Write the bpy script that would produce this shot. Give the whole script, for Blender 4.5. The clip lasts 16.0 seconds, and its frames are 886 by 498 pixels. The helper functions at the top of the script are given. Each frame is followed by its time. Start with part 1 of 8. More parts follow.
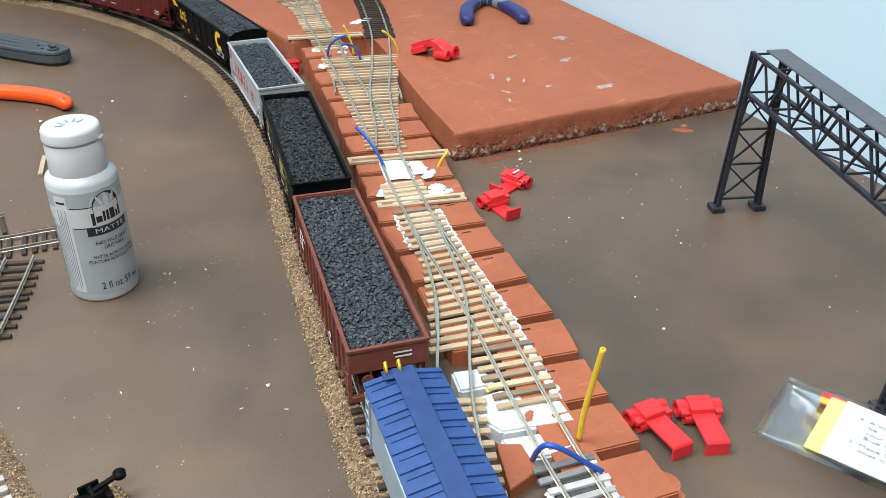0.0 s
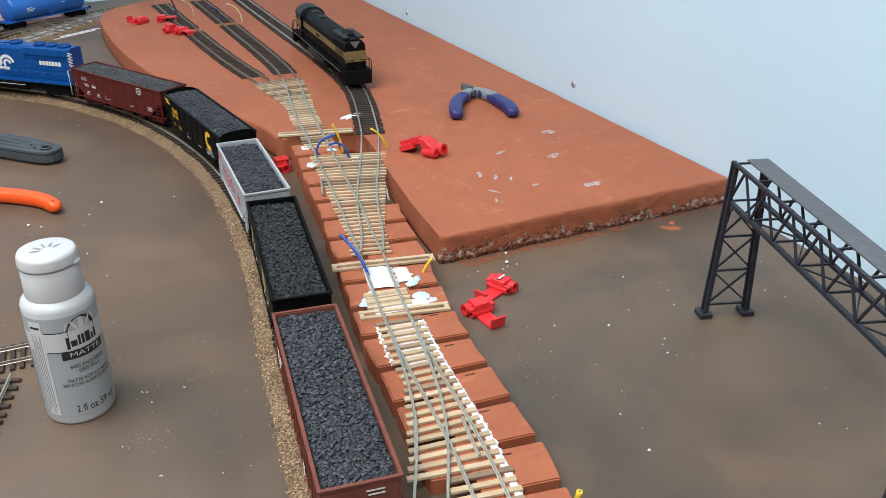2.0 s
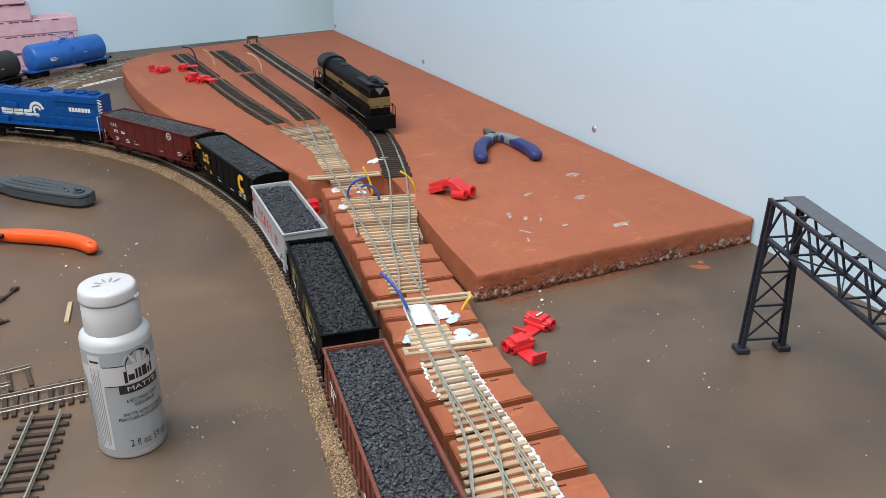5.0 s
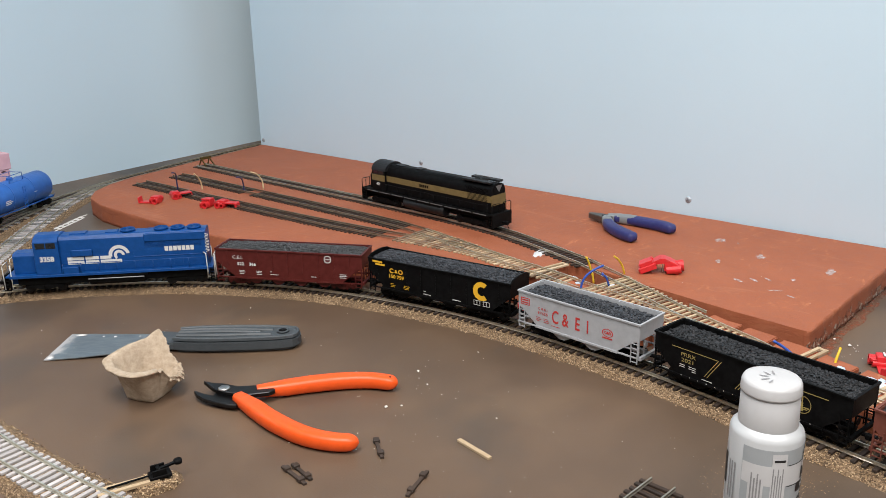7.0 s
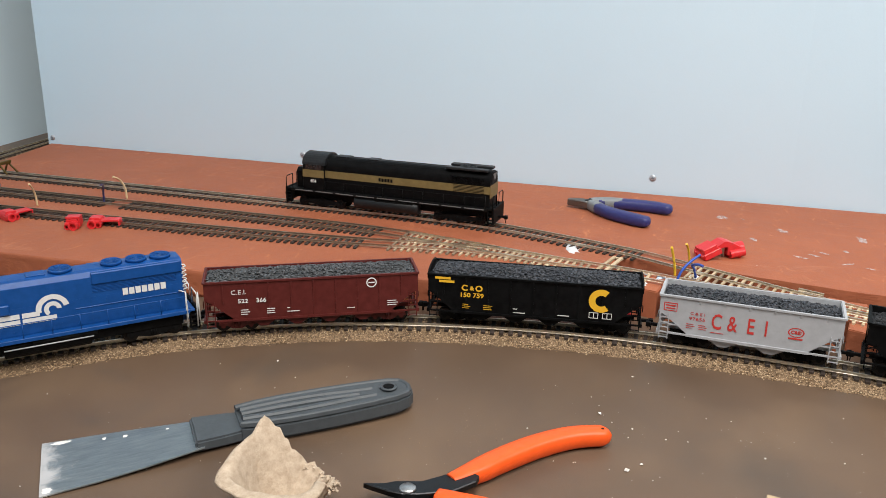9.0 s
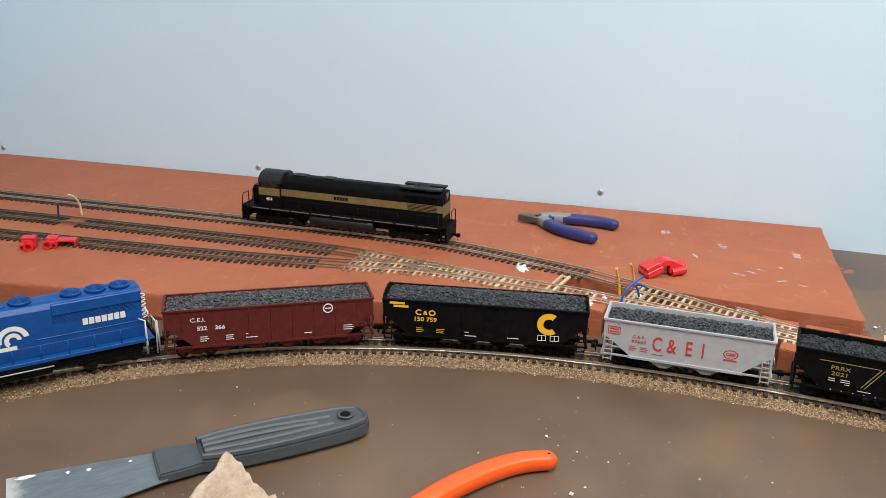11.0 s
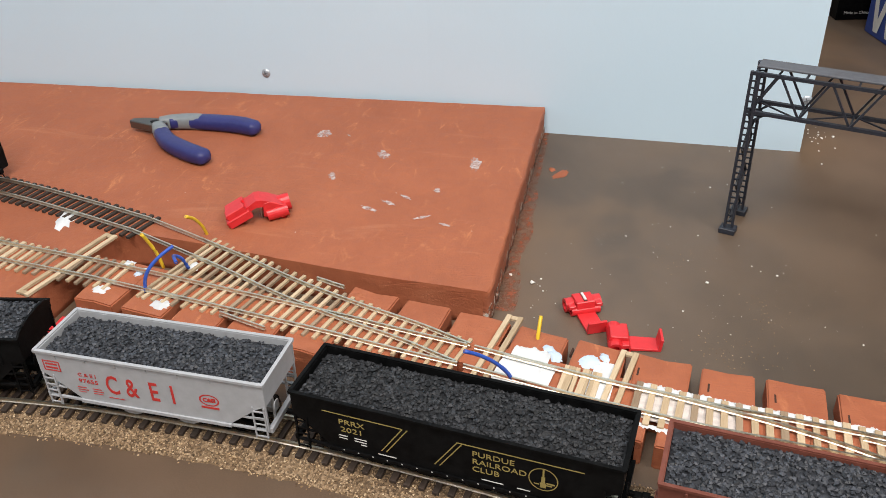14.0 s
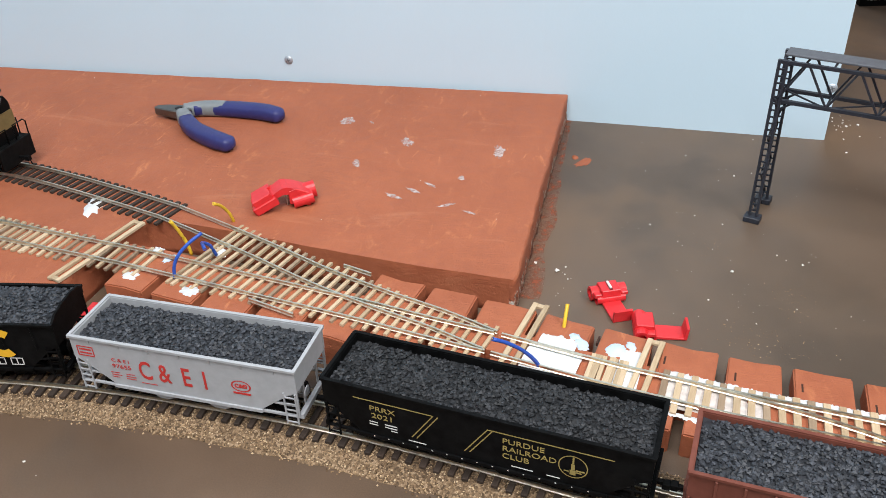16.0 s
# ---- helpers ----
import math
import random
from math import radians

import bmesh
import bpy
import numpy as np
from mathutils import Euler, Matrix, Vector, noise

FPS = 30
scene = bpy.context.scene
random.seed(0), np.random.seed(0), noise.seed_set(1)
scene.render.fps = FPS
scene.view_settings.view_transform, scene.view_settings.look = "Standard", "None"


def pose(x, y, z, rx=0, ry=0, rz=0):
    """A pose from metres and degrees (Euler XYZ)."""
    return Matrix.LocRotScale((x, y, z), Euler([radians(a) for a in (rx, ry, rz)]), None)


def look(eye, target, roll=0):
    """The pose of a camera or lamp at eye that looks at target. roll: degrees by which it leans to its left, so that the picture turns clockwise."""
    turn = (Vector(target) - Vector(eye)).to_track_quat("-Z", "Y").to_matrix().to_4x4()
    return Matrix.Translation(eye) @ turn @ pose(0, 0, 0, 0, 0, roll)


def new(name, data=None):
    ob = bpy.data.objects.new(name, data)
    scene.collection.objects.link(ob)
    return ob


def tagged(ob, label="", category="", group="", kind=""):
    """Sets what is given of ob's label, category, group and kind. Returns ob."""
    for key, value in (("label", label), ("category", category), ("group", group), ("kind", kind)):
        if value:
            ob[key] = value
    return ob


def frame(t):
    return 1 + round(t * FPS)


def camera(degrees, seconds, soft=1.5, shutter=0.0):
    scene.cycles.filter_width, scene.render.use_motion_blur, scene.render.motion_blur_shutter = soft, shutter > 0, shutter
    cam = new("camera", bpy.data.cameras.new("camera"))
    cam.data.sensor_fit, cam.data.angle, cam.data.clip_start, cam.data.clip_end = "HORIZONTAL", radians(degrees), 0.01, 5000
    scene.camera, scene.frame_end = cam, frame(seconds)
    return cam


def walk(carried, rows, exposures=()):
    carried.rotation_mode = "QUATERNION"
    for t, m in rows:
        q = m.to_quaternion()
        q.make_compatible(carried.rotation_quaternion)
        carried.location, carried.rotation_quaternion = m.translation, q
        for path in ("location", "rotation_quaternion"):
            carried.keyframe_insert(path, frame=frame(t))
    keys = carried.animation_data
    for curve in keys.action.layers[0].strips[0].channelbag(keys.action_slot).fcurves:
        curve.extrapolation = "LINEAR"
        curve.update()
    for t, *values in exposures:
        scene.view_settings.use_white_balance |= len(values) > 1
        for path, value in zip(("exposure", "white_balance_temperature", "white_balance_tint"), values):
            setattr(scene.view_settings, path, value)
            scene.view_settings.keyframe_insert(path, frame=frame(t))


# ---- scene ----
cam = camera(54.9, 16.0, 0.7)
PATH = [
    (0, (0.022, 0.047, 0.292), (0.799, 1.566, -0.752), 0.9),
    (0.5, (0.029, 0.039, 0.291), (0.816, 1.573, -0.723), 0.5),
    (1, (0.033, 0.037, 0.293), (0.826, 1.58, -0.702), 0.2),
    (1.5, (0.037, 0.051, 0.307), (0.831, 1.615, -0.655), 0.3),
    (2, (0.044, 0.059, 0.318), (0.842, 1.647, -0.6), 0.2),
    (2.5, (0.038, 0.045, 0.299), (0.846, 1.613, -0.643), 0.0),
    (3, (0.021, 0.03, 0.267), (0.837, 1.561, -0.728), -0.1),
    (3.2, (0.02, 0.029, 0.268), (0.834, 1.562, -0.727), -0.2),
    (5.3, (0.004, 0.065, 0.326), (0.846, 1.705, -0.45), 0.3),
    (5.5, (-0.034, 0.066, 0.332), (0.825, 1.708, -0.42), 0.1),
    (6, (-0.129, 0.092, 0.334), (0.811, 1.73, -0.325), -1.0),
    (6.5, (-0.267, 0.213, 0.337), (0.973, 1.658, -0.274), -1.3),
    (7, (-0.391, 0.384, 0.31), (1.05, 1.635, -0.287), -1.2),
    (7.5, (-0.378, 0.518, 0.292), (1.116, 1.689, -0.337), -0.2),
    (8, (-0.373, 0.635, 0.284), (1.213, 1.646, -0.395), 0.2),
    (8.5, (-0.397, 0.753, 0.272), (1.37, 1.441, -0.362), 0.9),
    (9, (-0.415, 0.784, 0.269), (1.407, 1.331, -0.347), 0.9),
    (9.5, (-0.434, 0.781, 0.279), (1.408, 1.246, -0.344), 1.1),
    (9.7, (-0.433, 0.781, 0.283), (1.413, 1.236, -0.338), 1.3),
    (12, (-0.412, 0.773, 0.312), (1.425, 1.186, -0.362), 1.7),
    (12.5, (-0.374, 0.734, 0.307), (1.473, 1.077, -0.381), 1.5),
    (13, (-0.263, 0.611, 0.308), (1.563, 0.887, -0.46), 0.9),
    (13.5, (-0.143, 0.523, 0.329), (1.582, 0.824, -0.638), -1.9),
    (14, (-0.103, 0.529, 0.31), (1.564, 0.871, -0.742), -1.8),
    (14.5, (-0.106, 0.536, 0.32), (1.534, 0.902, -0.764), -2.6),
    (15, (-0.101, 0.537, 0.318), (1.534, 0.904, -0.774), -2.6),
    (15.5, (-0.102, 0.538, 0.319), (1.529, 0.912, -0.775), -2.8),
    (16, (-0.106, 0.537, 0.313), (1.537, 0.904, -0.767), -2.1),
]
# the film camera's own brightness and white balance drift
EXPOSURE = [(0.0, 0.23, 6050, 3), (1.0, 0.16, 6120, 5), (2.0, 0.06, 6150, 6), (3.0, 0.04, 6500, 10), (5.5, -0.04, 6250, 8), (6.5, -0.07, 6430, 9), (7.0, 0.0, 6650, 10), (8.0, 0.18, 6720, 10), (9.5, 0.06, 6760, 10), (12.0, 0.12, 6720, 10), (13.0, 0.0, 6780, 13), (14.0, -0.03, 6790, 11), (15.0, 0.06, 6350, 9), (16.0, 0.08, 6350, 9)]
walk(cam, [(t, look(e, g, r)) for t, e, g, r in PATH], EXPOSURE)

# ---- light: a closed workshop room with ceiling panels over the aisle and one added behind the backdrop ----
world = bpy.data.worlds.new("room_air")
world.use_nodes = True
world.node_tree.nodes["Background"].inputs[0].default_value = (0.9, 0.95, 1.0, 1)
world.node_tree.nodes["Background"].inputs[1].default_value = 0.05
scene.world = world


def ceiling_lamp(at, size, watts, tint):
    d = bpy.data.lights.new("ceiling_panel_light", "AREA")
    d.shape, d.size, d.size_y, d.energy, d.color = "RECTANGLE", size[0], size[1], watts, tint
    ob = new("ceiling_panel_light", d)
    ob.matrix_world = pose(*at)
    return ob


ceiling_lamp((-0.42, -0.50, 1.42), (1.2, 0.6), 32, (1.0, 0.985, 0.97))
ceiling_lamp((-0.62, 0.66, 1.42), (1.2, 0.6), 33, (1.0, 0.985, 0.97))
# unseen panel, added to brighten the far east wall and table
ceiling_lamp((1.9, 0.9, 1.42), (1.2, 0.6), 13, (1.0, 0.985, 0.97))


# ---- materials ----
def rgb(c):
    return (*c, 1.0) if len(c) == 3 else c


class Mat:
    """A small wrapper to wire procedural materials."""

    def __init__(self, name, rough=0.6, metal=0.0, spec=0.5):
        self.m = bpy.data.materials.new(name)
        self.m.use_nodes = True
        self.t = self.m.node_tree
        self.b = self.t.nodes["Principled BSDF"]
        self.b.inputs["Roughness"].default_value = rough
        self.b.inputs["Metallic"].default_value = metal
        self.b.inputs["Specular IOR Level"].default_value = spec
        self.co = self.t.nodes.new("ShaderNodeTexCoord").outputs["Object"]

    def n(self, kind, **sets):
        node = self.t.nodes.new(kind)
        for k, v in sets.items():
            node.inputs[k].default_value = v
        return node

    def link(self, a, b):
        self.t.links.new(a, b)

    def noise(self, scale, detail=4.0, rough=0.55, distort=0.0, co=None):
        nd = self.n("ShaderNodeTexNoise", Scale=scale, Detail=detail, Roughness=rough, Distortion=distort)
        self.link(co or self.co, nd.inputs["Vector"])
        return nd.outputs["Fac"]

    def voronoi(self, scale, out="Color", co=None):
        nd = self.n("ShaderNodeTexVoronoi", Scale=scale)
        self.link(co or self.co, nd.inputs["Vector"])
        return nd.outputs[out]

    def ramp(self, fac, *stops):
        nd = self.t.nodes.new("ShaderNodeValToRGB")
        el = nd.color_ramp.elements
        while len(el) < len(stops):
            el.new(0.5)
        for e, (p, c) in zip(el, stops):
            e.position, e.color = p, rgb(c)
        self.link(fac, nd.inputs[0])
        return nd.outputs[0]

    def mix(self, fac, a, b, mode="MIX"):
        nd = self.t.nodes.new("ShaderNodeMix")
        nd.data_type, nd.blend_type = "RGBA", mode
        for sock, v in ((0, fac), (6, a), (7, b)):
            if isinstance(v, bpy.types.NodeSocket):
                self.link(v, nd.inputs[sock])
            elif sock == 0:
                nd.inputs[0].default_value = v
            else:
                nd.inputs[sock].default_value = rgb(v)
        return nd.outputs[2]

    def color(self, sock):
        if isinstance(sock, bpy.types.NodeSocket):
            self.link(sock, self.b.inputs["Base Color"])
        else:
            self.b.inputs["Base Color"].default_value = rgb(sock)
        return self

    def roughness(self, fac, lo, hi):
        nd = self.n("ShaderNodeMapRange")
        nd.inputs["To Min"].default_value, nd.inputs["To Max"].default_value = lo, hi
        self.link(fac, nd.inputs["Value"])
        self.link(nd.outputs[0], self.b.inputs["Roughness"])
        return self

    def bump(self, fac, dist, strength=1.0):
        nd = self.n("ShaderNodeBump", Strength=strength, Distance=dist)
        self.link(fac, nd.inputs["Height"])
        self.link(nd.outputs[0], self.b.inputs["Normal"])
        return self

    def random(self):
        return self.t.nodes.new("ShaderNodeObjectInfo").outputs["Random"]

    def island(self):
        return self.t.nodes.new("ShaderNodeNewGeometry").outputs["Random Per Island"]


def paint(name, c, rough=0.45, vary=0.12, scale=120, metal=0.0, bump=0.00004, spec=0.5):
    """Painted or moulded surface with slight two-scale variation."""
    k = Mat(name, rough, metal, spec)
    dark = tuple(v * (1 - vary) for v in c)
    light = tuple(min(1, v * (1 + vary) + 0.004) for v in c)
    a = k.noise(scale, 5, 0.6)
    k.color(k.ramp(a, (0.3, dark), (0.7, light)))
    k.roughness(k.noise(scale * 3.1, 3), max(0.05, rough - 0.1), min(1, rough + 0.12))
    if bump:
        k.bump(k.noise(scale * 14, 3), bump, 0.5)
    return k.m


def m_table():
    """Brown spray paint, redder inside the loop, with drifts of darker mist."""
    k = Mat("table_paint", 0.5)
    a = k.noise(4.2, 5, 0.6, 0.3)
    b = k.noise(17, 6, 0.65)
    c = k.ramp(a, (0.32, (0.058, 0.043, 0.032)), (0.5, (0.114, 0.079, 0.055)), (0.68, (0.158, 0.109, 0.077)))
    # sprayed patch of redder brown
    mp = k.n("ShaderNodeMapping")
    mp.inputs["Location"].default_value = (0.05 * 2.1, -0.90 * 2.2, 0)
    mp.inputs["Scale"].default_value = (2.1, 2.2, 1.0)
    k.link(k.co, mp.inputs["Vector"])
    ball = k.t.nodes.new("ShaderNodeTexGradient")
    ball.gradient_type = "SPHERICAL"
    k.link(mp.outputs[0], ball.inputs[0])
    fade = k.ramp(k.mix(0.35, ball.outputs["Color"], a), (0.16, (0, 0, 0)), (0.42, (0.85, 0.85, 0.85)))
    c = k.mix(fade, c, k.ramp(a, (0.3, (0.084, 0.048, 0.028)), (0.7, (0.142, 0.082, 0.046))))
    # scattered reddish drifts elsewhere
    drift = k.ramp(k.noise(8, 3, 0.5, 0.4), (0.53, (0, 0, 0)), (0.68, (0.7, 0.7, 0.7)))
    c = k.mix(drift, c, (0.172, 0.106, 0.061))
    mist = k.ramp(k.noise(11, 3, 0.5, 0.3), (0.56, (0, 0, 0)), (0.70, (0.55, 0.55, 0.55)))
    c = k.mix(mist, c, (0.062, 0.048, 0.038))
    c = k.mix(0.25, c, k.ramp(b, (0.3, (0.060, 0.046, 0.036)), (0.7, (0.138, 0.100, 0.072))))
    sp = k.ramp(k.noise(900, 2, 0.7), (0.69, (0, 0, 0)), (0.78, (1, 1, 1)))
    c = k.mix(k.mix(0.14, (0, 0, 0), sp), c, (0.3, 0.25, 0.2))
    fine = k.ramp(k.noise(1300, 3, 0.7), (0.3, (0.86, 0.86, 0.86)), (0.7, (1.14, 1.14, 1.14)))
    c = k.mix(1.0, c, fine, "MULTIPLY")
    k.color(c).roughness(b, 0.38, 0.62).bump(k.noise(700, 4, 0.6), 0.00016, 0.65)
    return k.m


def m_terracotta():
    k = Mat("terracotta_paint", 0.75)
    a = k.noise(9, 5, 0.6, 0.4)
    b = k.noise(75, 5, 0.65, 0.8)
    c = k.ramp(a, (0.3, (0.295, 0.085, 0.037)), (0.7, (0.395, 0.119, 0.053)))
    c = k.mix(0.35, c, k.ramp(b, (0.35, (0.28, 0.072, 0.030)), (0.7, (0.44, 0.138, 0.062))))
    mp = k.n("ShaderNodeMapping")
    mp.inputs["Scale"].default_value = (1.0, 0.22, 1.0)
    mp.inputs["Rotation"].default_value = (0, 0, 0.5)
    k.link(k.co, mp.inputs["Vector"])
    st = k.ramp(k.noise(38, 6, 0.7, 0.6, mp.outputs[0]), (0.60, (0, 0, 0)), (0.77, (0.65, 0.65, 0.65)))
    c = k.mix(st, c, (0.49, 0.19, 0.098))
    mq = k.n("ShaderNodeMapping")
    mq.inputs["Scale"].default_value = (0.4, 1.0, 1.0)
    mq.inputs["Rotation"].default_value = (0, 0, -0.35)
    k.link(k.co, mq.inputs["Vector"])
    s2 = k.ramp(k.noise(85, 6, 0.75, 1.2, mq.outputs[0]), (0.56, (0, 0, 0)), (0.70, (0.85, 0.85, 0.85)))
    patch = k.ramp(k.noise(14, 4, 0.6), (0.44, (0, 0, 0)), (0.58, (1, 1, 1)))
    c = k.mix(k.mix(1.0, s2, patch, "MULTIPLY"), c, (0.56, 0.205, 0.085))
    dk = k.ramp(k.noise(520, 3, 0.7), (0.24, (0.7, 0.7, 0.7)), (0.38, (1.0, 1.0, 1.0)))
    c = k.mix(0.5, c, dk, "MULTIPLY")
    relief = k.mix(0.45, k.noise(260, 5, 0.7), k.noise(60, 6, 0.75, 0.8, mq.outputs[0]))
    daub = k.mix(1.0, k.noise(95, 5, 0.7, 2.0, mp.outputs[0]), k.ramp(k.noise(11, 4, 0.6), (0.42, (0.15, 0.15, 0.15)), (0.62, (1, 1, 1))), "MULTIPLY")
    k.color(c).roughness(b, 0.5, 0.88).bump(k.mix(0.5, relief, daub), 0.0024, 0.85)
    return k.m


def m_crumble():
    """Broken bead-foam edge: paint with pale beads showing."""
    k = Mat("broken_foam_edge", 0.85)
    v = k.voronoi(260, "Distance")
    a = k.noise(70, 5, 0.75)
    sx = k.t.nodes.new("ShaderNodeSeparateXYZ")
    k.link(k.co, sx.inputs[0])
    low = k.n("ShaderNodeMapRange")
    k.link(sx.outputs[2], low.inputs[0])
    low.inputs[1].default_value, low.inputs[2].default_value, low.inputs[3].default_value, low.inputs[4].default_value = 0.001, 0.017, 0.13, -0.13
    ad = k.n("ShaderNodeMath")
    ad.operation = "ADD"
    k.link(a, ad.inputs[0])
    k.link(low.outputs[0], ad.inputs[1])
    pit = k.ramp(ad.outputs[0], (0.50, (0, 0, 0)), (0.56, (1, 1, 1)))
    flat = k.ramp(k.noise(80, 5, 0.65), (0.3, (0.27, 0.074, 0.032)), (0.7, (0.38, 0.112, 0.050)))
    bead = k.ramp(k.noise(190, 5, 0.7), (0.38, (0.10, 0.035, 0.020)), (0.50, (0.27, 0.095, 0.048)), (0.58, (0.40, 0.33, 0.27)), (0.70, (0.58, 0.57, 0.53)))
    k.color(k.mix(pit, flat, bead)).bump(k.mix(pit, k.ramp(k.noise(240, 4, 0.6), (0.3, (0.55, 0.55, 0.55)), (0.7, (0.75, 0.75, 0.75))), v), 0.0022, 1.0)
    return k.m


def m_wall():
    k = Mat("pale_blue_wall", 0.55)
    a = k.noise(2.2, 4, 0.5)
    c = k.ramp(a, (0.3, (0.546, 0.698, 0.810)), (0.7, (0.578, 0.729, 0.836)))
    k.color(c).bump(k.noise(420, 4, 0.6), 0.00015, 0.5)
    return k.m


def m_ballast():
    k = Mat("ballast_granules", 0.9)
    v = k.voronoi(1000)
    sep = k.t.nodes.new("ShaderNodeSeparateColor")
    k.link(v, sep.inputs[0])
    c = k.ramp(sep.outputs[0], (0.0, (0.038, 0.023, 0.012)), (0.35, (0.130, 0.080, 0.042)), (0.7, (0.250, 0.162, 0.090)), (1.0, (0.45, 0.32, 0.20)))
    c = k.mix(0.3, c, k.ramp(k.noise(40, 4), (0.35, (0.135, 0.082, 0.045)), (0.7, (0.32, 0.215, 0.125))))
    k.color(c).bump(k.voronoi(1000, "Distance"), 0.0009, 1.0)
    return k.m


def m_grain():
    k = Mat("ballast_grain", 0.9)
    c = k.ramp(k.island(), (0.0, (0.060, 0.036, 0.019)), (0.35, (0.215, 0.135, 0.072)), (0.7, (0.41, 0.275, 0.152)), (1.0, (0.60, 0.46, 0.30)))
    k.color(c)
    return k.m


def m_wood(name, lo, hi, grain=900):
    k = Mat(name, 0.75)
    mp = k.n("ShaderNodeMapping")
    mp.inputs["Scale"].default_value = (0.12, 1, 1)
    k.link(k.co, mp.inputs["Vector"])
    g = k.noise(grain, 4, 0.6, 0.2, mp.outputs[0])
    c = k.ramp(g, (0.3, lo), (0.7, hi))
    tint = k.ramp(k.random(), (0.0, tuple(v * 0.72 for v in lo)), (0.35, lo), (1.0, hi))
    k.color(k.mix(0.5, c, tint)).bump(g, 0.0001, 0.5)
    return k.m


def m_coal(name, c=(0.028, 0.030, 0.034), rough=0.5, spec=0.4):
    k = Mat(name, rough, spec=spec)
    col = k.ramp(k.island(), (0.0, tuple(v * 0.5 for v in c)), (0.6, c), (1.0, tuple(v * 1.7 for v in c)))
    k.color(col).bump(k.noise(1500, 3, 0.6), 0.0002, 0.6)
    return k.m


def m_metal(name, c, rough=0.35, scale=700):
    k = Mat(name, rough, 1.0)
    a = k.noise(scale, 4, 0.6)
    k.color(k.ramp(a, (0.3, tuple(v * 0.72 for v in c)), (0.7, c))).roughness(a, rough - 0.1, rough + 0.2)
    return k.m


TABLE, TERRA, CRUMBLE, WALL = m_table(), m_terracotta(), m_crumble(), m_wall()
BALLAST, GRAIN = m_ballast(), m_grain()
TIE_DARK = m_wood("dark_plastic_tie", (0.022, 0.014, 0.010), (0.055, 0.034, 0.024))
TIE_WOOD = m_wood("bare_wood_tie", (0.38, 0.27, 0.160), (0.64, 0.505, 0.345))
TIE_STAIN = m_wood("stained_wood_tie", (0.20, 0.135, 0.085), (0.38, 0.28, 0.19))
TIE_WASH = m_wood("whitewashed_tie", (0.34, 0.32, 0.32), (0.60, 0.575, 0.58))
TIE_GREY = m_wood("washed_grey_tie", (0.09, 0.085, 0.085), (0.34, 0.34, 0.35))
RAIL = m_metal("nickel_rail", (0.82, 0.76, 0.63), 0.34)
RAIL_DULL = m_metal("weathered_rail", (0.45, 0.38, 0.29), 0.42)
RAIL_WORN = m_metal("tarnished_rail", (0.58, 0.53, 0.45), 0.4)
COAL_PALE = m_coal("coal_pale_grey", (0.056, 0.058, 0.062))
COAL, COAL_BLACK = m_coal("coal_grey", (0.034, 0.037, 0.045)), m_coal("coal_black", (0.021, 0.022, 0.025), 0.55, 0.3)
WHITE = paint("white_plaster", (0.62, 0.635, 0.65), 0.8, 0.12, 90, bump=0.0003)
BLACK = paint("black_plastic", (0.0030, 0.0030, 0.0033), 0.5, 0.2, 200, spec=0.06)
STEEL = m_metal("bright_steel", (0.62, 0.62, 0.62), 0.3)
ROOM = paint("room_paint", (0.52, 0.525, 0.52), 0.8, 0.03, 3)


# ---- mesh helpers ----
def part(name, bm, material, parent, label="", kind="", smooth=False):
    """Link a bmesh as one mesh object under a thing or part."""
    me = bpy.data.meshes.new(name)
    if smooth:
        for f in bm.faces:
            f.smooth = True
    bm.normal_update()
    bm.to_mesh(me)
    bm.free()
    if material:
        for mt in (material if isinstance(material, (list, tuple)) else (material,)):
            me.materials.append(mt)
    ob = new(name, me)
    if parent is not None:
        ob.parent = parent
    return tagged(ob, label, kind=kind)


def piece(name, me, parent, m):
    """One more object on a shared mesh."""
    ob = new(name, me)
    ob.parent = parent
    ob.matrix_local = m
    return ob


def thing(name, m, label, category, group="", kind=""):
    ob = new(name)
    ob.empty_display_size = 0.01
    ob.matrix_world = m
    return tagged(ob, label, category, group, kind)


def box(bm, x0, x1, y0, y1, z0, z1, m=None, mat=0):
    vs = [bm.verts.new((x, y, z)) for z in (z0, z1) for x, y in ((x0, y0), (x1, y0), (x1, y1), (x0, y1))]
    if m is not None:
        for v in vs:
            v.co = m @ v.co
    fs = [bm.faces.new([vs[i] for i in q]) for q in ((3, 2, 1, 0), (4, 5, 6, 7), (0, 1, 5, 4), (1, 2, 6, 5), (2, 3, 7, 6), (3, 0, 4, 7))]
    for f in fs:
        f.material_index = mat
    return vs


def bevel(bm, w, seg=1):
    bmesh.ops.bevel(bm, geom=bm.edges[:], offset=w, segments=seg, affect="EDGES", clamp_overlap=True)
    return bm


def bbox(x0, x1, y0, y1, z0, z1, w=0.0003, seg=1):
    bm = bmesh.new()
    box(bm, x0, x1, y0, y1, z0, z1)
    return bevel(bm, w, seg) if w else bm


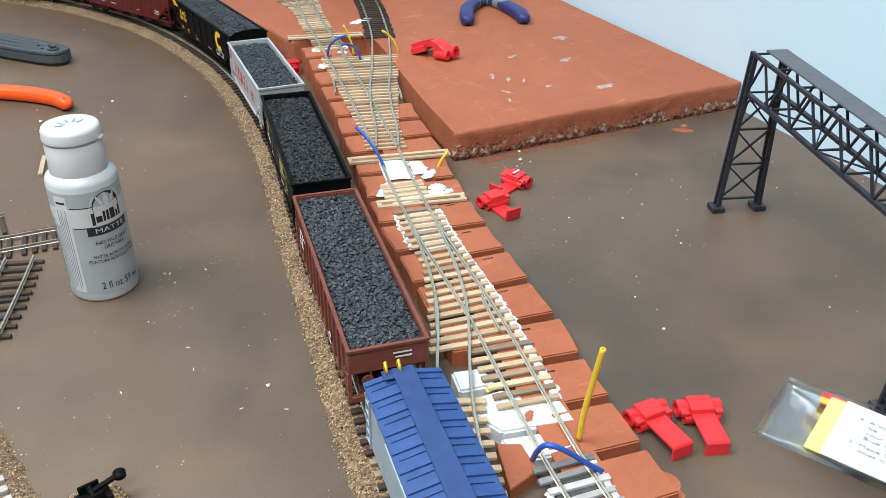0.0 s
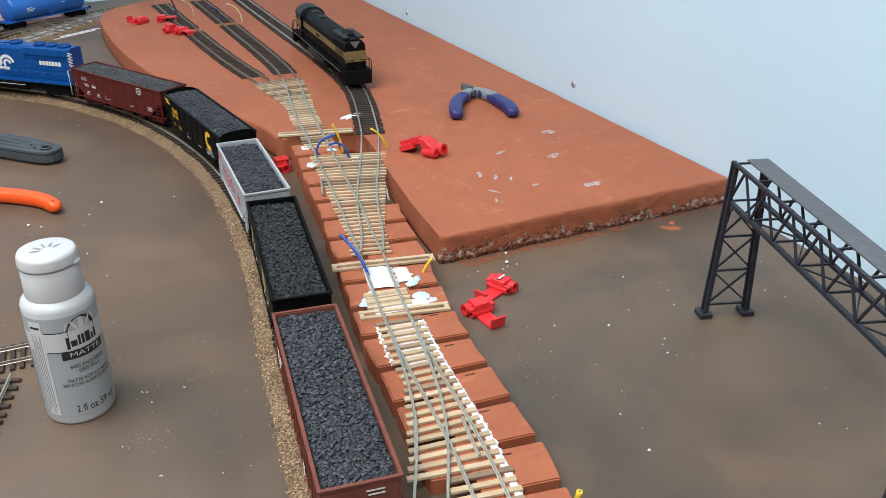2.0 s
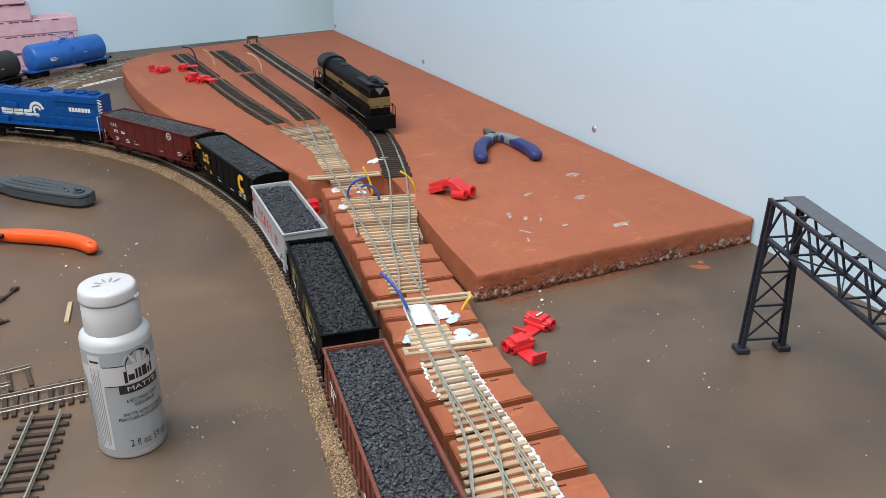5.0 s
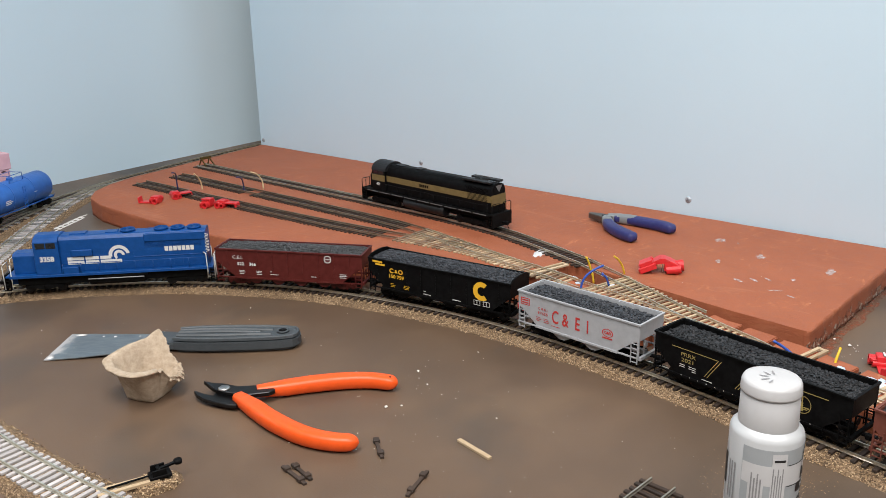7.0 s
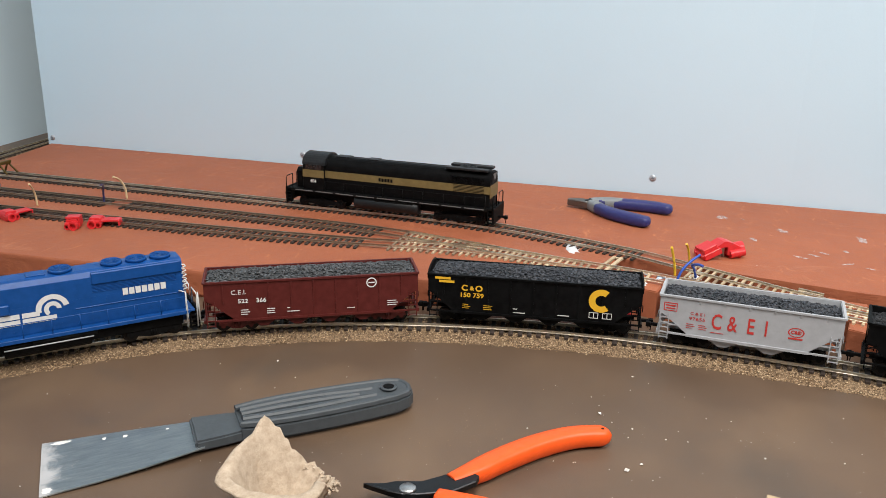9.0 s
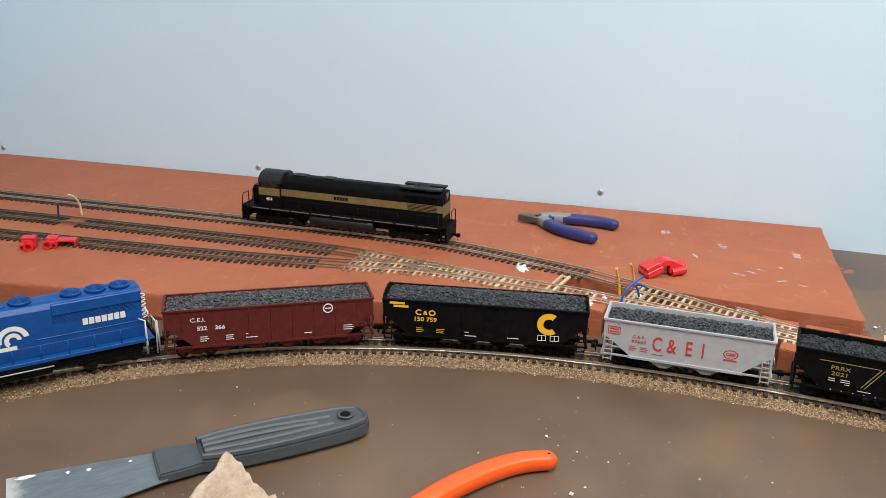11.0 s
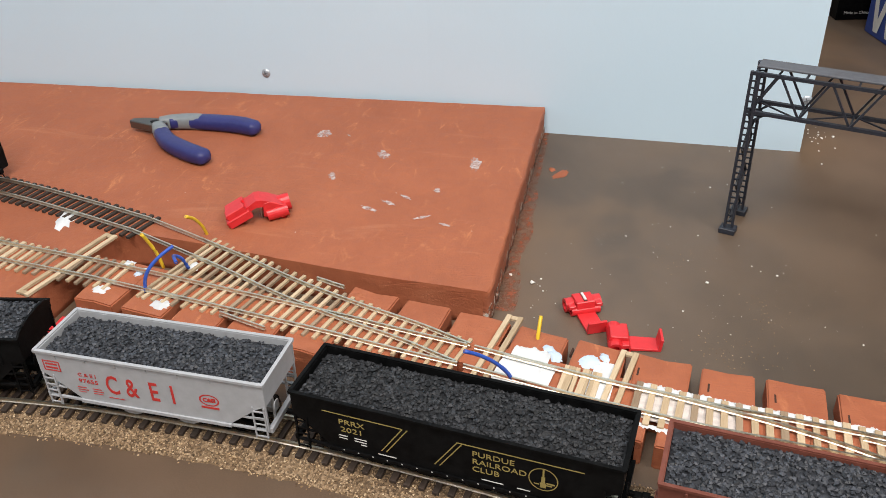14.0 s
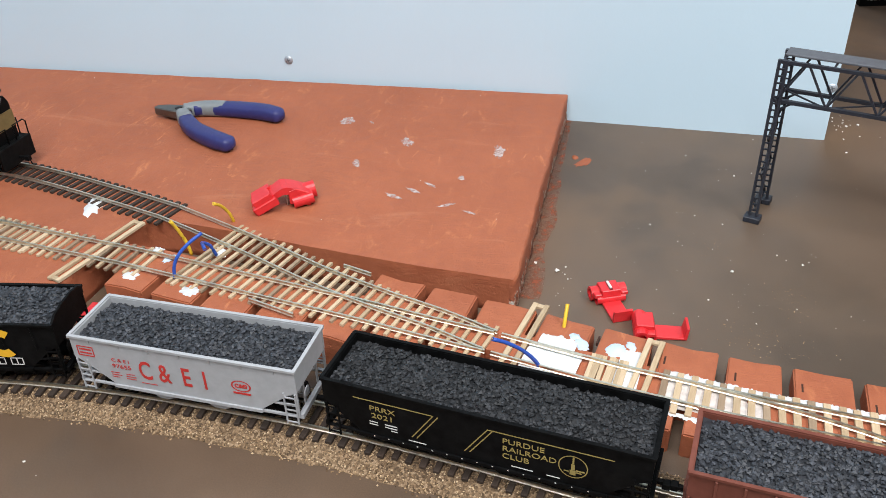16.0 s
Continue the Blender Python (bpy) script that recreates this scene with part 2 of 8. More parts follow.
def prism(bm, poly, z0, z1, axis="z", mat=0):
    """Extrude a 2D outline along an axis (z: poly is x,y; y: poly is x,z; x: poly is y,z)."""
    def at(p, h):
        return {"z": (p[0], p[1], h), "y": (p[0], h, p[1]), "x": (h, p[0], p[1])}[axis]
    a = [bm.verts.new(at(p, z0)) for p in poly]
    b = [bm.verts.new(at(p, z1)) for p in poly]
    n = len(poly)
    fs = [bm.faces.new(a[::-1]), bm.faces.new(b)]
    fs += [bm.faces.new((a[i], a[(i + 1) % n], b[(i + 1) % n], b[i])) for i in range(n)]
    for f in fs:
        f.material_index = mat
    bmesh.ops.recalc_face_normals(bm, faces=fs)
    return a + b


def frame_at(d):
    d = Vector(d).normalized()
    up = Vector((0, 0, 1)) if abs(d.z) < 0.95 else Vector((0, 1, 0))
    s = d.cross(up).normalized()
    return s, s.cross(d).normalized()


def tube(bm, pts, r, seg=8, caps=True, mat=0):
    """Sweep a round section along a polyline; r may be a list."""
    pts = [Vector(p) for p in pts]
    rings = []
    for i, p in enumerate(pts):
        d = pts[min(i + 1, len(pts) - 1)] - pts[max(i - 1, 0)]
        s, u = frame_at(d)
        rr = r[i] if isinstance(r, (list, tuple)) else r
        rings.append([bm.verts.new(p + rr * (math.cos(a) * s + math.sin(a) * u)) for a in (2 * math.pi * j / seg for j in range(seg))])
    for a, b in zip(rings, rings[1:]):
        for j in range(seg):
            f = bm.faces.new((a[j], a[(j + 1) % seg], b[(j + 1) % seg], b[j]))
            f.material_index, f.smooth = mat, True
    if caps:
        for ring in (rings[0][::-1], rings[-1]):
            bm.faces.new(ring).material_index = mat
    return bm


def rod(bm, a, b, r, seg=6, mat=0):
    return tube(bm, (a, b), r, seg, True, mat)


def beam(bm, a, b, w, h, mat=0):
    """Rectangular bar from a to b."""
    a, b = Vector(a), Vector(b)
    s, u = frame_at(b - a)
    vs = [bm.verts.new(p + i * s * w / 2 + j * u * h / 2) for p in (a, b) for i, j in ((-1, -1), (1, -1), (1, 1), (-1, 1))]
    for q in ((3, 2, 1, 0), (4, 5, 6, 7), (0, 1, 5, 4), (1, 2, 6, 5), (2, 3, 7, 6), (3, 0, 4, 7)):
        bm.faces.new([vs[i] for i in q]).material_index = mat
    return bm


def lathe(bm, prof, seg=32, m=None, mat=0):
    """Turn a profile of (radius, z) about the z axis."""
    rings = []
    for r, z in prof:
        ring = []
        for j in range(seg):
            a = 2 * math.pi * j / seg
            v = Vector((max(r, 1e-5) * math.cos(a), max(r, 1e-5) * math.sin(a), z))
            ring.append(bm.verts.new(m @ v if m is not None else v))
        rings.append(ring)
    for a, b in zip(rings, rings[1:]):
        for j in range(seg):
            f = bm.faces.new((a[j], a[(j + 1) % seg], b[(j + 1) % seg], b[j]))
            f.material_index, f.smooth = mat, True
    bm.faces.new(rings[0][::-1]).material_index = mat
    bm.faces.new(rings[-1]).material_index = mat
    return bm


def spline(ctrl, step=0.004):
    """Catmull-Rom through control points, resampled at even steps."""
    c = [Vector(p) for p in ctrl]
    c = [2 * c[0] - c[1]] + c + [2 * c[-1] - c[-2]]
    fine = []
    for i in range(1, len(c) - 2):
        p0, p1, p2, p3 = c[i - 1:i + 3]
        for k in range(40):
            t = k / 40
            fine.append(0.5 * (2 * p1 + (p2 - p0) * t + (2 * p0 - 5 * p1 + 4 * p2 - p3) * t * t + (3 * p1 - p0 - 3 * p2 + p3) * t ** 3))
    fine.append(c[-2].copy())
    out, left = [fine[0].copy()], step
    for a, b in zip(fine, fine[1:]):
        d = (b - a).length
        pos = 0.0
        while d - pos >= left:
            pos += left
            out.append(a.lerp(b, pos / d))
            left = step
        left -= d - pos
    return out


def normals2d(pts):
    """Unit sideways vectors (to the right of the way) along a polyline."""
    out = []
    for i in range(len(pts)):
        d = pts[min(i + 1, len(pts) - 1)] - pts[max(i - 1, 0)]
        out.append(Vector((d.y, -d.x, 0)).normalized())
    return out


def sweep(bm, pts, prof, mat=0, closed=True):
    """Sweep a (sideways, up) section along a polyline kept upright."""
    ns = normals2d(pts)
    rings = [[bm.verts.new(p + n * a + Vector((0, 0, b))) for a, b in prof] for p, n in zip(pts, ns)]
    k = len(prof)
    for a, b in zip(rings, rings[1:]):
        for j in range(k if closed else k - 1):
            bm.faces.new((a[j], b[j], b[(j + 1) % k], a[(j + 1) % k])).material_index = mat
    if closed:
        bm.faces.new(rings[0]).material_index = mat
        bm.faces.new(rings[-1][::-1]).material_index = mat
    return bm


def lump(bm, at, r, squash=1.0, rnd=random, mat=0):
    """A small angular chip of a few faces."""
    q = Euler((rnd.uniform(0, 6.3), rnd.uniform(0, 6.3), rnd.uniform(0, 6.3))).to_matrix()
    vs = []
    for d in ((1, 0, 0), (-1, 0, 0), (0, 1, 0), (0, -1, 0), (0, 0, 1), (0, 0, -1)):
        v = q @ (Vector(d) * r * rnd.uniform(0.65, 1.25))
        v.z *= squash
        vs.append(bm.verts.new(Vector(at) + v))
    for a, b, c in ((0, 2, 4), (2, 1, 4), (1, 3, 4), (3, 0, 4), (2, 0, 5), (1, 2, 5), (3, 1, 5), (0, 3, 5)):
        bm.faces.new((vs[a], vs[b], vs[c])).material_index = mat


def text_mesh(text, size, depth=0.00012, align="CENTER", wide=1.0, bold=0.0):
    """Lettering as a thin raised mesh in its own x-y plane."""
    cu = bpy.data.curves.new("lettering", "FONT")
    cu.body, cu.size, cu.extrude, cu.align_x, cu.align_y, cu.offset = text, size, depth, align, "CENTER", bold
    cu.resolution_u = 3
    ob = bpy.data.objects.new("lettering", cu)
    me = bpy.data.meshes.new_from_object(ob)
    bpy.data.objects.remove(ob)
    bpy.data.curves.remove(cu)
    if wide != 1.0:
        me.transform(Matrix.Diagonal((wide, 1, 1, 1)))
    return me


def lettering(text, size, m, material, parent, align="CENTER", wide=1.0, bold=0.0, name="lettering"):
    me = text_mesh(text, size, 0.00008, align, wide, bold)
    me.materials.append(material)
    ob = new(name, me)
    ob.parent = parent
    ob.matrix_local = m
    return ob


def bars(rows, m, material, parent, h=0.0006, name="small_print"):
    """Unreadable small print: thin bars of (x, z, length)."""
    for x, z, n in rows:
        bm = bmesh.new()
        box(bm, x, x + n, z - h / 2, z + h / 2, -0.00006, 0.00006)
        part(name, bm, material, parent).matrix_local = m


# ---- the setting ----
ROOM_FLOOR = -0.95


def wall_box(name, label, x0, x1, y0, y1, z0, z1, material, cat="wall"):
    bm = bmesh.new()
    box(bm, x0, x1, y0, y1, z0, z1)
    return tagged(part(name, bm, material, None), label, cat, kind="structure")


def build_room():
    wall_box("floor", "plain grey workshop floor", -3, 3, -3, 3.2, ROOM_FLOOR - 0.1, ROOM_FLOOR, ROOM, "floor")
    wall_box("ceiling", "plain white workshop ceiling", -3, 3, -3, 3.2, 1.45, 1.55, ROOM, "ceiling")
    wall_box("wall_west", "plain pale workshop wall", -3.1, -3, -3, 3.2, ROOM_FLOOR, 1.45, ROOM)
    wall_box("wall_far_east", "plain cream workshop wall", 3, 3.1, -3, 3.2, ROOM_FLOOR, 1.45, CREAM)
    wall_box("wall_south", "plain pale workshop wall", -3, 3, -3.1, -3, ROOM_FLOOR, 1.45, ROOM)
    wall_box("wall_far_north", "plain pale workshop wall", -3, 3, 3.2, 3.3, ROOM_FLOOR, 1.45, ROOM)
    bm = bmesh.new()
    box(bm, -0.75, 1.75, -0.75, 2.2, -0.03, 0.0)
    top = tagged(part("table", bm, TABLE, None), "brown spray-painted tabletop with white crumbs and dark mottling", "tabletop", kind="structure")
    for x in (-0.66, 1.66):
        for y in (-0.66, 2.11):
            part("table_leg", bbox(x - 0.035, x + 0.035, y - 0.035, y + 0.035, ROOM_FLOOR, -0.0305, 0.003), TIE_STAIN, top, "plain wooden leg")
    for y in (-0.66, 2.11):
        part("apron", bbox(-0.62, 1.62, y - 0.010, y + 0.010, -0.13, -0.0305, 0.002), TIE_STAIN, top)


CREAM = paint("cream_wall", (0.76, 0.60, 0.36), 0.8, 0.04, 3)
build_room()
# backdrop boards standing on the table
bm = bmesh.new()
prism(bm, [(0.5955, 1.690), (0.5955, 0.68), (0.5930, 0.60), (0.5895, 0.53), (0.5800, 0.366), (0.5860, 0.366), (0.5955, 0.53), (0.5990, 0.60), (0.6015, 0.68), (0.6015, 1.690)], 0.0, 1.30)
tagged(part("wall_east", bm, WALL, None), "pale blue painted backdrop board standing on the table", "wall", kind="structure")
bm = bmesh.new()
prism(bm, [(-0.75, 1.678), (1.2, 1.893), (1.2, 1.899), (-0.75, 1.684)], 0.0, 1.30)
tagged(part("wall_north", bm, WALL, None), "pale blue painted backdrop board behind the yard", "wall", kind="structure")


def slope_z(y):
    """Top of the incline at y."""
    return 0.0245 - 0.03 * max(0.0, 0.83 - y)


def foam_board():
    t = thing("foam_board", pose(0.4, 1.1, 0), "terracotta-painted foam board lying on the table with a broken front edge", "foam board")
    outline = [(0.5905, 0.5775), (0.5195, 0.5800), (0.4397, 0.5822), (0.3604, 0.5842), (0.3120, 0.5853), (0.3062, 0.5868), (0.3108, 0.6352), (0.3166, 0.6795), (0.3235, 0.7237),
               (0.3334, 0.7777), (0.3384, 0.8170), (0.3364, 0.8436), (0.3007, 0.8520), (0.2630, 0.8555), (0.2590, 0.8643), (0.2531, 0.9017), (0.2333, 0.9666), (0.2065, 1.0589), (0.1855, 1.1572), (0.1732, 1.2459), (0.1667, 1.3252),
               (0.1649, 1.4149), (0.1671, 1.4953), (0.1786, 1.5457), (0.2035, 1.5811), (0.2438, 1.6084), (0.2894, 1.6246), (0.4010, 1.6476), (0.5028, 1.6667), (0.5935, 1.6840)]
    pts = []
    for (ax, ay), (bx, by) in zip(outline, outline[1:] + outline[:1]):
        n = max(1, int(math.hypot(bx - ax, by - ay) / 0.003))
        for i in range(n):
            pts.append((ax + (bx - ax) * i / n, ay + (by - ay) * i / n))
    levels = [0.0, 0.004, 0.008, 0.012, 0.016, 0.020, 0.0235, 0.0245]
    bm = bmesh.new()
    rings = []
    for li, z in enumerate(levels):
        ring = []
        for i, (x, y) in enumerate(pts):
            front = y < 0.5895 and x > 0.31
            amp = 0.0016 if front and z < 0.019 else (0.0013 if front else 0.0006)
            dx, dy = x - 0.4, y - 1.1
            ln = math.hypot(dx, dy)
            k = (noise.noise(Vector((x * 85, y * 85, z * 180))) + 0.6 * noise.noise(Vector((x * 210, y * 210, z * 300)))) * amp * 0.8 - (0.0009 if li == len(levels) - 1 else 0)
            zz = z + (noise.noise(Vector((x * 60, y * 60, 3))) * 0.0004 if 0 < li else 0)
            ring.append(bm.verts.new((x - 0.4 + dx / ln * k, y - 1.1 + dy / ln * k, zz)))
        rings.append(ring)
    n = len(pts)
    for li, (a, b) in enumerate(zip(rings, rings[1:])):
        for i in range(n):
            f = bm.faces.new((a[i], a[(i + 1) % n], b[(i + 1) % n], b[i]))
            f.smooth = li < len(levels) - 2
            x, y = pts[i]
            if y < 0.5895 and x > 0.305 and levels[li] < 0.0195:
                f.material_index = 1
    bm.faces.new(rings[-1])
    bm.faces.new(rings[0][::-1])
    part("slab", bm, (TERRA, CRUMBLE), t)
    return t


foam_board()


# ---- track ----
T3_STEP = 0.0071
GAUGE, TIE_H, RAIL_H = 0.0168, 0.0019, 0.0024
RAIL_PROF = [(-0.0008, 0), (0.0008, 0), (0.0008, 0.0004), (0.0003, 0.0007), (0.0003, 0.0015), (0.00055, 0.0017), (0.00055, 0.0024), (-0.00055, 0.0024), (-0.00055, 0.0017), (-0.0003, 0.0015), (-0.0003, 0.0007), (-0.0008, 0.0004)]


def tie_mesh(length, width, height, material):
    bm = bbox(-length / 2, length / 2, -width / 2, width / 2, 0, height, 0.0002)
    me = bpy.data.meshes.new("tie")
    bm.to_mesh(me)
    bm.free()
    me.materials.append(material)
    return me


TIE_D = tie_mesh(0.0300, 0.0029, TIE_H, TIE_DARK)
TIE_L = tie_mesh(0.0300, 0.0032, TIE_H, TIE_DARK)
TIE_W = tie_mesh(0.0300, 0.0035, TIE_H, TIE_WOOD)
TIE_S = tie_mesh(0.0300, 0.0035, TIE_H, TIE_STAIN)
TIE_N = tie_mesh(0.0300, 0.0023, TIE_H, TIE_WOOD)
TIE_NS = tie_mesh(0.0300, 0.0023, TIE_H, TIE_STAIN)
TIE_V = tie_mesh(0.0300, 0.0034, TIE_H, TIE_WASH)
TIE_G = tie_mesh(0.0300, 0.0034, TIE_H, TIE_GREY)


def rails(pts, parent, material, sides=(-1, 1), lift=TIE_H, name="rail"):
    ns = normals2d(pts)
    for s in sides:
        line = [p + n * s * GAUGE / 2 + Vector((0, 0, lift)) for p, n in zip(pts, ns)]
        bm = bmesh.new()
        sweep(bm, line, RAIL_PROF)
        part(name, bm, material, parent)


def lay_ties(pts, parent, meshes, spacing, rnd, skip=(), length=None, shift=None, lift=0.0, jitter=0.03):
    """Ties across a line of points 1 mm apart; length(y) and shift(y) widen and move them at turnouts."""
    ns = normals2d(pts)
    step = (pts[1] - pts[0]).length
    k, i = spacing / step, 0.0
    while int(i) < len(pts):
        j, f = int(i), i - int(i)
        p, n = pts[j].lerp(pts[min(j + 1, len(pts) - 1)], f), ns[j]
        i += k * rnd.uniform(1 - jitter, 1 + jitter)
        if any(a < p.y < b for a, b in skip):
            continue
        me = meshes[rnd.randrange(len(meshes))] if isinstance(meshes, (list, tuple)) else meshes
        ang = math.atan2(n.y, n.x) + rnd.uniform(-jitter, jitter) * 0.5
        sx = length(p.y) / 0.03 if length else 1.0
        sh = shift(p.y) if shift else 0.0
        c = p + n * (sh + rnd.uniform(-1, 1) * 0.02 * jitter)
        m = Matrix.Translation((c.x, c.y, c.z + lift)) @ Matrix.Rotation(ang, 4, "Z") @ Matrix.Diagonal((sx, rnd.uniform(0.92, 1.08), 1, 1))
        piece("tie", me, parent, m)


def line3(ctrl, zf, step=0.003):
    return [Vector((p.x, p.y, zf(p.y) if callable(zf) else zf)) for p in spline([(x, y, 0) for x, y in ctrl], step)]


def roadbed(t, pts, half_top, half_base, top, rnd, grains, spread_side=0):
    """Ballast shoulder with a rough surface and loose grains on it."""
    prof = []
    for k in range(-9, 10):
        s = k / 9
        x = s * half_base
        z = top if abs(x) < half_top else top * max(0.0, (half_base - abs(x)) / (half_base - half_top))
        prof.append((x, z))
    bm = bmesh.new()
    ns = normals2d(pts)
    rings = []
    for p, n in zip(pts, ns):
        ring = []
        for x, z in prof:
            q = p + n * x
            w = noise.noise(Vector((q.x * 260, q.y * 260, 1))) * 0.0006 + noise.noise(Vector((q.x * 60, q.y * 60, 5))) * 0.0006
            edge = abs(x) >= half_base - 1e-6
            wob = noise.noise(Vector((q.x * 90, q.y * 90, 9))) * 0.0025 if edge else 0.0
            ring.append(bm.verts.new((q.x + n.x * wob, q.y + n.y * wob, -0.0004 if edge else max(0.0002, z + w))))
        rings.append(ring)
    for a, b in zip(rings, rings[1:]):
        for j in range(len(prof) - 1):
            f = bm.faces.new((a[j], a[j + 1], b[j + 1], b[j]))
            f.smooth = True
    bmesh.ops.recalc_face_normals(bm, faces=bm.faces)
    part("roadbed", bm, BALLAST, t, "tan granular ballast shoulder", kind="stuff")
    bm = bmesh.new()
    for _ in range(grains):
        i = rnd.randrange(len(pts))
        x = rnd.choice((-1, 1)) * rnd.uniform(half_top * 0.45, half_base) if rnd.random() < 0.85 else rnd.uniform(-half_top, half_top) * 0.5
        if spread_side and rnd.random() < 0.6:
            x = spread_side * abs(x)
        z = top if abs(x) < half_top else top * max(0.0, (half_base - abs(x)) / (half_base - half_top))
        q = pts[i] + ns[i] * x + Vector((rnd.uniform(-1, 1), rnd.uniform(-1, 1), 0)) * 0.002
        lump(bm, (q.x, q.y, z + 0.0002), rnd.uniform(0.0004, 0.00075), 0.8, rnd)
    part("loose_ballast", bm, GRAIN, t, "loose tan ballast grains", kind="stuff")


LOOP = [(0.078, -0.22), (0.090, -0.1), (0.105, 0.05), (0.1220, 0.1963), (0.1388, 0.3314), (0.1536, 0.4199), (0.1665, 0.5050), (0.1811, 0.5835), (0.1928, 0.6572), (0.1989, 0.7259), (0.2017, 0.7945), (0.1987, 0.8631), (0.1888, 0.9317), (0.1745, 0.9921), (0.1531, 1.0534), (0.1265, 1.1067), (0.0954, 1.1573), (0.0595, 1.2021), (0.0178, 1.2444), (-0.0294, 1.2838), (-0.0883, 1.3218), (-0.1674, 1.3584), (-0.2573, 1.3807), (-0.3575, 1.3859), (-0.4973, 1.3787)]
loop_pts = line3(LOOP, 0.0)
ZB = 0.0048


def loop_track():
    t = thing("model_railroad_track", pose(0, 0, 0), "main loop of dark-tie model track on tan ballast", "model track")
    rnd = random.Random(11)
    roadbed(t, loop_pts, 0.0150, 0.0262, ZB - 0.0009, rnd, 38000, 0)
    up = [p + Vector((0, 0, ZB - 0.0006)) for p in loop_pts]
    rails(up, t, RAIL)
    lay_ties(up, t, TIE_L, 0.0073, rnd, skip=((0.10, 0.31), (1.33, 3.0)), lift=0.0002)
    lay_ties(up, t, [TIE_L, TIE_S], 0.0076, rnd, skip=((-1, 0.10), (0.31, 3)), lift=0.0002)
    return t


loop_track()
INNER = [(0.03, 0.055), (0.0076, 0.1836), (-0.0289, 0.3075), (-0.0544, 0.4233), (-0.0847, 0.5161), (-0.1176, 0.6158), (-0.1507, 0.7123), (-0.1760, 0.7972), (-0.1892, 0.8744), (-0.1965, 0.9529), (-0.1990, 1.0322), (-0.2118, 1.1117), (-0.2430, 1.1911), (-0.2942, 1.2513), (-0.3751, 1.2918)]


def inner_track():
    t = thing("model_railroad_track", pose(0, 0, 0), "inner loop of whitewashed model track on tan ballast", "model track")
    rnd = random.Random(12)
    pts = line3(INNER, 0.0)
    roadbed(t, pts, 0.0165, 0.0245, ZB - 0.0006, rnd, 9000)
    up = [p + Vector((0, 0, ZB - 0.0006)) for p in pts]
    rails(up, t, RAIL)
    lay_ties(up, t, TIE_V, 0.0069, rnd)


inner_track()

# yard tracks on the foam board
ZF = 0.0245
MON = [(0.3464, 0.8268), (0.3624, 0.8768), (0.3795, 0.9348), (0.3886, 0.9762), (0.3952, 1.0286), (0.3988, 1.0979), (0.4008, 1.1971), (0.4026, 1.3964), (0.4059, 1.6072)]
RIGHT = [(0.2481, 0.5723), (0.2524, 0.5920), (0.2654, 0.6243), (0.2771, 0.6606), (0.2928, 0.7026), (0.3125, 0.7456), (0.3304, 0.7876)]
LEFT = [(0.2481, 0.5723), (0.2514, 0.5920), (0.2580, 0.6314), (0.2647, 0.6657), (0.2701, 0.6981), (0.2759, 0.7344), (0.2823, 0.7737), (0.2887, 0.8138), (0.2952, 0.8560), (0.3022, 0.9011), (0.3097, 0.9404)]
TWO = [(0.3022, 0.9011), (0.3097, 0.9404), (0.3182, 0.9797), (0.3267, 1.0191), (0.3332, 1.0585), (0.3372, 1.1078), (0.3386, 1.1969), (0.3383, 1.3758), (0.3370, 1.5713)]
ONE = [(0.3022, 0.9011), (0.3082, 0.9404), (0.3087, 0.9798), (0.3043, 1.0192), (0.2983, 1.0586), (0.2928, 1.1079), (0.2857, 1.1967), (0.2792, 1.3454), (0.2733, 1.5709)]
MAIN = [(0.174, 0.055), (0.1829, 0.1253), (0.1884, 0.1760), (0.1936, 0.2196), (0.1986, 0.2660), (0.2049, 0.3055), (0.2116, 0.3418), (0.2178, 0.3789), (0.2230, 0.4238), (0.2275, 0.4656), (0.2324, 0.4954), (0.2369, 0.5231), (0.2429, 0.5527), (0.2514, 0.5920)]
BRANCH = [(0.2301, 0.4835), (0.2238, 0.4538), (0.2161, 0.4240), (0.2070, 0.3971), (0.1951, 0.3712), (0.1827, 0.3472), (0.1678, 0.3140), (0.1539, 0.2734), (0.1410, 0.2222), (0.1308, 0.1653)]


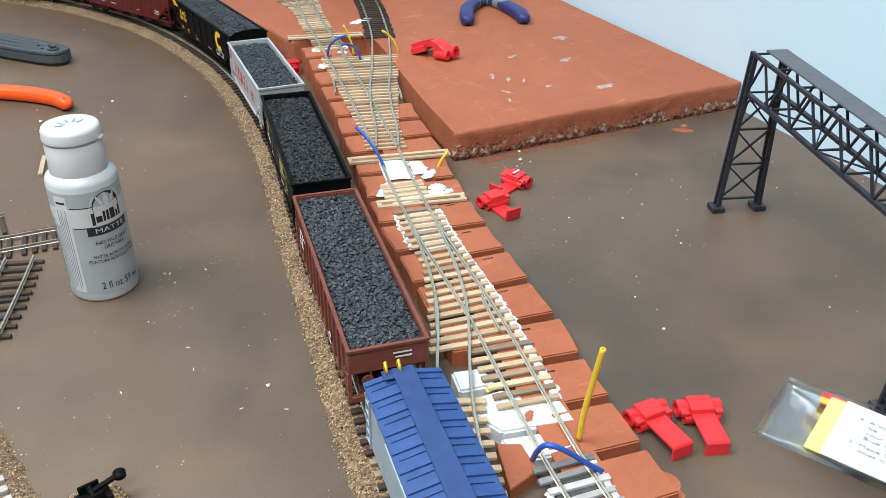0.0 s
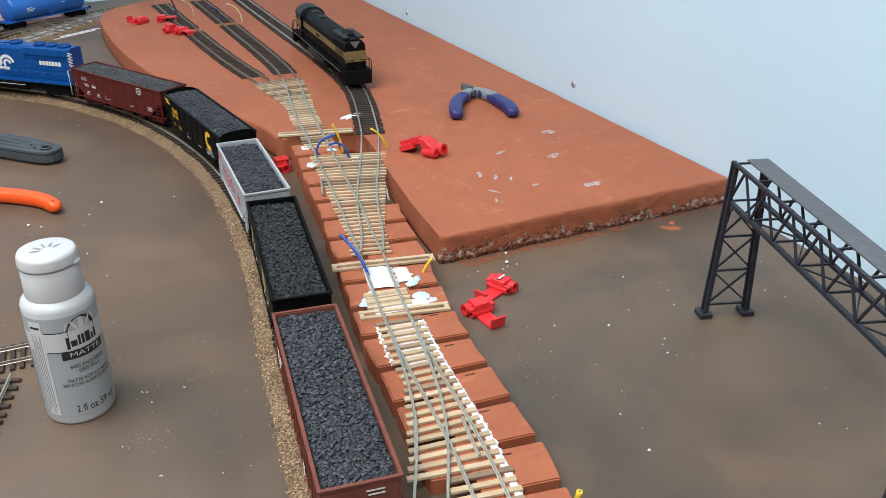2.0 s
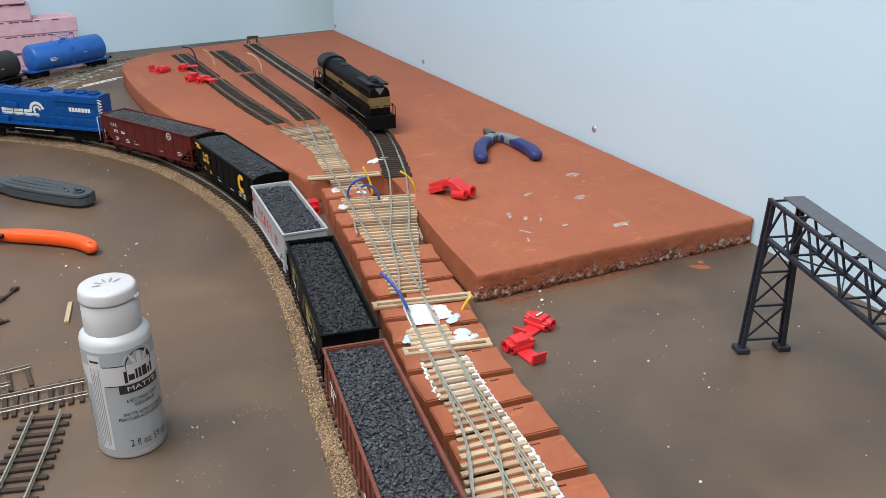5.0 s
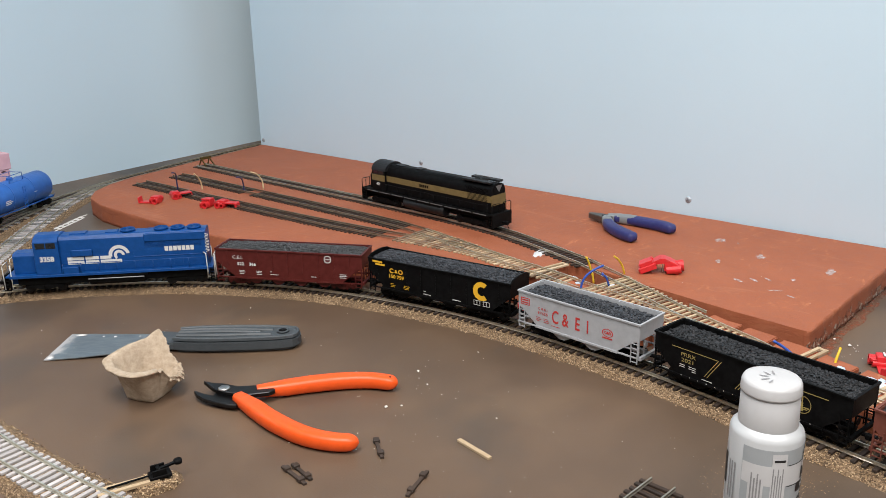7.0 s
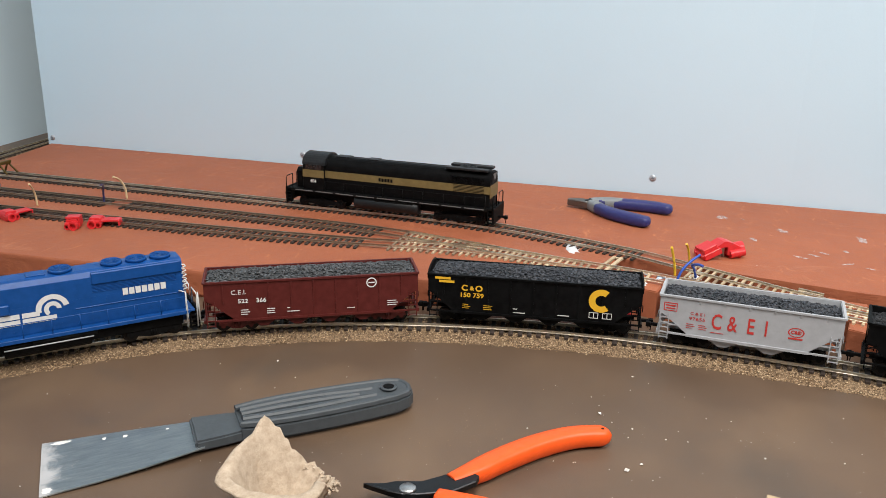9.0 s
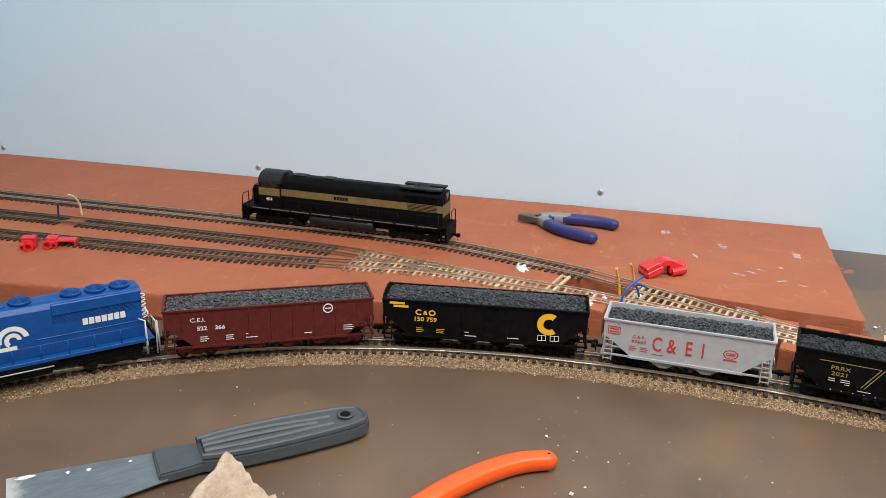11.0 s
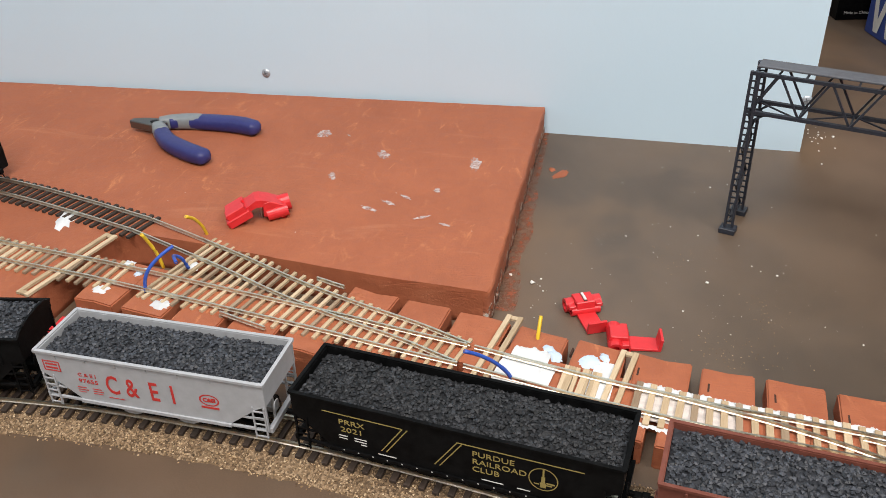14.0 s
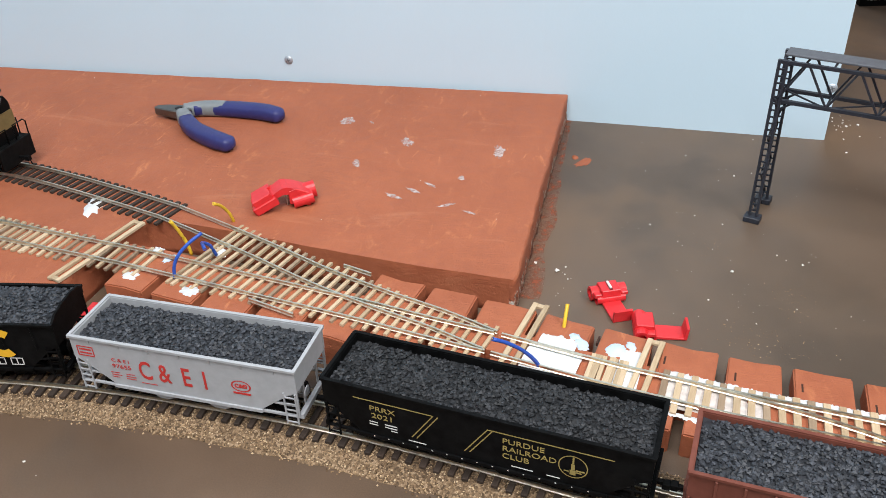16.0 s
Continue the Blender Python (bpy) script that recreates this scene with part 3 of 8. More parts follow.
def yard():
    rnd = random.Random(21)
    for ctrl, y0, gap, what in ((MON, 0.7933, (9, 10), "model track of dark ties holding the black locomotive"), (TWO, 1.0743, (1.3675, 1.3875), "middle yard track of dark ties with dull rails"), (ONE, 1.0743, (1.3476, 1.3705), "front yard track of dark ties with dull rails")):
        t = thing("model_railroad_track", pose(0, 0, 0), what + " on terracotta foam", "model track", "yard tracks")
        pts = line3(ctrl, ZF)
        own = [p for p in pts if p.y >= y0 - 0.03]
        rails(own, t, RAIL if ctrl is MON else RAIL_DULL)
        lay_ties(own, t, TIE_D, 0.0068, rnd, skip=((-1, y0), gap), lift=-0.0002)
    # front turnout of the yard
    t = thing("turnout", pose(0, 0, 0), "hand-laid turnout with bare wooden ties splitting to two yard tracks", "turnout")
    a = line3([p for p in TWO if p[1] < 1.12], ZF)
    b = line3([p for p in ONE if p[1] < 1.12], ZF)
    rails([p for p in a if p.y < 1.05], t, RAIL)
    rails([p for p in b if p.y < 1.05], t, RAIL, lift=TIE_H - 0.0001)
    axis = line3([(0.3017, 0.8992), (0.3092, 0.9404), (0.3135, 0.9797), (0.3155, 1.0191), (0.3157, 1.0506)], ZF)
    lay_ties(axis, t, [TIE_N, TIE_N, TIE_N, TIE_N, TIE_NS], 0.0062, rnd, length=lambda y: 0.031 + max(0, y - 0.9404) * 0.285, jitter=0.025)
    # the second turnout at the top of the incline
    t = thing("turnout", pose(0, 0, 0), "hand-laid turnout with bare wooden ties at the top of the incline", "turnout")
    a = line3(RIGHT + MON[:1], slope_z)
    b = line3(LEFT, slope_z)
    rails([p for p in a if p.y > 0.5923], t, RAIL)
    rails([p for p in b if p.y > 0.5923], t, RAIL, lift=TIE_H - 0.0001)
    axis = line3([(0.2523, 0.5950), (0.2610, 0.6264), (0.2712, 0.6636), (0.2819, 0.6999), (0.2942, 0.7420), (0.3061, 0.7831)], slope_z)
    lay_ties(axis, t, [TIE_N, TIE_N, TIE_N, TIE_N, TIE_NS], 0.0066, rnd, length=lambda y: 0.031 + max(0, y - 0.6267) * 0.27, jitter=0.025)
    axis = line3([p for p in LEFT if p[1] > 0.80], slope_z)
    lay_ties(axis, t, [TIE_N, TIE_N, TIE_N, TIE_NS], 0.0066, rnd, skip=((0.8481, 0.8638),), jitter=0.025)
    # frog and guard rails
    for line in ([(0.2533, 0.7053), (0.2635, 0.7396)], [(0.3008, 0.6729), (0.3076, 0.6944)]):
        bm = bmesh.new()
        sweep(bm, line3(line, slope_z, 0.004), [(x, z + TIE_H) for x, z in RAIL_PROF])
        part("guard_rail", bm, RAIL, t)
    # the third turnout, down the incline
    t = thing("turnout", pose(0, 0, 0), "hand-laid turnout with bare wooden ties low on the incline", "turnout")
    a = line3(MAIN, slope_z)
    b = line3(BRANCH, lambda y: max(slope_z(y), ZB))
    rails(a, t, RAIL)
    rails([p for p in b if p.y > 0.1862], t, RAIL, lift=TIE_H - 0.0001)
    lay_ties([p for p in b if 0.2222 < p.y < 0.3270][::-1], t, [TIE_W, TIE_W, TIE_S], 0.0078, rnd, lift=-0.0002)
    up = [p for p in a if p.y > 0.3088]
    lay_ties(up, t, [TIE_W, TIE_W, TIE_W, TIE_S], T3_STEP, rnd, skip=((0.5045, 0.5203), (0.5411, 0.6070)), length=lambda y: 0.031 + 0.27 * max(0, 0.4391 - y) if y > 0.3541 else 0.032 + 0.1 * max(0, y - 0.3088), shift=lambda y: -0.135 * max(0, 0.4391 - y) if y > 0.3541 else 0.0, jitter=0.03)
    low = [p for p in a if p.y < 0.2703]
    lay_ties(low, t, [TIE_G, TIE_V, TIE_V], 0.0072, rnd, jitter=0.06)
    # guard rails beside the frog
    for line in ([(0.2000, 0.4042), (0.1936, 0.3893), (0.1867, 0.3743)], [(0.2252, 0.3948), (0.2217, 0.3778), (0.2188, 0.3628)]):
        bm = bmesh.new()
        sweep(bm, line3(line, slope_z, 0.004), [(x, z + TIE_H) for x, z in RAIL_PROF])
        part("guard_rail", bm, RAIL, t)
    for y in (0.5235, 0.5288, 0.5340, 0.5392):
        p = min(a, key=lambda q: abs(q.y - y))
        piece("tie", TIE_N, t, Matrix.Translation(p) @ Matrix.Rotation(math.radians(-10), 4, "Z"))


yard()


def strips():
    """Long switch ties: two wooden battens each."""
    for (ax, ay), (bx, by), zf in (((0.2610, 0.8614), (0.3335, 0.8427), ZF + 0.0002), ((0.2180, 0.5863), (0.2929, 0.5689), slope_z(0.57) + 0.0002), ((0.2124, 0.5186), (0.2725, 0.5040), slope_z(0.503) + 0.0002)):
        t = thing("switch_tie_pair", Matrix.Translation(((ax + bx) / 2, (ay + by) / 2, zf)) @ Matrix.Rotation(math.atan2(by - ay, bx - ax), 4, "Z"), "pair of long bare wooden switch ties joined by small end blocks", "switch tie", "long switch ties")
        ln = math.hypot(bx - ax, by - ay)
        for s in (-1, 1):
            part("tie", bbox(-ln / 2, ln / 2, s * 0.0034 - 0.0015, s * 0.0034 + 0.0015, 0, 0.002, 0.0002), TIE_WOOD, t)
        for s in (-1, 1):
            part("end_block", bbox(s * (ln / 2 - 0.0019) - 0.0016, s * (ln / 2 - 0.0019) + 0.0016, -0.0019, 0.0019, 0.0002, 0.0018, 0.0002), TIE_WOOD, t)


strips()


def incline():
    """Flexible foam riser: side blocks divided by slits either side of a spine."""
    t = thing("foam_incline", pose(0, 0, 0), "terracotta-painted slit foam incline carrying the turnouts", "incline")
    rnd = random.Random(31)
    ctrl = [(x, y) for x, y in MAIN[:-1]] + [(x, y) for x, y in LEFT if 0.58 < y < 0.83] + [(0.2912, 0.8403)]
    pts = line3(ctrl, 0.0, 0.00115)
    ns = normals2d(pts)
    off = 0.0075
    bm = bmesh.new()
    rings = []
    for p, n in list(zip(pts, ns))[::6]:
        h = slope_z(p.y) - 0.0004
        rings.append([bm.verts.new(p + n * a + Vector((0, 0, b))) for a, b in ((off - 0.010, 0), (off + 0.010, 0), (off + 0.010, h), (off - 0.010, h))])
    for a, b in zip(rings, rings[1:]):
        for j in range(4):
            bm.faces.new((a[j], b[j], b[(j + 1) % 4], a[(j + 1) % 4]))
    bm.faces.new(rings[0])
    bm.faces.new(rings[-1][::-1])
    part("spine", bm, TERRA, t)
    pitch = 30
    for side, start, lo, hi in ((1, 8, off + 0.0, off + 0.0335), (-1, 22, off - 0.0335, off + 0.0)):
        i = start
        while i + pitch < len(pts):
            a, b = i + 3, i + pitch - 2
            i += pitch
            if side == 1 and pts[b].y > 0.7051:
                continue
            if side == -1 and 0.2478 < pts[a].y < 0.3541:
                continue
            bm = bmesh.new()
            base, top = [], []
            ring = [(a, lo), (a, hi), ((a + b) // 2, hi), (b, hi), (b, lo), ((a + b) // 2, lo)]
            if side == -1:
                ring = [(a, hi), (a, lo), ((a + b) // 2, lo), (b, lo), (b, hi), ((a + b) // 2, hi)]
            wob = [rnd.uniform(-0.0012, 0.0012) for _ in ring]
            for (k, s), w in zip(ring, wob):
                q = pts[k] + ns[k] * (s + w)
                base.append(bm.verts.new((q.x, q.y, 0.0)))
                top.append(bm.verts.new((q.x, q.y, max(0.001, slope_z(q.y) + rnd.uniform(-0.0003, 0.0002)))))
            m = len(ring)
            bm.faces.new(base[::-1])
            bm.faces.new(top)
            for j in range(m):
                bm.faces.new((base[j], base[(j + 1) % m], top[(j + 1) % m], top[j]))
            bmesh.ops.recalc_face_normals(bm, faces=bm.faces)
            edges = [e for e in bm.edges if all(v in top for v in e.verts) or (e.verts[0] in base) != (e.verts[1] in base)]
            bmesh.ops.bevel(bm, geom=edges, offset=0.0008, segments=2, affect="EDGES", clamp_overlap=True)
            part("block", bm, TERRA, t)
    # short knife slits in the blocks: thin dark boxes paint their inner shade
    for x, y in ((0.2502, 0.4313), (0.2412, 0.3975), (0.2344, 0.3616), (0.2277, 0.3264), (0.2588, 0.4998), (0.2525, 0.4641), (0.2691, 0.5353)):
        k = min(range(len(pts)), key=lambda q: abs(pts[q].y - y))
        sl = part("slit", bbox(-0.0034, 0.0030, -0.0005, 0.0005, -0.002, 0.00015, 0), SLIT_SHADE, t, "dark inlay for the shade in a knife slit")
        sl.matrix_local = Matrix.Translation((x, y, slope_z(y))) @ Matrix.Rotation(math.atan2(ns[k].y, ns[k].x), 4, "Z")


# dark brown that stands for the shade inside the slits
SLIT_SHADE = paint("slit_shadow_brown", (0.045, 0.016, 0.008), 0.9, 0.2, 300)
incline()


def back_tracks():
    """Two tracks along the back board and the branch in front of them."""
    rnd = random.Random(41)
    a = [(-0.70, 1.470), (-0.45, 1.455), (-0.25, 1.440), (-0.15, 1.437), (-0.085, 1.461), (-0.030, 1.510), (0.025, 1.557), (0.090, 1.605), (0.1674, 1.6470), (0.2690, 1.6897), (0.4014, 1.7241), (0.5235, 1.7491), (0.6650, 1.7676), (0.8050, 1.7796)]
    b = [(-0.0960, 1.3180), (-0.0687, 1.3525), (-0.0393, 1.3900), (0.0001, 1.4370), (0.0401, 1.4807), (0.0823, 1.5266), (0.1279, 1.5747), (0.1729, 1.6190), (0.2102, 1.6492), (0.2537, 1.6775), (0.3098, 1.7008)]
    c = [(-0.1180, 1.3720), (-0.0996, 1.3930), (-0.0592, 1.4390), (-0.0326, 1.4740), (0.0050, 1.5180), (0.0500, 1.5610), (0.1000, 1.6000), (0.1500, 1.6310)]
    for ctrl, mesh, what in ((a, TIE_D, "back track of dark ties running behind the backdrop"), (b, [TIE_G, TIE_V], "whitewashed branch track beside the foam board"), (c, [TIE_G, TIE_D], "weathered siding joining the back track")):
        t = thing("model_railroad_track", pose(0, 0, 0), what + " on tan ballast", "model track", "back tracks")
        pts = line3(ctrl, 0.0)
        roadbed(t, pts, 0.0165, 0.025, 0.004, rnd, 3500)
        up = [p + Vector((0, 0, 0.0036)) for p in pts]
        rails(up, t, RAIL)
        lay_ties(up, t, mesh, 0.0085, rnd)


back_tracks()


# ---- rolling stock ----
RT = ZB - 0.0006 + TIE_H + RAIL_H


def on_rails(a, b, z=RT):
    """Pose of a vehicle whose body runs from a to b in the plan; x along, the aisle side at -y."""
    return Matrix.Translation(((a[0] + b[0]) / 2, (a[1] + b[1]) / 2, z)) @ Matrix.Rotation(math.atan2(b[1] - a[1], b[0] - a[0]), 4, "Z")


SIDE = Matrix.Rotation(math.radians(90), 4, "X")


def on_side(x, z, y):
    """Pose of lettering on the aisle side."""
    return Matrix.Translation((x, y, z)) @ SIDE


WHEEL_RIM = m_metal("worn_wheel_tread", (0.035, 0.032, 0.030), 0.5)


def truck(parent, x, material, axles=2, base=0.0205):
    """Bogie with side frames, wheelsets and bolster."""
    bm = bmesh.new()
    box(bm, x - 0.004, x + 0.004, -0.0095, 0.0095, 0.0052, 0.0085)
    bevel(bm, 0.0004)
    t = part("truck", bm, material, parent)
    half = base / 2
    for s in (-1, 1):
        bm = bmesh.new()
        y = s * 0.0108
        prism(bm, [(x - half - 0.0035, 0.0052), (x - half - 0.003, 0.0076), (x - half + 0.003, 0.0078), (x - 0.004, 0.0098), (x + 0.004, 0.0098), (x + half - 0.003, 0.0078), (x + half + 0.003, 0.0076), (x + half + 0.0035, 0.0052),
                   (x + half - 0.003, 0.0050), (x + 0.0035, 0.0026), (x - 0.0035, 0.0026), (x - half + 0.003, 0.0050)], y - 0.0009, y + 0.0009, "y")
        for k in range(axles):
            ax = x - half + base * k / (axles - 1)
            rod(bm, (ax, y - s * 0.0005, 0.0052), (ax, y + s * 0.0016, 0.0052), 0.0019, 8)
        for k in range(-1, 2):
            rod(bm, (x + k * 0.0018, y + s * 0.0006, 0.0034), (x + k * 0.0018, y + s * 0.0006, 0.0078), 0.0008, 6)
        part("side_frame", bm, material, t)
    for k in range(axles):
        ax = x - half + base * k / (axles - 1)
        bm = bmesh.new()
        rod(bm, (ax, -0.0085, 0.0052), (ax, 0.0085, 0.0052), 0.0009, 6)
        for s in (-1, 1):
            m = Matrix.Translation((ax, s * 0.0084, 0.0052)) @ Matrix.Rotation(math.radians(90), 4, "X")
            lathe(bm, [(0.0051, -0.0011), (0.0051, 0.0011)], 18, m)
            lathe(bm, [(0.0058, -0.0003), (0.0058, 0.0003)], 18, Matrix.Translation((0, -s * 0.0011, 0)) @ m)
        part("wheelset", bm, WHEEL_RIM, t)
    return t


def coupler(parent, x, s):
    bm = bmesh.new()
    box(bm, min(x, x + s * 0.009), max(x, x + s * 0.009), -0.0011, 0.0011, 0.0078, 0.0102)
    box(bm, min(x + s * 0.007, x + s * 0.0105), max(x + s * 0.007, x + s * 0.0105), -0.0024, 0.0014, 0.0072, 0.0108)
    bevel(bm, 0.0003)
    rod(bm, (x + s * 0.007, 0.002, 0.0078), (x + s * 0.0075, 0.0035, 0.002), 0.0004, 6)
    part("coupler", bm, BLACK, parent)


def coal(parent, x0, x1, w, z, material, rnd, n, crown=0.0015):
    bm = bmesh.new()
    nx, ny = 44, 10
    grid = [[bm.verts.new((x0 + (x1 - x0) * i / nx, -w + 2 * w * j / ny, z - 0.0006 + crown * (1 - (2 * j / ny - 1) ** 2) * math.sin(math.pi * min(1, max(0, i / nx))) ** 0.4 + rnd.uniform(-0.0005, 0.0005))) for j in range(ny + 1)] for i in range(nx + 1)]
    for i in range(nx):
        for j in range(ny):
            bm.faces.new((grid[i][j], grid[i + 1][j], grid[i + 1][j + 1], grid[i][j + 1]))
    for _ in range(int(n * 2.4)):
        x, y = rnd.uniform(x0 + 0.0006, x1 - 0.0006), rnd.uniform(-w + 0.0006, w - 0.0006)
        u = (x - x0) / (x1 - x0)
        zz = z + crown * (1 - (y / w) ** 2) * math.sin(math.pi * u) ** 0.4
        lump(bm, (x, y, zz + rnd.uniform(-0.0002, 0.0006)), rnd.uniform(0.0008, 0.0017), 0.55, rnd)
    part("coal_load", bm, material, parent, "heaped load of crushed coal", kind="stuff")


def ladder(parent, x, y, z0, z1, material, w=0.006, rungs=5, axis="x"):
    bm = bmesh.new()
    d = Vector((w / 2, 0, 0)) if axis == "x" else Vector((0, w / 2, 0))
    c = Vector((x, y, 0))
    for s in (-1, 1):
        beam(bm, c + s * d + Vector((0, 0, z0)), c + s * d + Vector((0, 0, z1)), 0.0007, 0.0007)
    for k in range(rungs):
        z = z0 + (z1 - z0) * (k + 0.3) / rungs
        beam(bm, c - d + Vector((0, 0, z)), c + d + Vector((0, 0, z)), 0.0006, 0.0006)
    part("ladder", bm, material, parent)


def hopper(label, a, b, material, coal_mat, seed, width=0.0345, h=0.0425, ribs=0, bays=3, cut=0.020, arched=False, coal_n=900, low=0.0112, drop=0.0030, crown=0.0022, gussets=0):
    """Open-top coal hopper: side sheets, sloped end sheets, rim, bays, ladders, trucks, couplers, load."""
    L = math.hypot(b[0] - a[0], b[1] - a[1])
    t = thing("hopper_car", on_rails(a, b), label, "hopper car", "coal train")
    e, w, rnd = L / 2, width / 2, random.Random(seed)
    proud = 0.0011 if ribs > 9 else 0.0005
    mid = h * 0.60
    for s in (-1, 1):
        bm = bmesh.new()
        prism(bm, [(-e, h), (-e, mid + 0.003), (-e + cut * 0.25, mid), (-e + cut, low), (e - cut, low), (e - cut * 0.25, mid), (e, mid + 0.003), (e, h)], s * w - (0.0011 if s > 0 else 0), s * w + (0 if s > 0 else 0.0011), "y")
        sd = part("side_sheet", bm, material, t)
        for k in range(ribs):
            x = -e + cut * 0.6 + (L - cut * 1.2) * k / (ribs - 1)
            zb = low if abs(x) < e - cut else mid
            part("rib", bbox(x - 0.0006, x + 0.0006, s * w - proud, s * w + proud, zb, h - 0.0012, 0.0002), material, sd)
        for k in range(gussets):
            x = -e + cut * 0.5 + (L - cut) * k / (gussets - 1)
            bm = bmesh.new()
            prism(bm, [(s * w, h - 0.0008), (s * (w + 0.0008), h - 0.0008), (s * (w + 0.0003), h - 0.0032), (s * w, h - 0.0036)], x - 0.0006, x + 0.0006, "x")
            part("gusset", bm, material, sd)
        # sill flange along the foot of the side
        bm = bmesh.new()
        box(bm, -e + cut - 0.002, e - cut + 0.002, s * w - 0.0009, s * w + 0.0009, low - 0.0006, low + 0.0012)
        part("side_sill", bm, material, t)
        # slender posts at the open end corners
        for q in (-1, 1):
            bm = bmesh.new()
            beam(bm, (q * (e - 0.0008), s * (w - 0.0006), 0.0105), (q * (e - 0.0008), s * (w - 0.0006), h), 0.0011, 0.0011)
            beam(bm, (q * (e - 0.0008), s * (w - 0.0006), mid * 0.75), (q * (e - cut * 0.6), s * (w - 0.0006), mid * 0.75), 0.0009, 0.0009)
            beam(bm, (q * (e - 0.0008), s * (w - 0.0006), 0.0112), (q * (e - cut - 0.001), s * (w - 0.0006), 0.0112), 0.0012, 0.0012)
            part("corner_post", bm, material, t)
            ladder(t, q * (e - 0.0042), s * (w + 0.0003), 0.0065, mid + 0.002, material, rungs=5)
    # rim
    bm = bmesh.new()
    r = 0.0014
    for s in (-1, 1):
        box(bm, -e - 0.0006, e + 0.0006, s * w - r * 0.65, s * w + r * 0.65, h - 0.0006, h + 0.0008)
    for s in (-1, 1):
        if arched:
            prism(bm, [(-w, h - 0.004), (-w, h + 0.0006), (-w * 0.75, h + 0.0032), (-w * 0.3, h + 0.0044), (w * 0.3, h + 0.0044), (w * 0.75, h + 0.0032), (w, h + 0.0006), (w, h - 0.004)], s * e - 0.0006, s * e + 0.0006, "x")
        else:
            box(bm, s * e - r * 0.65, s * e + r * 0.65, -w, w, h - 0.0006, h + 0.00085)
    part("top_rim", bm, material, t)
    # end sheets: short wall and slope sheet down to the bays
    for q in (-1, 1):
        bm = bmesh.new()
        prism(bm, [(q * (e - 0.0002), h), (q * (e - 0.0014), h), (q * (e - 0.0014), mid + 0.003), (q * (e - cut - 0.006), low), (q * (e - cut - 0.0048), low), (q * (e - 0.0002), mid + 0.0022)], -w + 0.0012, w - 0.0012, "y")
        part("slope_sheet", bm, material, t)
        bm = bmesh.new()
        box(bm, q * e - 0.0012, q * e + 0.0012, -w + 0.001, w - 0.001, 0.0095, 0.0122)
        for s in (-1, 1):
            beam(bm, (q * (e - 0.0015), s * w * 0.45, 0.0115), (q * (e - 0.0015), s * w * 0.45, mid + 0.004), 0.0010, 0.0010)
        lathe(bm, [(0.0026, -0.0003), (0.0030, 0), (0.0026, 0.0003)], 14, Matrix.Translation((q * (e + 0.0012), -w * 0.55, 0.022)) @ Matrix.Rotation(math.radians(90), 4, "Y"))
        part("end_frame", bm, material, t)
        coupler(t, q * e, q)
        truck(t, q * (e - 0.0225), TRUCK_M.get(seed, BLACK))
    # centre sill and hopper bays
    bm = bmesh.new()
    box(bm, -e + 0.004, e - 0.004, -0.0025, 0.0025, 0.0088, 0.0118)
    part("centre_sill", bm, material, t)
    for k in range(bays):
        x = -e + cut + 0.008 + (L - 2 * cut - 0.016) * (k + 0.5) / bays
        span = (L - 2 * cut - 0.016) / bays * 0.5
        bm = bmesh.new()
        prism(bm, [(x - span, low + 0.001), (x + span, low + 0.001), (x + 0.0026, 0.0050), (x - 0.0026, 0.0050)], -w * 0.86, w * 0.86, "y")
        part("hopper_bay", bm, material, t)
    coal(t, -e + 0.0016, e - 0.0016, w - 0.0013, h - drop, coal_mat, rnd, coal_n, crown)
    return t, w, e, h


RED_OX = paint("oxide_red_paint", (0.085, 0.0108, 0.0086), 0.5, 0.15, 180, spec=0.3)
BROWN_OX = paint("brown_oxide_paint", (0.150, 0.045, 0.030), 0.55, 0.15, 180, spec=0.35)
CAR_BLACK = paint("satin_black_paint", (0.0026, 0.0027, 0.0030), 0.48, 0.2, 200, spec=0.06)
CAR_GREY = paint("light_grey_paint", (0.36, 0.37, 0.39), 0.5, 0.07, 180)
L_WHITE = paint("white_lettering", (0.64, 0.64, 0.63), 0.6, 0.05, 300, bump=0)
L_YELLOW = paint("yellow_lettering", (0.75, 0.42, 0.02), 0.6, 0.05, 300, bump=0)
L_GOLD = paint("gold_lettering", (0.31, 0.24, 0.075), 0.6, 0.05, 300, bump=0)
L_RED = paint("red_lettering", (0.50, 0.03, 0.025), 0.6, 0.05, 300, bump=0)
TRUCK_M = {1: RED_OX, 5: BROWN_OX}
PROUD = 0.0002


def ring_logo(r0, r1, a0, a1, m, material, parent, name="logo"):
    bm = bmesh.new()
    n = 28
    prev = None
    for i in range(n + 1):
        a = math.radians(a0 + (a1 - a0) * i / n)
        cur = [bm.verts.new((r * math.cos(a), r * math.sin(a), 0)) for r in (r0, r1)]
        if prev:
            bm.faces.new((prev[0], prev[1], cur[1], cur[0]))
        prev = cur
    bmesh.ops.recalc_face_normals(bm, faces=bm.faces)
    ob = part(name, bm, material, parent)
    ob.matrix_local = m
    return ob


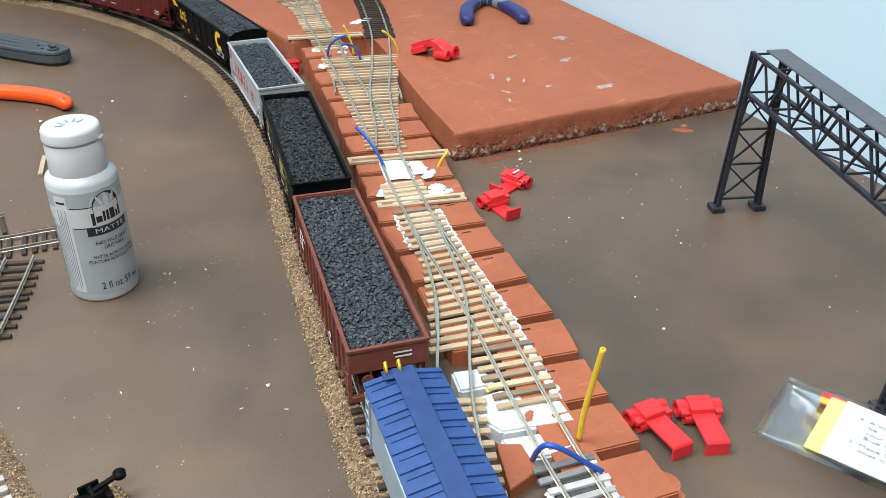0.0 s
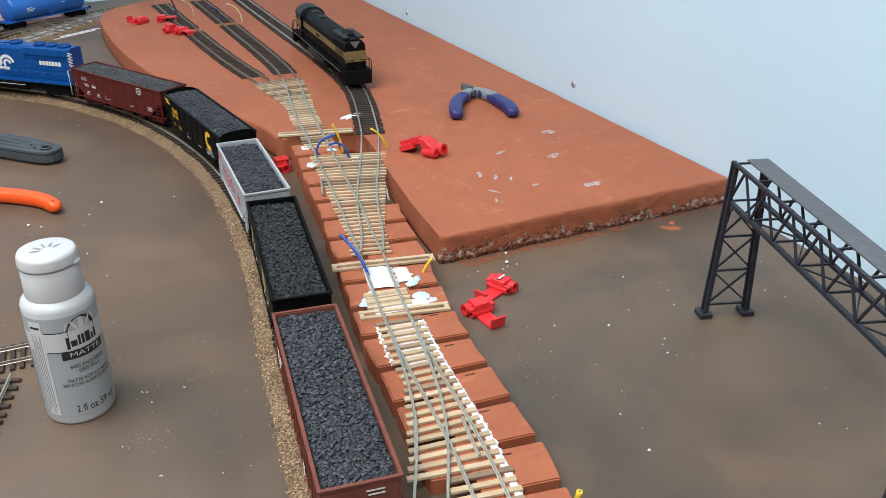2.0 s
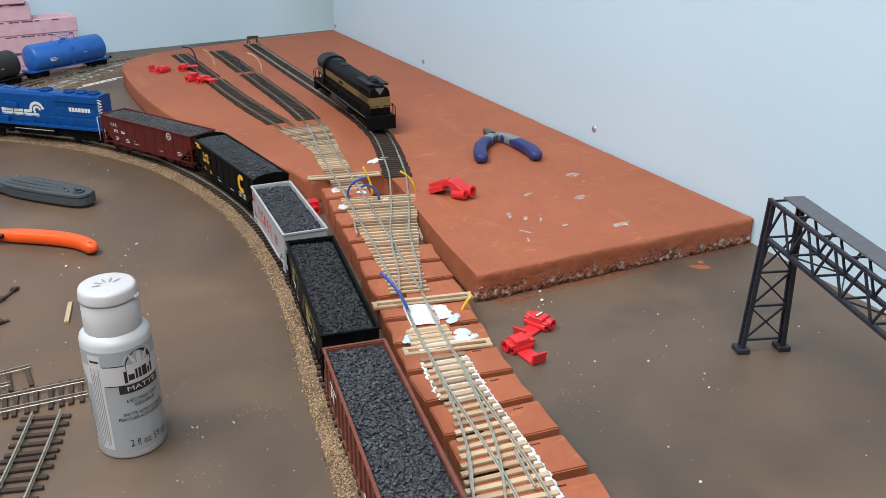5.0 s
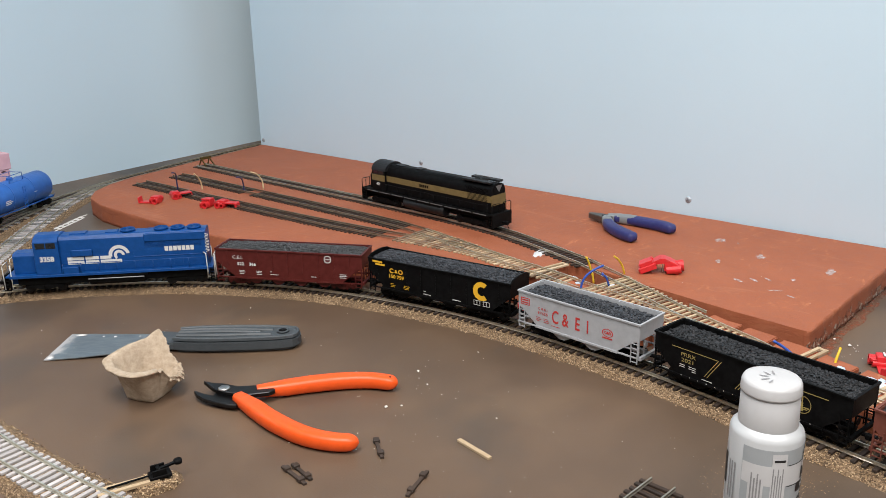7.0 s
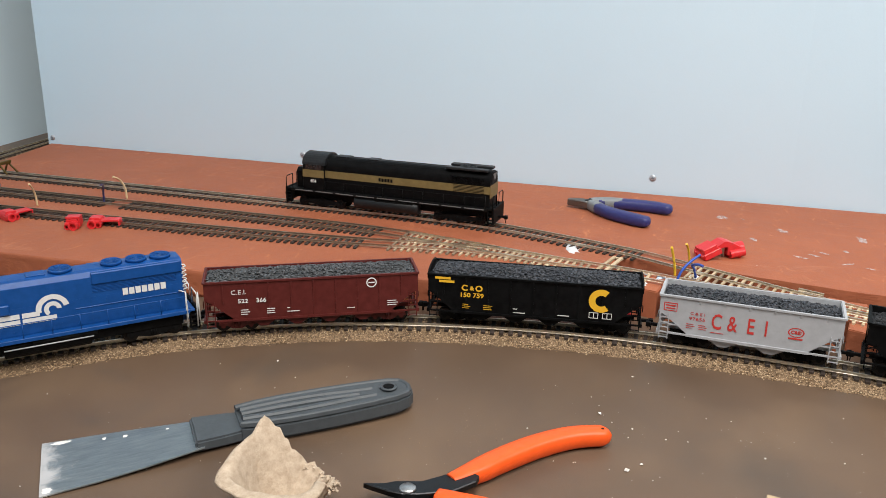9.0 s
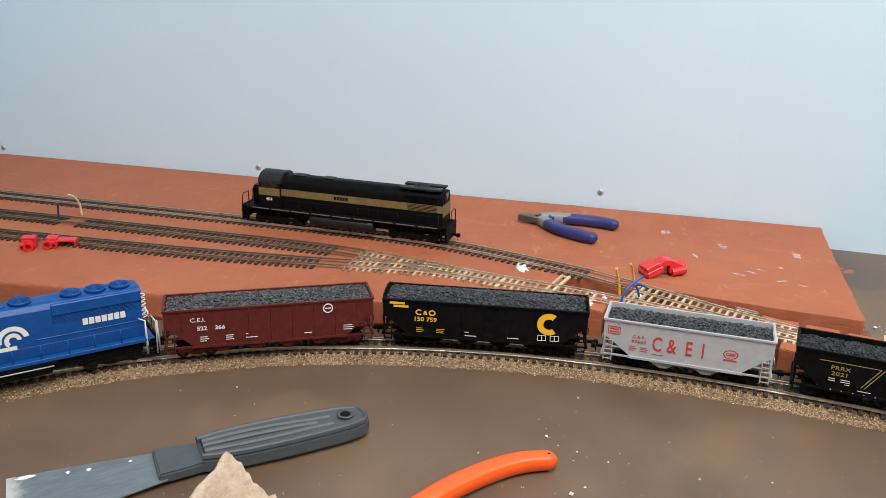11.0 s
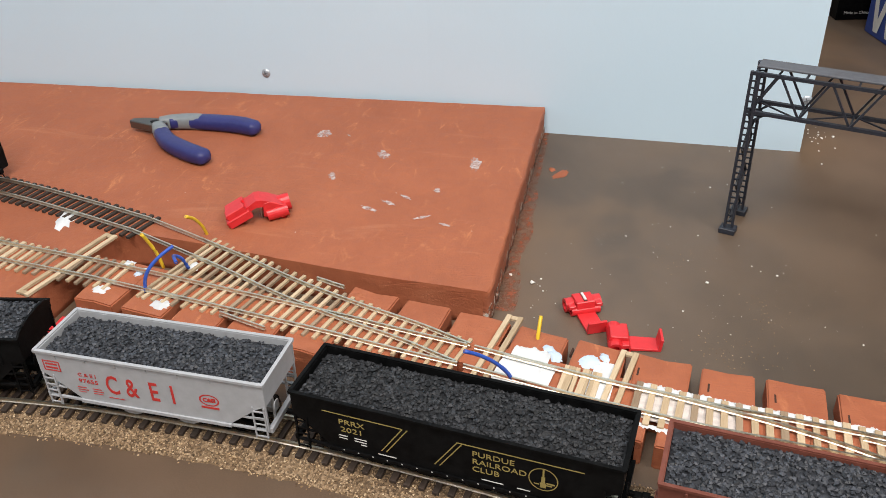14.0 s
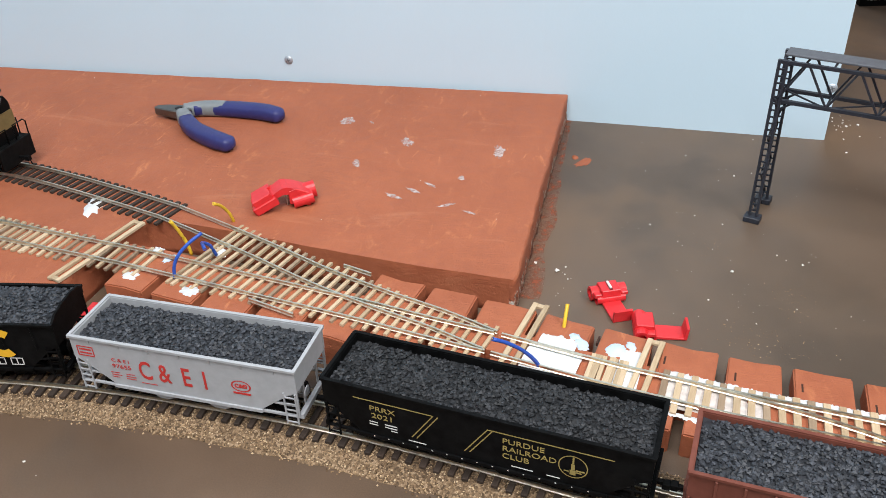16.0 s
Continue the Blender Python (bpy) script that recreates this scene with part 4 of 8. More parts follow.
def train():
    # red hopper
    t, w, e, h = hopper("dark red coal hopper with white lettering, heaped with grey coal", (0.1095, 1.1280), (0.1848, 0.9872), RED_OX, COAL_PALE, 1, 0.0345, 0.0415, 9, 4, 0.022, drop=0.0010, crown=0.0026)
    y = -w - 0.0007
    lettering("C.E.I.", 0.0048, on_side(-e + 0.025, 0.0335, y), L_WHITE, t, wide=1.15)
    lettering("522    366", 0.0044, on_side(-e + 0.0345, 0.0265, y), L_WHITE, t, wide=1.15, bold=0.0001)
    ring_logo(0.0031, 0.0040, 0, 360, on_side(e - 0.036, 0.0360, y), L_WHITE, t)
    bars([(-0.0024, 0, 0.0048)], on_side(e - 0.036, 0.0360, y), L_WHITE, t, 0.0009)
    bars([(-e + 0.026, 0.0195, 0.0055), (-e + 0.026, 0.0178, 0.0065), (-e + 0.026, 0.0161, 0.005), (-e + 0.045, 0.0195, 0.006), (-e + 0.045, 0.0178, 0.0055), (-e + 0.045, 0.0161, 0.006), (-e + 0.060, 0.0195, 0.002), (-e + 0.060, 0.0165, 0.009),
          (e - 0.024, 0.0205, 0.007), (e - 0.024, 0.0188, 0.008), (e - 0.024, 0.0171, 0.007), (e - 0.055, 0.0165, 0.006)], on_side(0, 0, y), L_WHITE, t)
    # black hopper with arched ends
    t, w, e, h = hopper("black coal hopper with yellow lettering and arched ends, heaped with coal", (0.1899, 0.9740), (0.2104, 0.8137), CAR_BLACK, COAL, 2, 0.0355, 0.0408, 9, 4, 0.020, True, 1000, drop=0.0006, crown=0.0036)
    y = -w - 0.0007
    for ch, x, size in (("C", 0.0285, 0.0064), ("&", 0.0340, 0.0044), ("O", 0.0395, 0.0064)):
        lettering(ch, size, on_side(-e + x, 0.0315, y), L_YELLOW, t, wide=1.1, bold=0.0002)
    lettering("150 759", 0.0050, on_side(-e + 0.034, 0.0258, y), L_YELLOW, t, wide=1.15, bold=0.0001)
    bars([(-0.0075, 0.0010, 0.012), (-0.0045, -0.0016, 0.012)], on_side(-e + 0.013, 0.0375, y), L_YELLOW, t, 0.0019, "logo")
    ring_logo(0.0043, 0.0092, 52, 308, on_side(e - 0.030, 0.0290, y), L_YELLOW, t)
    for x in (-0.049, -0.039):
        bm = bmesh.new()
        for q in ((-0.0035, 0.0035, 0.0019, 0.0024), (-0.0035, 0.0035, -0.0024, -0.0019), (-0.0035, -0.003, -0.0024, 0.0024), (0.003, 0.0035, -0.0024, 0.0024), (-0.0003, 0.0003, -0.0024, 0.0024)):
            box(bm, *q, -0.00005, 0.00005)
        part("stencil_frame", bm, L_WHITE, t).matrix_local = on_side(e + x + 0.014, 0.0172, y)
    bars([(-e + 0.027, 0.0183, 0.0045), (-e + 0.027, 0.0168, 0.006), (-e + 0.027, 0.0153, 0.005), (-e + 0.043, 0.0183, 0.007), (-e + 0.043, 0.0168, 0.006), (-e + 0.043, 0.0153, 0.0065)], on_side(0, 0, y), L_YELLOW, t, 0.0004)
    bars([(-e + 0.066, 0.0175, 0.003), (-e + 0.066, 0.0145, 0.009), (e - 0.062, 0.0150, 0.009)], on_side(0, 0, y), L_WHITE, t)
    # grey offset-side hopper
    t, w, e, h = hopper("light grey two-bay coal hopper with red lettering, filled with coal", (0.2055, 0.7975), (0.1975, 0.6742), CAR_GREY, COAL, 3, 0.0358, 0.0400, 0, 2, 0.022, False, 800, drop=0.0032, gussets=7)
    y = -w - 0.0011
    for ch, x in (("C", -0.0212), ("&", -0.0105), ("E", 0.0020), ("I", 0.0123)):
        lettering(ch, 0.0165, on_side(x, 0.0245, y + 0.0009), L_RED, t, wide=0.66, bold=0.00016)
    lettering("C & E I", 0.0030, on_side(-0.0347, 0.0288, y + 0.0009), L_RED, t, wide=1.2)
    lettering("97655", 0.0035, on_side(-0.0347, 0.0248, y + 0.0009), L_RED, t, wide=1.3)
    bm = bmesh.new()
    for q in ((-0.0048, 0.0048, 0.0026, 0.0032), (-0.0048, 0.0048, -0.0032, -0.0026), (-0.0048, -0.0042, -0.0026, 0.0026), (0.0042, 0.0048, -0.0026, 0.0026), (-0.0034, 0.0034, 0.0006, 0.0016), (-0.0034, 0.0034, -0.0016, -0.0006)):
        box(bm, *q, -0.00005, 0.00005)
    part("logo", bm, L_RED, t).matrix_local = on_side(-0.0540, 0.0318, y + 0.0009)
    ring_logo(0.0030, 0.0036, 0, 360, on_side(0.0320, 0.0255, y + 0.0009) @ Matrix.Diagonal((1.5, 1, 1, 1)), L_RED, t)
    lettering("C&EI", 0.0033, on_side(0.0320, 0.0255, y + 0.0009), L_RED, t, bold=0.0001)
    bars([(0.0272, 0.0208, 0.0095)], on_side(0, 0, y + 0.0009), L_RED, t, 0.0012)
    bars([(-0.0420, 0.0205, 0.0050), (-0.0420, 0.0190, 0.0060), (-0.0420, 0.0175, 0.0042), (-0.0335, 0.0205, 0.0050), (-0.0335, 0.0190, 0.0060), (-0.0335, 0.0175, 0.0055), (-0.0250, 0.0165, 0.009)], on_side(0, 0, y + 0.0009), L_RED, t, 0.0004)
    # black club hopper
    L_CLUB = 0.1545
    t, w, e, h = hopper("black coal hopper with gold striped lettering, filled with black coal", (0.1960, 0.6582), (0.1707, 0.5058), CAR_BLACK, COAL_BLACK, 4, 0.0366, 0.0400, 0, 4, 0.020, False, 1000, drop=0.0034)
    y = -w - PROUD
    lettering("PRRX", 0.0042, on_side(-e + 0.0305, 0.0290, y), L_GOLD, t, wide=1.3)
    lettering("2021", 0.0042, on_side(-e + 0.0305, 0.0245, y), L_GOLD, t, wide=1.4)
    for k, row in enumerate(("PURDUE", "RAILROAD", "CLUB")):
        lettering(row, 0.0043, on_side(0.0115, 0.0292 - 0.0045 * k, y), L_GOLD, t, "LEFT", 1.2)
    bm = bmesh.new()
    box(bm, -e + 0.016, -0.0215, -0.00025, 0.00025, -0.00004, 0.00004)
    for x in (-0.0325, -0.0065):
        for d in (0, 0.0024):
            prism(bm, [(x + d, -0.0165), (x + d + 0.0006, -0.0165), (x + d + 0.0116, 0), (x + d + 0.011, 0)], -0.00004, 0.00004)
    box(bm, 0.0045, e - 0.016, -0.00025, 0.00025, -0.00004, 0.00004)
    part("stripe", bm, L_GOLD, t).matrix_local = on_side(0, 0.0335, y)
    ring_logo(0.0061, 0.0066, 0, 360, on_side(e - 0.0335, 0.0240, y), L_GOLD, t)
    for k in range(15):
        x = -e + 0.026 + (L_CLUB - 0.052) * k / 14
        ring_logo(0.0, 0.0004, 0, 360, on_side(x, 0.0124, y - 0.0009), L_WHITE, t, "rivet")
    bm = bmesh.new()
    for x0, x1, z0, z1 in ((-0.0013, 0.0013, -0.0048, -0.0020), (-0.0008, 0.0008, -0.0018, 0.0016), (-0.0004, 0.0004, 0.0018, 0.0058), (0.0014, 0.0052, -0.0022, -0.0014), (0.0014, 0.0040, -0.0034, -0.0027), (-0.0040, -0.0017, -0.0034, -0.0029)):
        box(bm, x0, x1, z0, z1, -0.00004, 0.00004)
    part("emblem", bm, L_GOLD, t).matrix_local = on_side(e - 0.0335, 0.0240, y)
    bars([(-e + 0.0235, 0.0206, 0.0045), (-e + 0.0315, 0.0206, 0.0062), (-e + 0.0235, 0.0190, 0.0045), (-e + 0.0315, 0.0190, 0.0062), (-e + 0.0345, 0.0174, 0.0032), (-0.034, 0.0145, 0.009), (0.016, 0.0150, 0.010), (e - 0.045, 0.0150, 0.006)], on_side(0, 0, y), L_WHITE, t, 0.0005)
    # brown ribbed hopper
    t, w, e, h = hopper("brown ribbed coal hopper filled with grey coal", (0.1678, 0.4920), (0.1427, 0.3370), BROWN_OX, COAL, 5, 0.0380, 0.0390, 13, 4, 0.018, False, 1100, drop=0.0020)
    y = -w - 0.0014
    lettering("C", 0.0085, on_side(e - 0.042, 0.0175, y), L_WHITE, t, bold=0.0003)
    bars([(-e + 0.027, 0.0325, 0.007), (-e + 0.036, 0.0325, 0.008), (-e + 0.027, 0.0290, 0.0035), (-e + 0.033, 0.0290, 0.004), (-e + 0.027, 0.0265, 0.0035), (-e + 0.033, 0.0265, 0.004), (-e + 0.027, 0.0240, 0.0035), (-e + 0.033, 0.0240, 0.004)], on_side(0, 0, y), L_WHITE, t, 0.0013)
    bars([(-0.004, 0.0012, 0.009), (-0.003, -0.0012, 0.008)], Matrix.Translation((e + 0.0009, 0.006, h - 0.0055)) @ Matrix.Rotation(math.radians(90), 4, "Z") @ SIDE, L_WHITE, t, 0.0009)


train()


# ---- locomotives and other cars ----
BLUE_LOCO = paint("bright_blue_paint", (0.0012, 0.056, 0.232), 0.38, 0.12, 160, spec=0.3)
LOCO_BLACK = paint("loco_black_paint", (0.0028, 0.0028, 0.0031), 0.42, 0.2, 160, spec=0.07)
LOCO_GREY = paint("loco_dark_grey_paint", (0.010, 0.0105, 0.012), 0.45, 0.2, 160, spec=0.3)
GOLD_BAND = paint("old_gold_paint", (0.165, 0.116, 0.040), 0.5, 0.15, 200)
# painted light of the walkway edges, also the grey of the rear panel
LOCO_LIT_EDGE_PANEL = paint("pale_grey_lit_edge_and_panel", (0.13, 0.13, 0.13), 0.5, 0.2, 300)
UNDER = paint("underframe_black", (0.003, 0.003, 0.0031), 0.6, 0.3, 240, spec=0.08)
TANK_GREY = paint("dark_grey_tank_paint", (0.009, 0.0095, 0.0105), 0.45, 0.15, 160, spec=0.25)
GLASS_DARK = paint("smoked_window", (0.012, 0.014, 0.016), 0.12, 0.1, 200, bump=0)


def handrail(t, pts, posts, z0, material, r=0.00035, name="handrail"):
    bm = bmesh.new()
    tube(bm, pts, r, 5)
    for x, y, z1 in posts:
        rod(bm, (x, y, z0), (x, y, z1), r, 5)
    part(name, bm, material, t)


def diesel(label, a, b, z, body, roof, rail_mat, deck, top, hood_w, cab, hood, nose_top, cab_top, axles, truck_base, fans, doors, end_mat, grille_x, round_tank=False, ext=0.0):
    """Hood diesel: cab = (x0, x1), hood = (x0, x1), nose from the front platform to the cab."""
    L = math.hypot(b[0] - a[0], b[1] - a[1])
    t = thing("diesel_locomotive", on_rails(a, b, z), label, "locomotive")
    e, w = L / 2, 0.0172
    f = e + ext
    # frame with walkways and side sills
    bm = bmesh.new()
    box(bm, -f + 0.006, e - 0.006, -w, w, deck - 0.0016, deck)
    for s in (-1, 1):
        box(bm, -f + 0.010, e - 0.010, s * w - 0.0005, s * w + 0.0005, deck - 0.0028, deck)
    box(bm, -f + 0.008, e - 0.008, -0.007, 0.007, 0.0085, deck - 0.0016)
    part("frame", bevel(bm, 0.0002), body if body is not LOCO_BLACK else UNDER, t)
    ub = 0.0080 if round_tank else 0.0125
    part("underframe", bbox(-f + 0.016, e - 0.014, -ub, ub, 0.0082, deck - 0.0020, 0.0006), UNDER, t)
    for q in (-1, 1):
        h = f if q < 0 else e
        bm = bmesh.new()
        box(bm, q * (h - 0.004) - 0.0012, q * (h - 0.004) + 0.0012, -w, w, 0.0045, deck + 0.0006)
        part("pilot", bevel(bm, 0.0004), UNDER, t)
        for s in (-1, 1):
            bm = bmesh.new()
            for k in range(4):
                box(bm, q * (h - 0.0065) - 0.0028, q * (h - 0.0065) + 0.0028, s * (w - 0.0022) - 0.0020, s * (w - 0.0022) + 0.0020, 0.0045 + 0.0034 * k, 0.0051 + 0.0034 * k)
            for d in (-0.0028, 0.0028):
                box(bm, q * (h - 0.0065) + d - 0.0003, q * (h - 0.0065) + d + 0.0003, s * (w - 0.0022) - 0.0020, s * (w - 0.0022) + 0.0020, 0.0045, deck)
            part("step", bm, UNDER, t)
        coupler(t, q * (h - 0.004), q)
        truck(t, q * (h - (ext * 0.5 if q < 0 else 0.0) - 0.012 - truck_base / 2 - 0.008), UNDER, axles, truck_base)
        # end rails
        zt = deck + 0.0125
        bm = bmesh.new()
        for s in (-1, 1):
            tube(bm, [(q * (h - 0.0045), s * w, 0.006), (q * (h - 0.0042), s * w, zt - 0.002), (q * (h - 0.0045), s * (w - 0.002), zt), (q * (h - 0.0045), s * 0.004, zt), (q * (h - 0.0045), s * 0.004, deck)], 0.00055, 6)
            tube(bm, [(q * (h - 0.012), s * w, 0.007), (q * (h - 0.012), s * w, zt)], 0.00055, 6)
        part("end_railing", bm, end_mat, t)
    # long hood with chamfered roof edges
    hw = hood_w / 2
    sec = [(-hw, deck), (-hw, top - 0.0042), (-hw + 0.0026, top - 0.0006), (-hw + 0.006, top), (hw - 0.006, top), (hw - 0.0026, top - 0.0006), (hw, top - 0.0042), (hw, deck)]
    if round_tank:
        # rounded shoulders drawn in to a narrow flat roof
        arch = [(hw * math.cos(q) ** 0.8 if q < 1.5 else 0.0, top - 0.0110 + 0.0110 * math.sin(q)) for q in (math.pi / 2 * k / 7 for k in range(7))]
        sec = [(-hw, deck)] + [(-y, z) for y, z in arch] + [(y, z) for y, z in arch[::-1]] + [(hw, deck)]
    bm = bmesh.new()
    prism(bm, sec, hood[0], hood[1], "x")
    hd = part("long_hood", bevel(bm, 0.0002), body, t)
    for k in range(doors):
        x0 = hood[0] + 0.004 + (hood[1] - hood[0] - 0.008) * k / doors
        x1 = x0 + (hood[1] - hood[0] - 0.008) / doors - 0.0007
        for s in (-1, 1):
            part("hood_door", bbox(x0, x1, s * hw - 0.00015, s * hw + 0.00015, deck + 0.001, deck + (top - deck) * 0.52, 0), body, hd)
    for x, r in fans:
        bm = bmesh.new()
        m = Matrix.Translation((x, 0, top))
        lathe(bm, [(r, 0), (r, 0.0018), (r * 0.94, 0.0024), (r * 0.9, 0.0019), (r * 0.25, 0.0014), (0.0, 0.0018)], 24, m)
        for k in range(12):
            an = math.pi * k / 6
            beam(bm, (x + r * 0.2 * math.cos(an), r * 0.2 * math.sin(an), top + 0.0021), (x + r * 0.92 * math.cos(an), r * 0.92 * math.sin(an), top + 0.0021), 0.0003, 0.0003)
        part("fan", bm, roof, hd)
    # roof hatches
    for x0, x1 in ((hood[0] + 0.010, hood[0] + 0.026), (hood[0] + 0.046, hood[0] + 0.058)):
        part("roof_hatch", bbox(x0, x1, -0.005, 0.005, top - 0.0005, top + (0.0004 if round_tank else 0.0010), 0.0002), roof, hd)
    # radiator grilles near the rear
    for s in (-1, 1):
        bm = bmesh.new()
        for k in range(9):
            zz = deck + (top - deck) * 0.60 + k * (top - deck) * 0.026
            box(bm, grille_x[0], grille_x[1], s * hw - 0.0003, s * hw + 0.0003, zz, zz + 0.0003)
        part("radiator_grille", bm, body, hd)
    # low nose
    bm = bmesh.new()
    nz = nose_top
    prism(bm, [(-0.0098, deck), (-0.0098, nz - 0.003), (-0.007, nz), (0.007, nz), (0.0098, nz - 0.003), (0.0098, deck)], -f + 0.013, cab[0] + 0.0005, "x")
    part("short_hood", bevel(bm, 0.0004), body, t)
    # cab with peaked roof and windows
    cw = 0.0162
    bm = bmesh.new()
    prism(bm, [(-cw, deck), (-cw, cab_top - 0.0055), (-cw + 0.004, cab_top - 0.0018), (-0.006, cab_top), (0.006, cab_top), (cw - 0.004, cab_top - 0.0018), (cw, cab_top - 0.0055), (cw, deck)], cab[0], cab[1], "x")
    cb = part("cab", bevel(bm, 0.0004), body, t)
    zc = cab_top - 0.0125
    for s in (-1, 1):
        mid = (cab[0] + cab[1]) / 2
        for x0, x1 in ((cab[0] + 0.0025, mid - 0.0005), (mid + 0.0005, cab[1] - 0.0025)):
            part("window", bbox(x0, x1, s * cw - 0.00025, s * cw + 0.00025, zc, zc + 0.006, 0.0002), GLASS_DARK, cb)
    for y0, y1 in ((-0.0135, -0.0075), (0.0075, 0.0135)):
        part("window", bbox(cab[0] - 0.0003, cab[0] + 0.0003, y0, y1, zc + 0.001, zc + 0.007, 0.0002), GLASS_DARK, cb)
    part("number_board", bbox(cab[0] - 0.0006, cab[0] + 0.0004, -0.006, 0.006, cab_top - 0.0045, cab_top - 0.0020, 0.0002), GLASS_DARK, cb)
    # fuel tank
    bm = bmesh.new()
    if round_tank:
        for s in (-1, 1):
            tube(bm, [(-0.036, s * 0.0112, 0.0112), (-0.035, s * 0.0112, 0.0112), (0.035, s * 0.0112, 0.0112), (0.036, s * 0.0112, 0.0112)], [0.0062, 0.0070, 0.0070, 0.0062], 24)
        part("fuel_tank", bm, TANK_GREY, t, "dark grey round fuel tank")
    else:
        prism(bm, [(-0.0145, 0.0080), (-0.0155, deck - 0.005), (-0.013, deck - 0.0016), (0.013, deck - 0.0016), (0.0155, deck - 0.005), (0.0145, 0.0080), (0.011, 0.0048), (-0.011, 0.0048)], -0.030, 0.026, "x")
        part("fuel_tank", bevel(bm, 0.0006, 2), UNDER, t)
    bm = bmesh.new()
    rod(bm, (-0.012, -0.0150, deck - 0.0045), (0.030, -0.0150, deck - 0.0045), 0.0022, 10)
    part("air_tank", bm, UNDER, t)
    # walkway handrails
    for s in (-1, 1):
        zt = deck + 0.0108
        x0, x1 = cab[1] + 0.002, e - 0.012
        n = 8
        handrail(t, [(x0 + (x1 - x0) * k / n, s * w, zt) for k in range(n + 1)], [(x0 + (x1 - x0) * k / n, s * w, zt) for k in range(n + 1)], deck, rail_mat)
    return t, e, hw, w, cw


def freight_loco():
    t, _, hw, w, cw = diesel("bright blue diesel locomotive with white lettering on the ballasted loop", (-0.0409, 1.2800), (0.1123, 1.1378), RT, BLUE_LOCO, BLUE_LOCO, BLUE_LOCO, 0.0200, 0.0588, 0.0235,
                             (-0.0805, -0.0555), (-0.0560, 0.0930), 0.0420, 0.0602, 2, 0.0315, [(0.012, 0.0078), (0.046, 0.0074), (0.063, 0.0074), (0.080, 0.0074)], 14, L_WHITE, (0.030, 0.088), ext=0.013)
    y = -hw - 0.0004
    # herald: white arc and stacked bars
    ring_logo(0.0072, 0.0108, 10, 190, on_side(0.0035, 0.0361, y), L_WHITE, t)
    ring_logo(0.0026, 0.0056, 0, 230, on_side(0.0035, 0.0361, y), L_WHITE, t)
    for x0, x1, z0, z1 in ((-0.0400, -0.0235, 0.0292, 0.0326), (-0.0400, -0.0235, 0.0248, 0.0284), (-0.0220, -0.0085, 0.0292, 0.0326), (-0.0220, -0.0085, 0.0248, 0.0284), (-0.0070, 0.0040, 0.0292, 0.0326), (-0.0070, 0.0145, 0.0248, 0.0284)):
        bm = bmesh.new()
        box(bm, x0, x1, z0, z1, -0.00005, 0.00005)
        part("herald_bar", bm, L_WHITE, t).matrix_local = on_side(-0.0090, 0.0035, y)
    # flared radiator section and the ledge below it
    part("radiator_section", bbox(0.0300, 0.0925, -hw - 0.0010, hw + 0.0010, 0.0490, 0.0576, 0.0006), BLUE_LOCO, t)
    for sd in (-1, 1):
        part("hood_ledge", bbox(-0.0050, 0.0925, sd * hw - 0.0006, sd * hw + 0.0006, 0.0352, 0.0358, 0.0002) if sd > 0 else bbox(0.0180, 0.0925, -hw - 0.0006, -hw + 0.0006, 0.0330, 0.0336, 0.0002), BLUE_LOCO, t)
    # road name as plain blocks
    bm = bmesh.new()
    for k in range(7):
        x = 0.0500 + k * 0.0044
        box(bm, x, x + 0.0036, -0.0025, 0.0025, -0.00005, 0.00005)
    part("road_name_block", bm, L_WHITE, t).matrix_local = on_side(0, 0.0405, y)
    lettering("3358", 0.0072, on_side((-0.0805 - 0.0555) / 2, 0.0362, -cw - 0.0003), L_WHITE, t, bold=0.0003)
    # white zig-zag grab irons up the rear corner, with long white handholds below
    bm = bmesh.new()
    for k in range(6):
        z = 0.0350 + 0.0034 * k
        tube(bm, [(0.0922, -hw - 0.0008, z), (0.0952, -hw - 0.0006, z + 0.0008), (0.0952, -hw + 0.0030, z + 0.0008), (0.0922, -hw - 0.0008, z + 0.0026)], 0.0005, 5)
    part("grab_iron", bm, L_WHITE, t)
    bm = bmesh.new()
    tube(bm, [(0.0890, -hw - 0.0002, 0.0345), (0.0925, -w - 0.0004, 0.0345), (0.0930, -w - 0.0004, 0.0150), (0.0925, -w, 0.0130)], 0.0006, 6)
    tube(bm, [(0.1010, -w, 0.0330), (0.1016, -w, 0.0200), (0.1020, -w, 0.0090)], 0.0006, 6)
    part("handhold", bm, L_WHITE, t)
    bm = bmesh.new()
    rod(bm, (-0.0300, -0.0165, 0.0128), (0.0270, -0.0165, 0.0128), 0.0005, 6)
    part("brake_pipe", bm, CAR_GREY, t, "pale grey pipe under the walkway")
    # battery box and cab steps
    part("battery_box", bbox(-0.0550, -0.0380, -0.0168, -0.0120, 0.0195, 0.0265, 0.0004), BLUE_LOCO, t)
    part("air_filter_box", bbox(-0.0440, -0.0230, -0.0140, -0.0115, 0.0370, 0.0440, 0.0006), BLUE_LOCO, t)


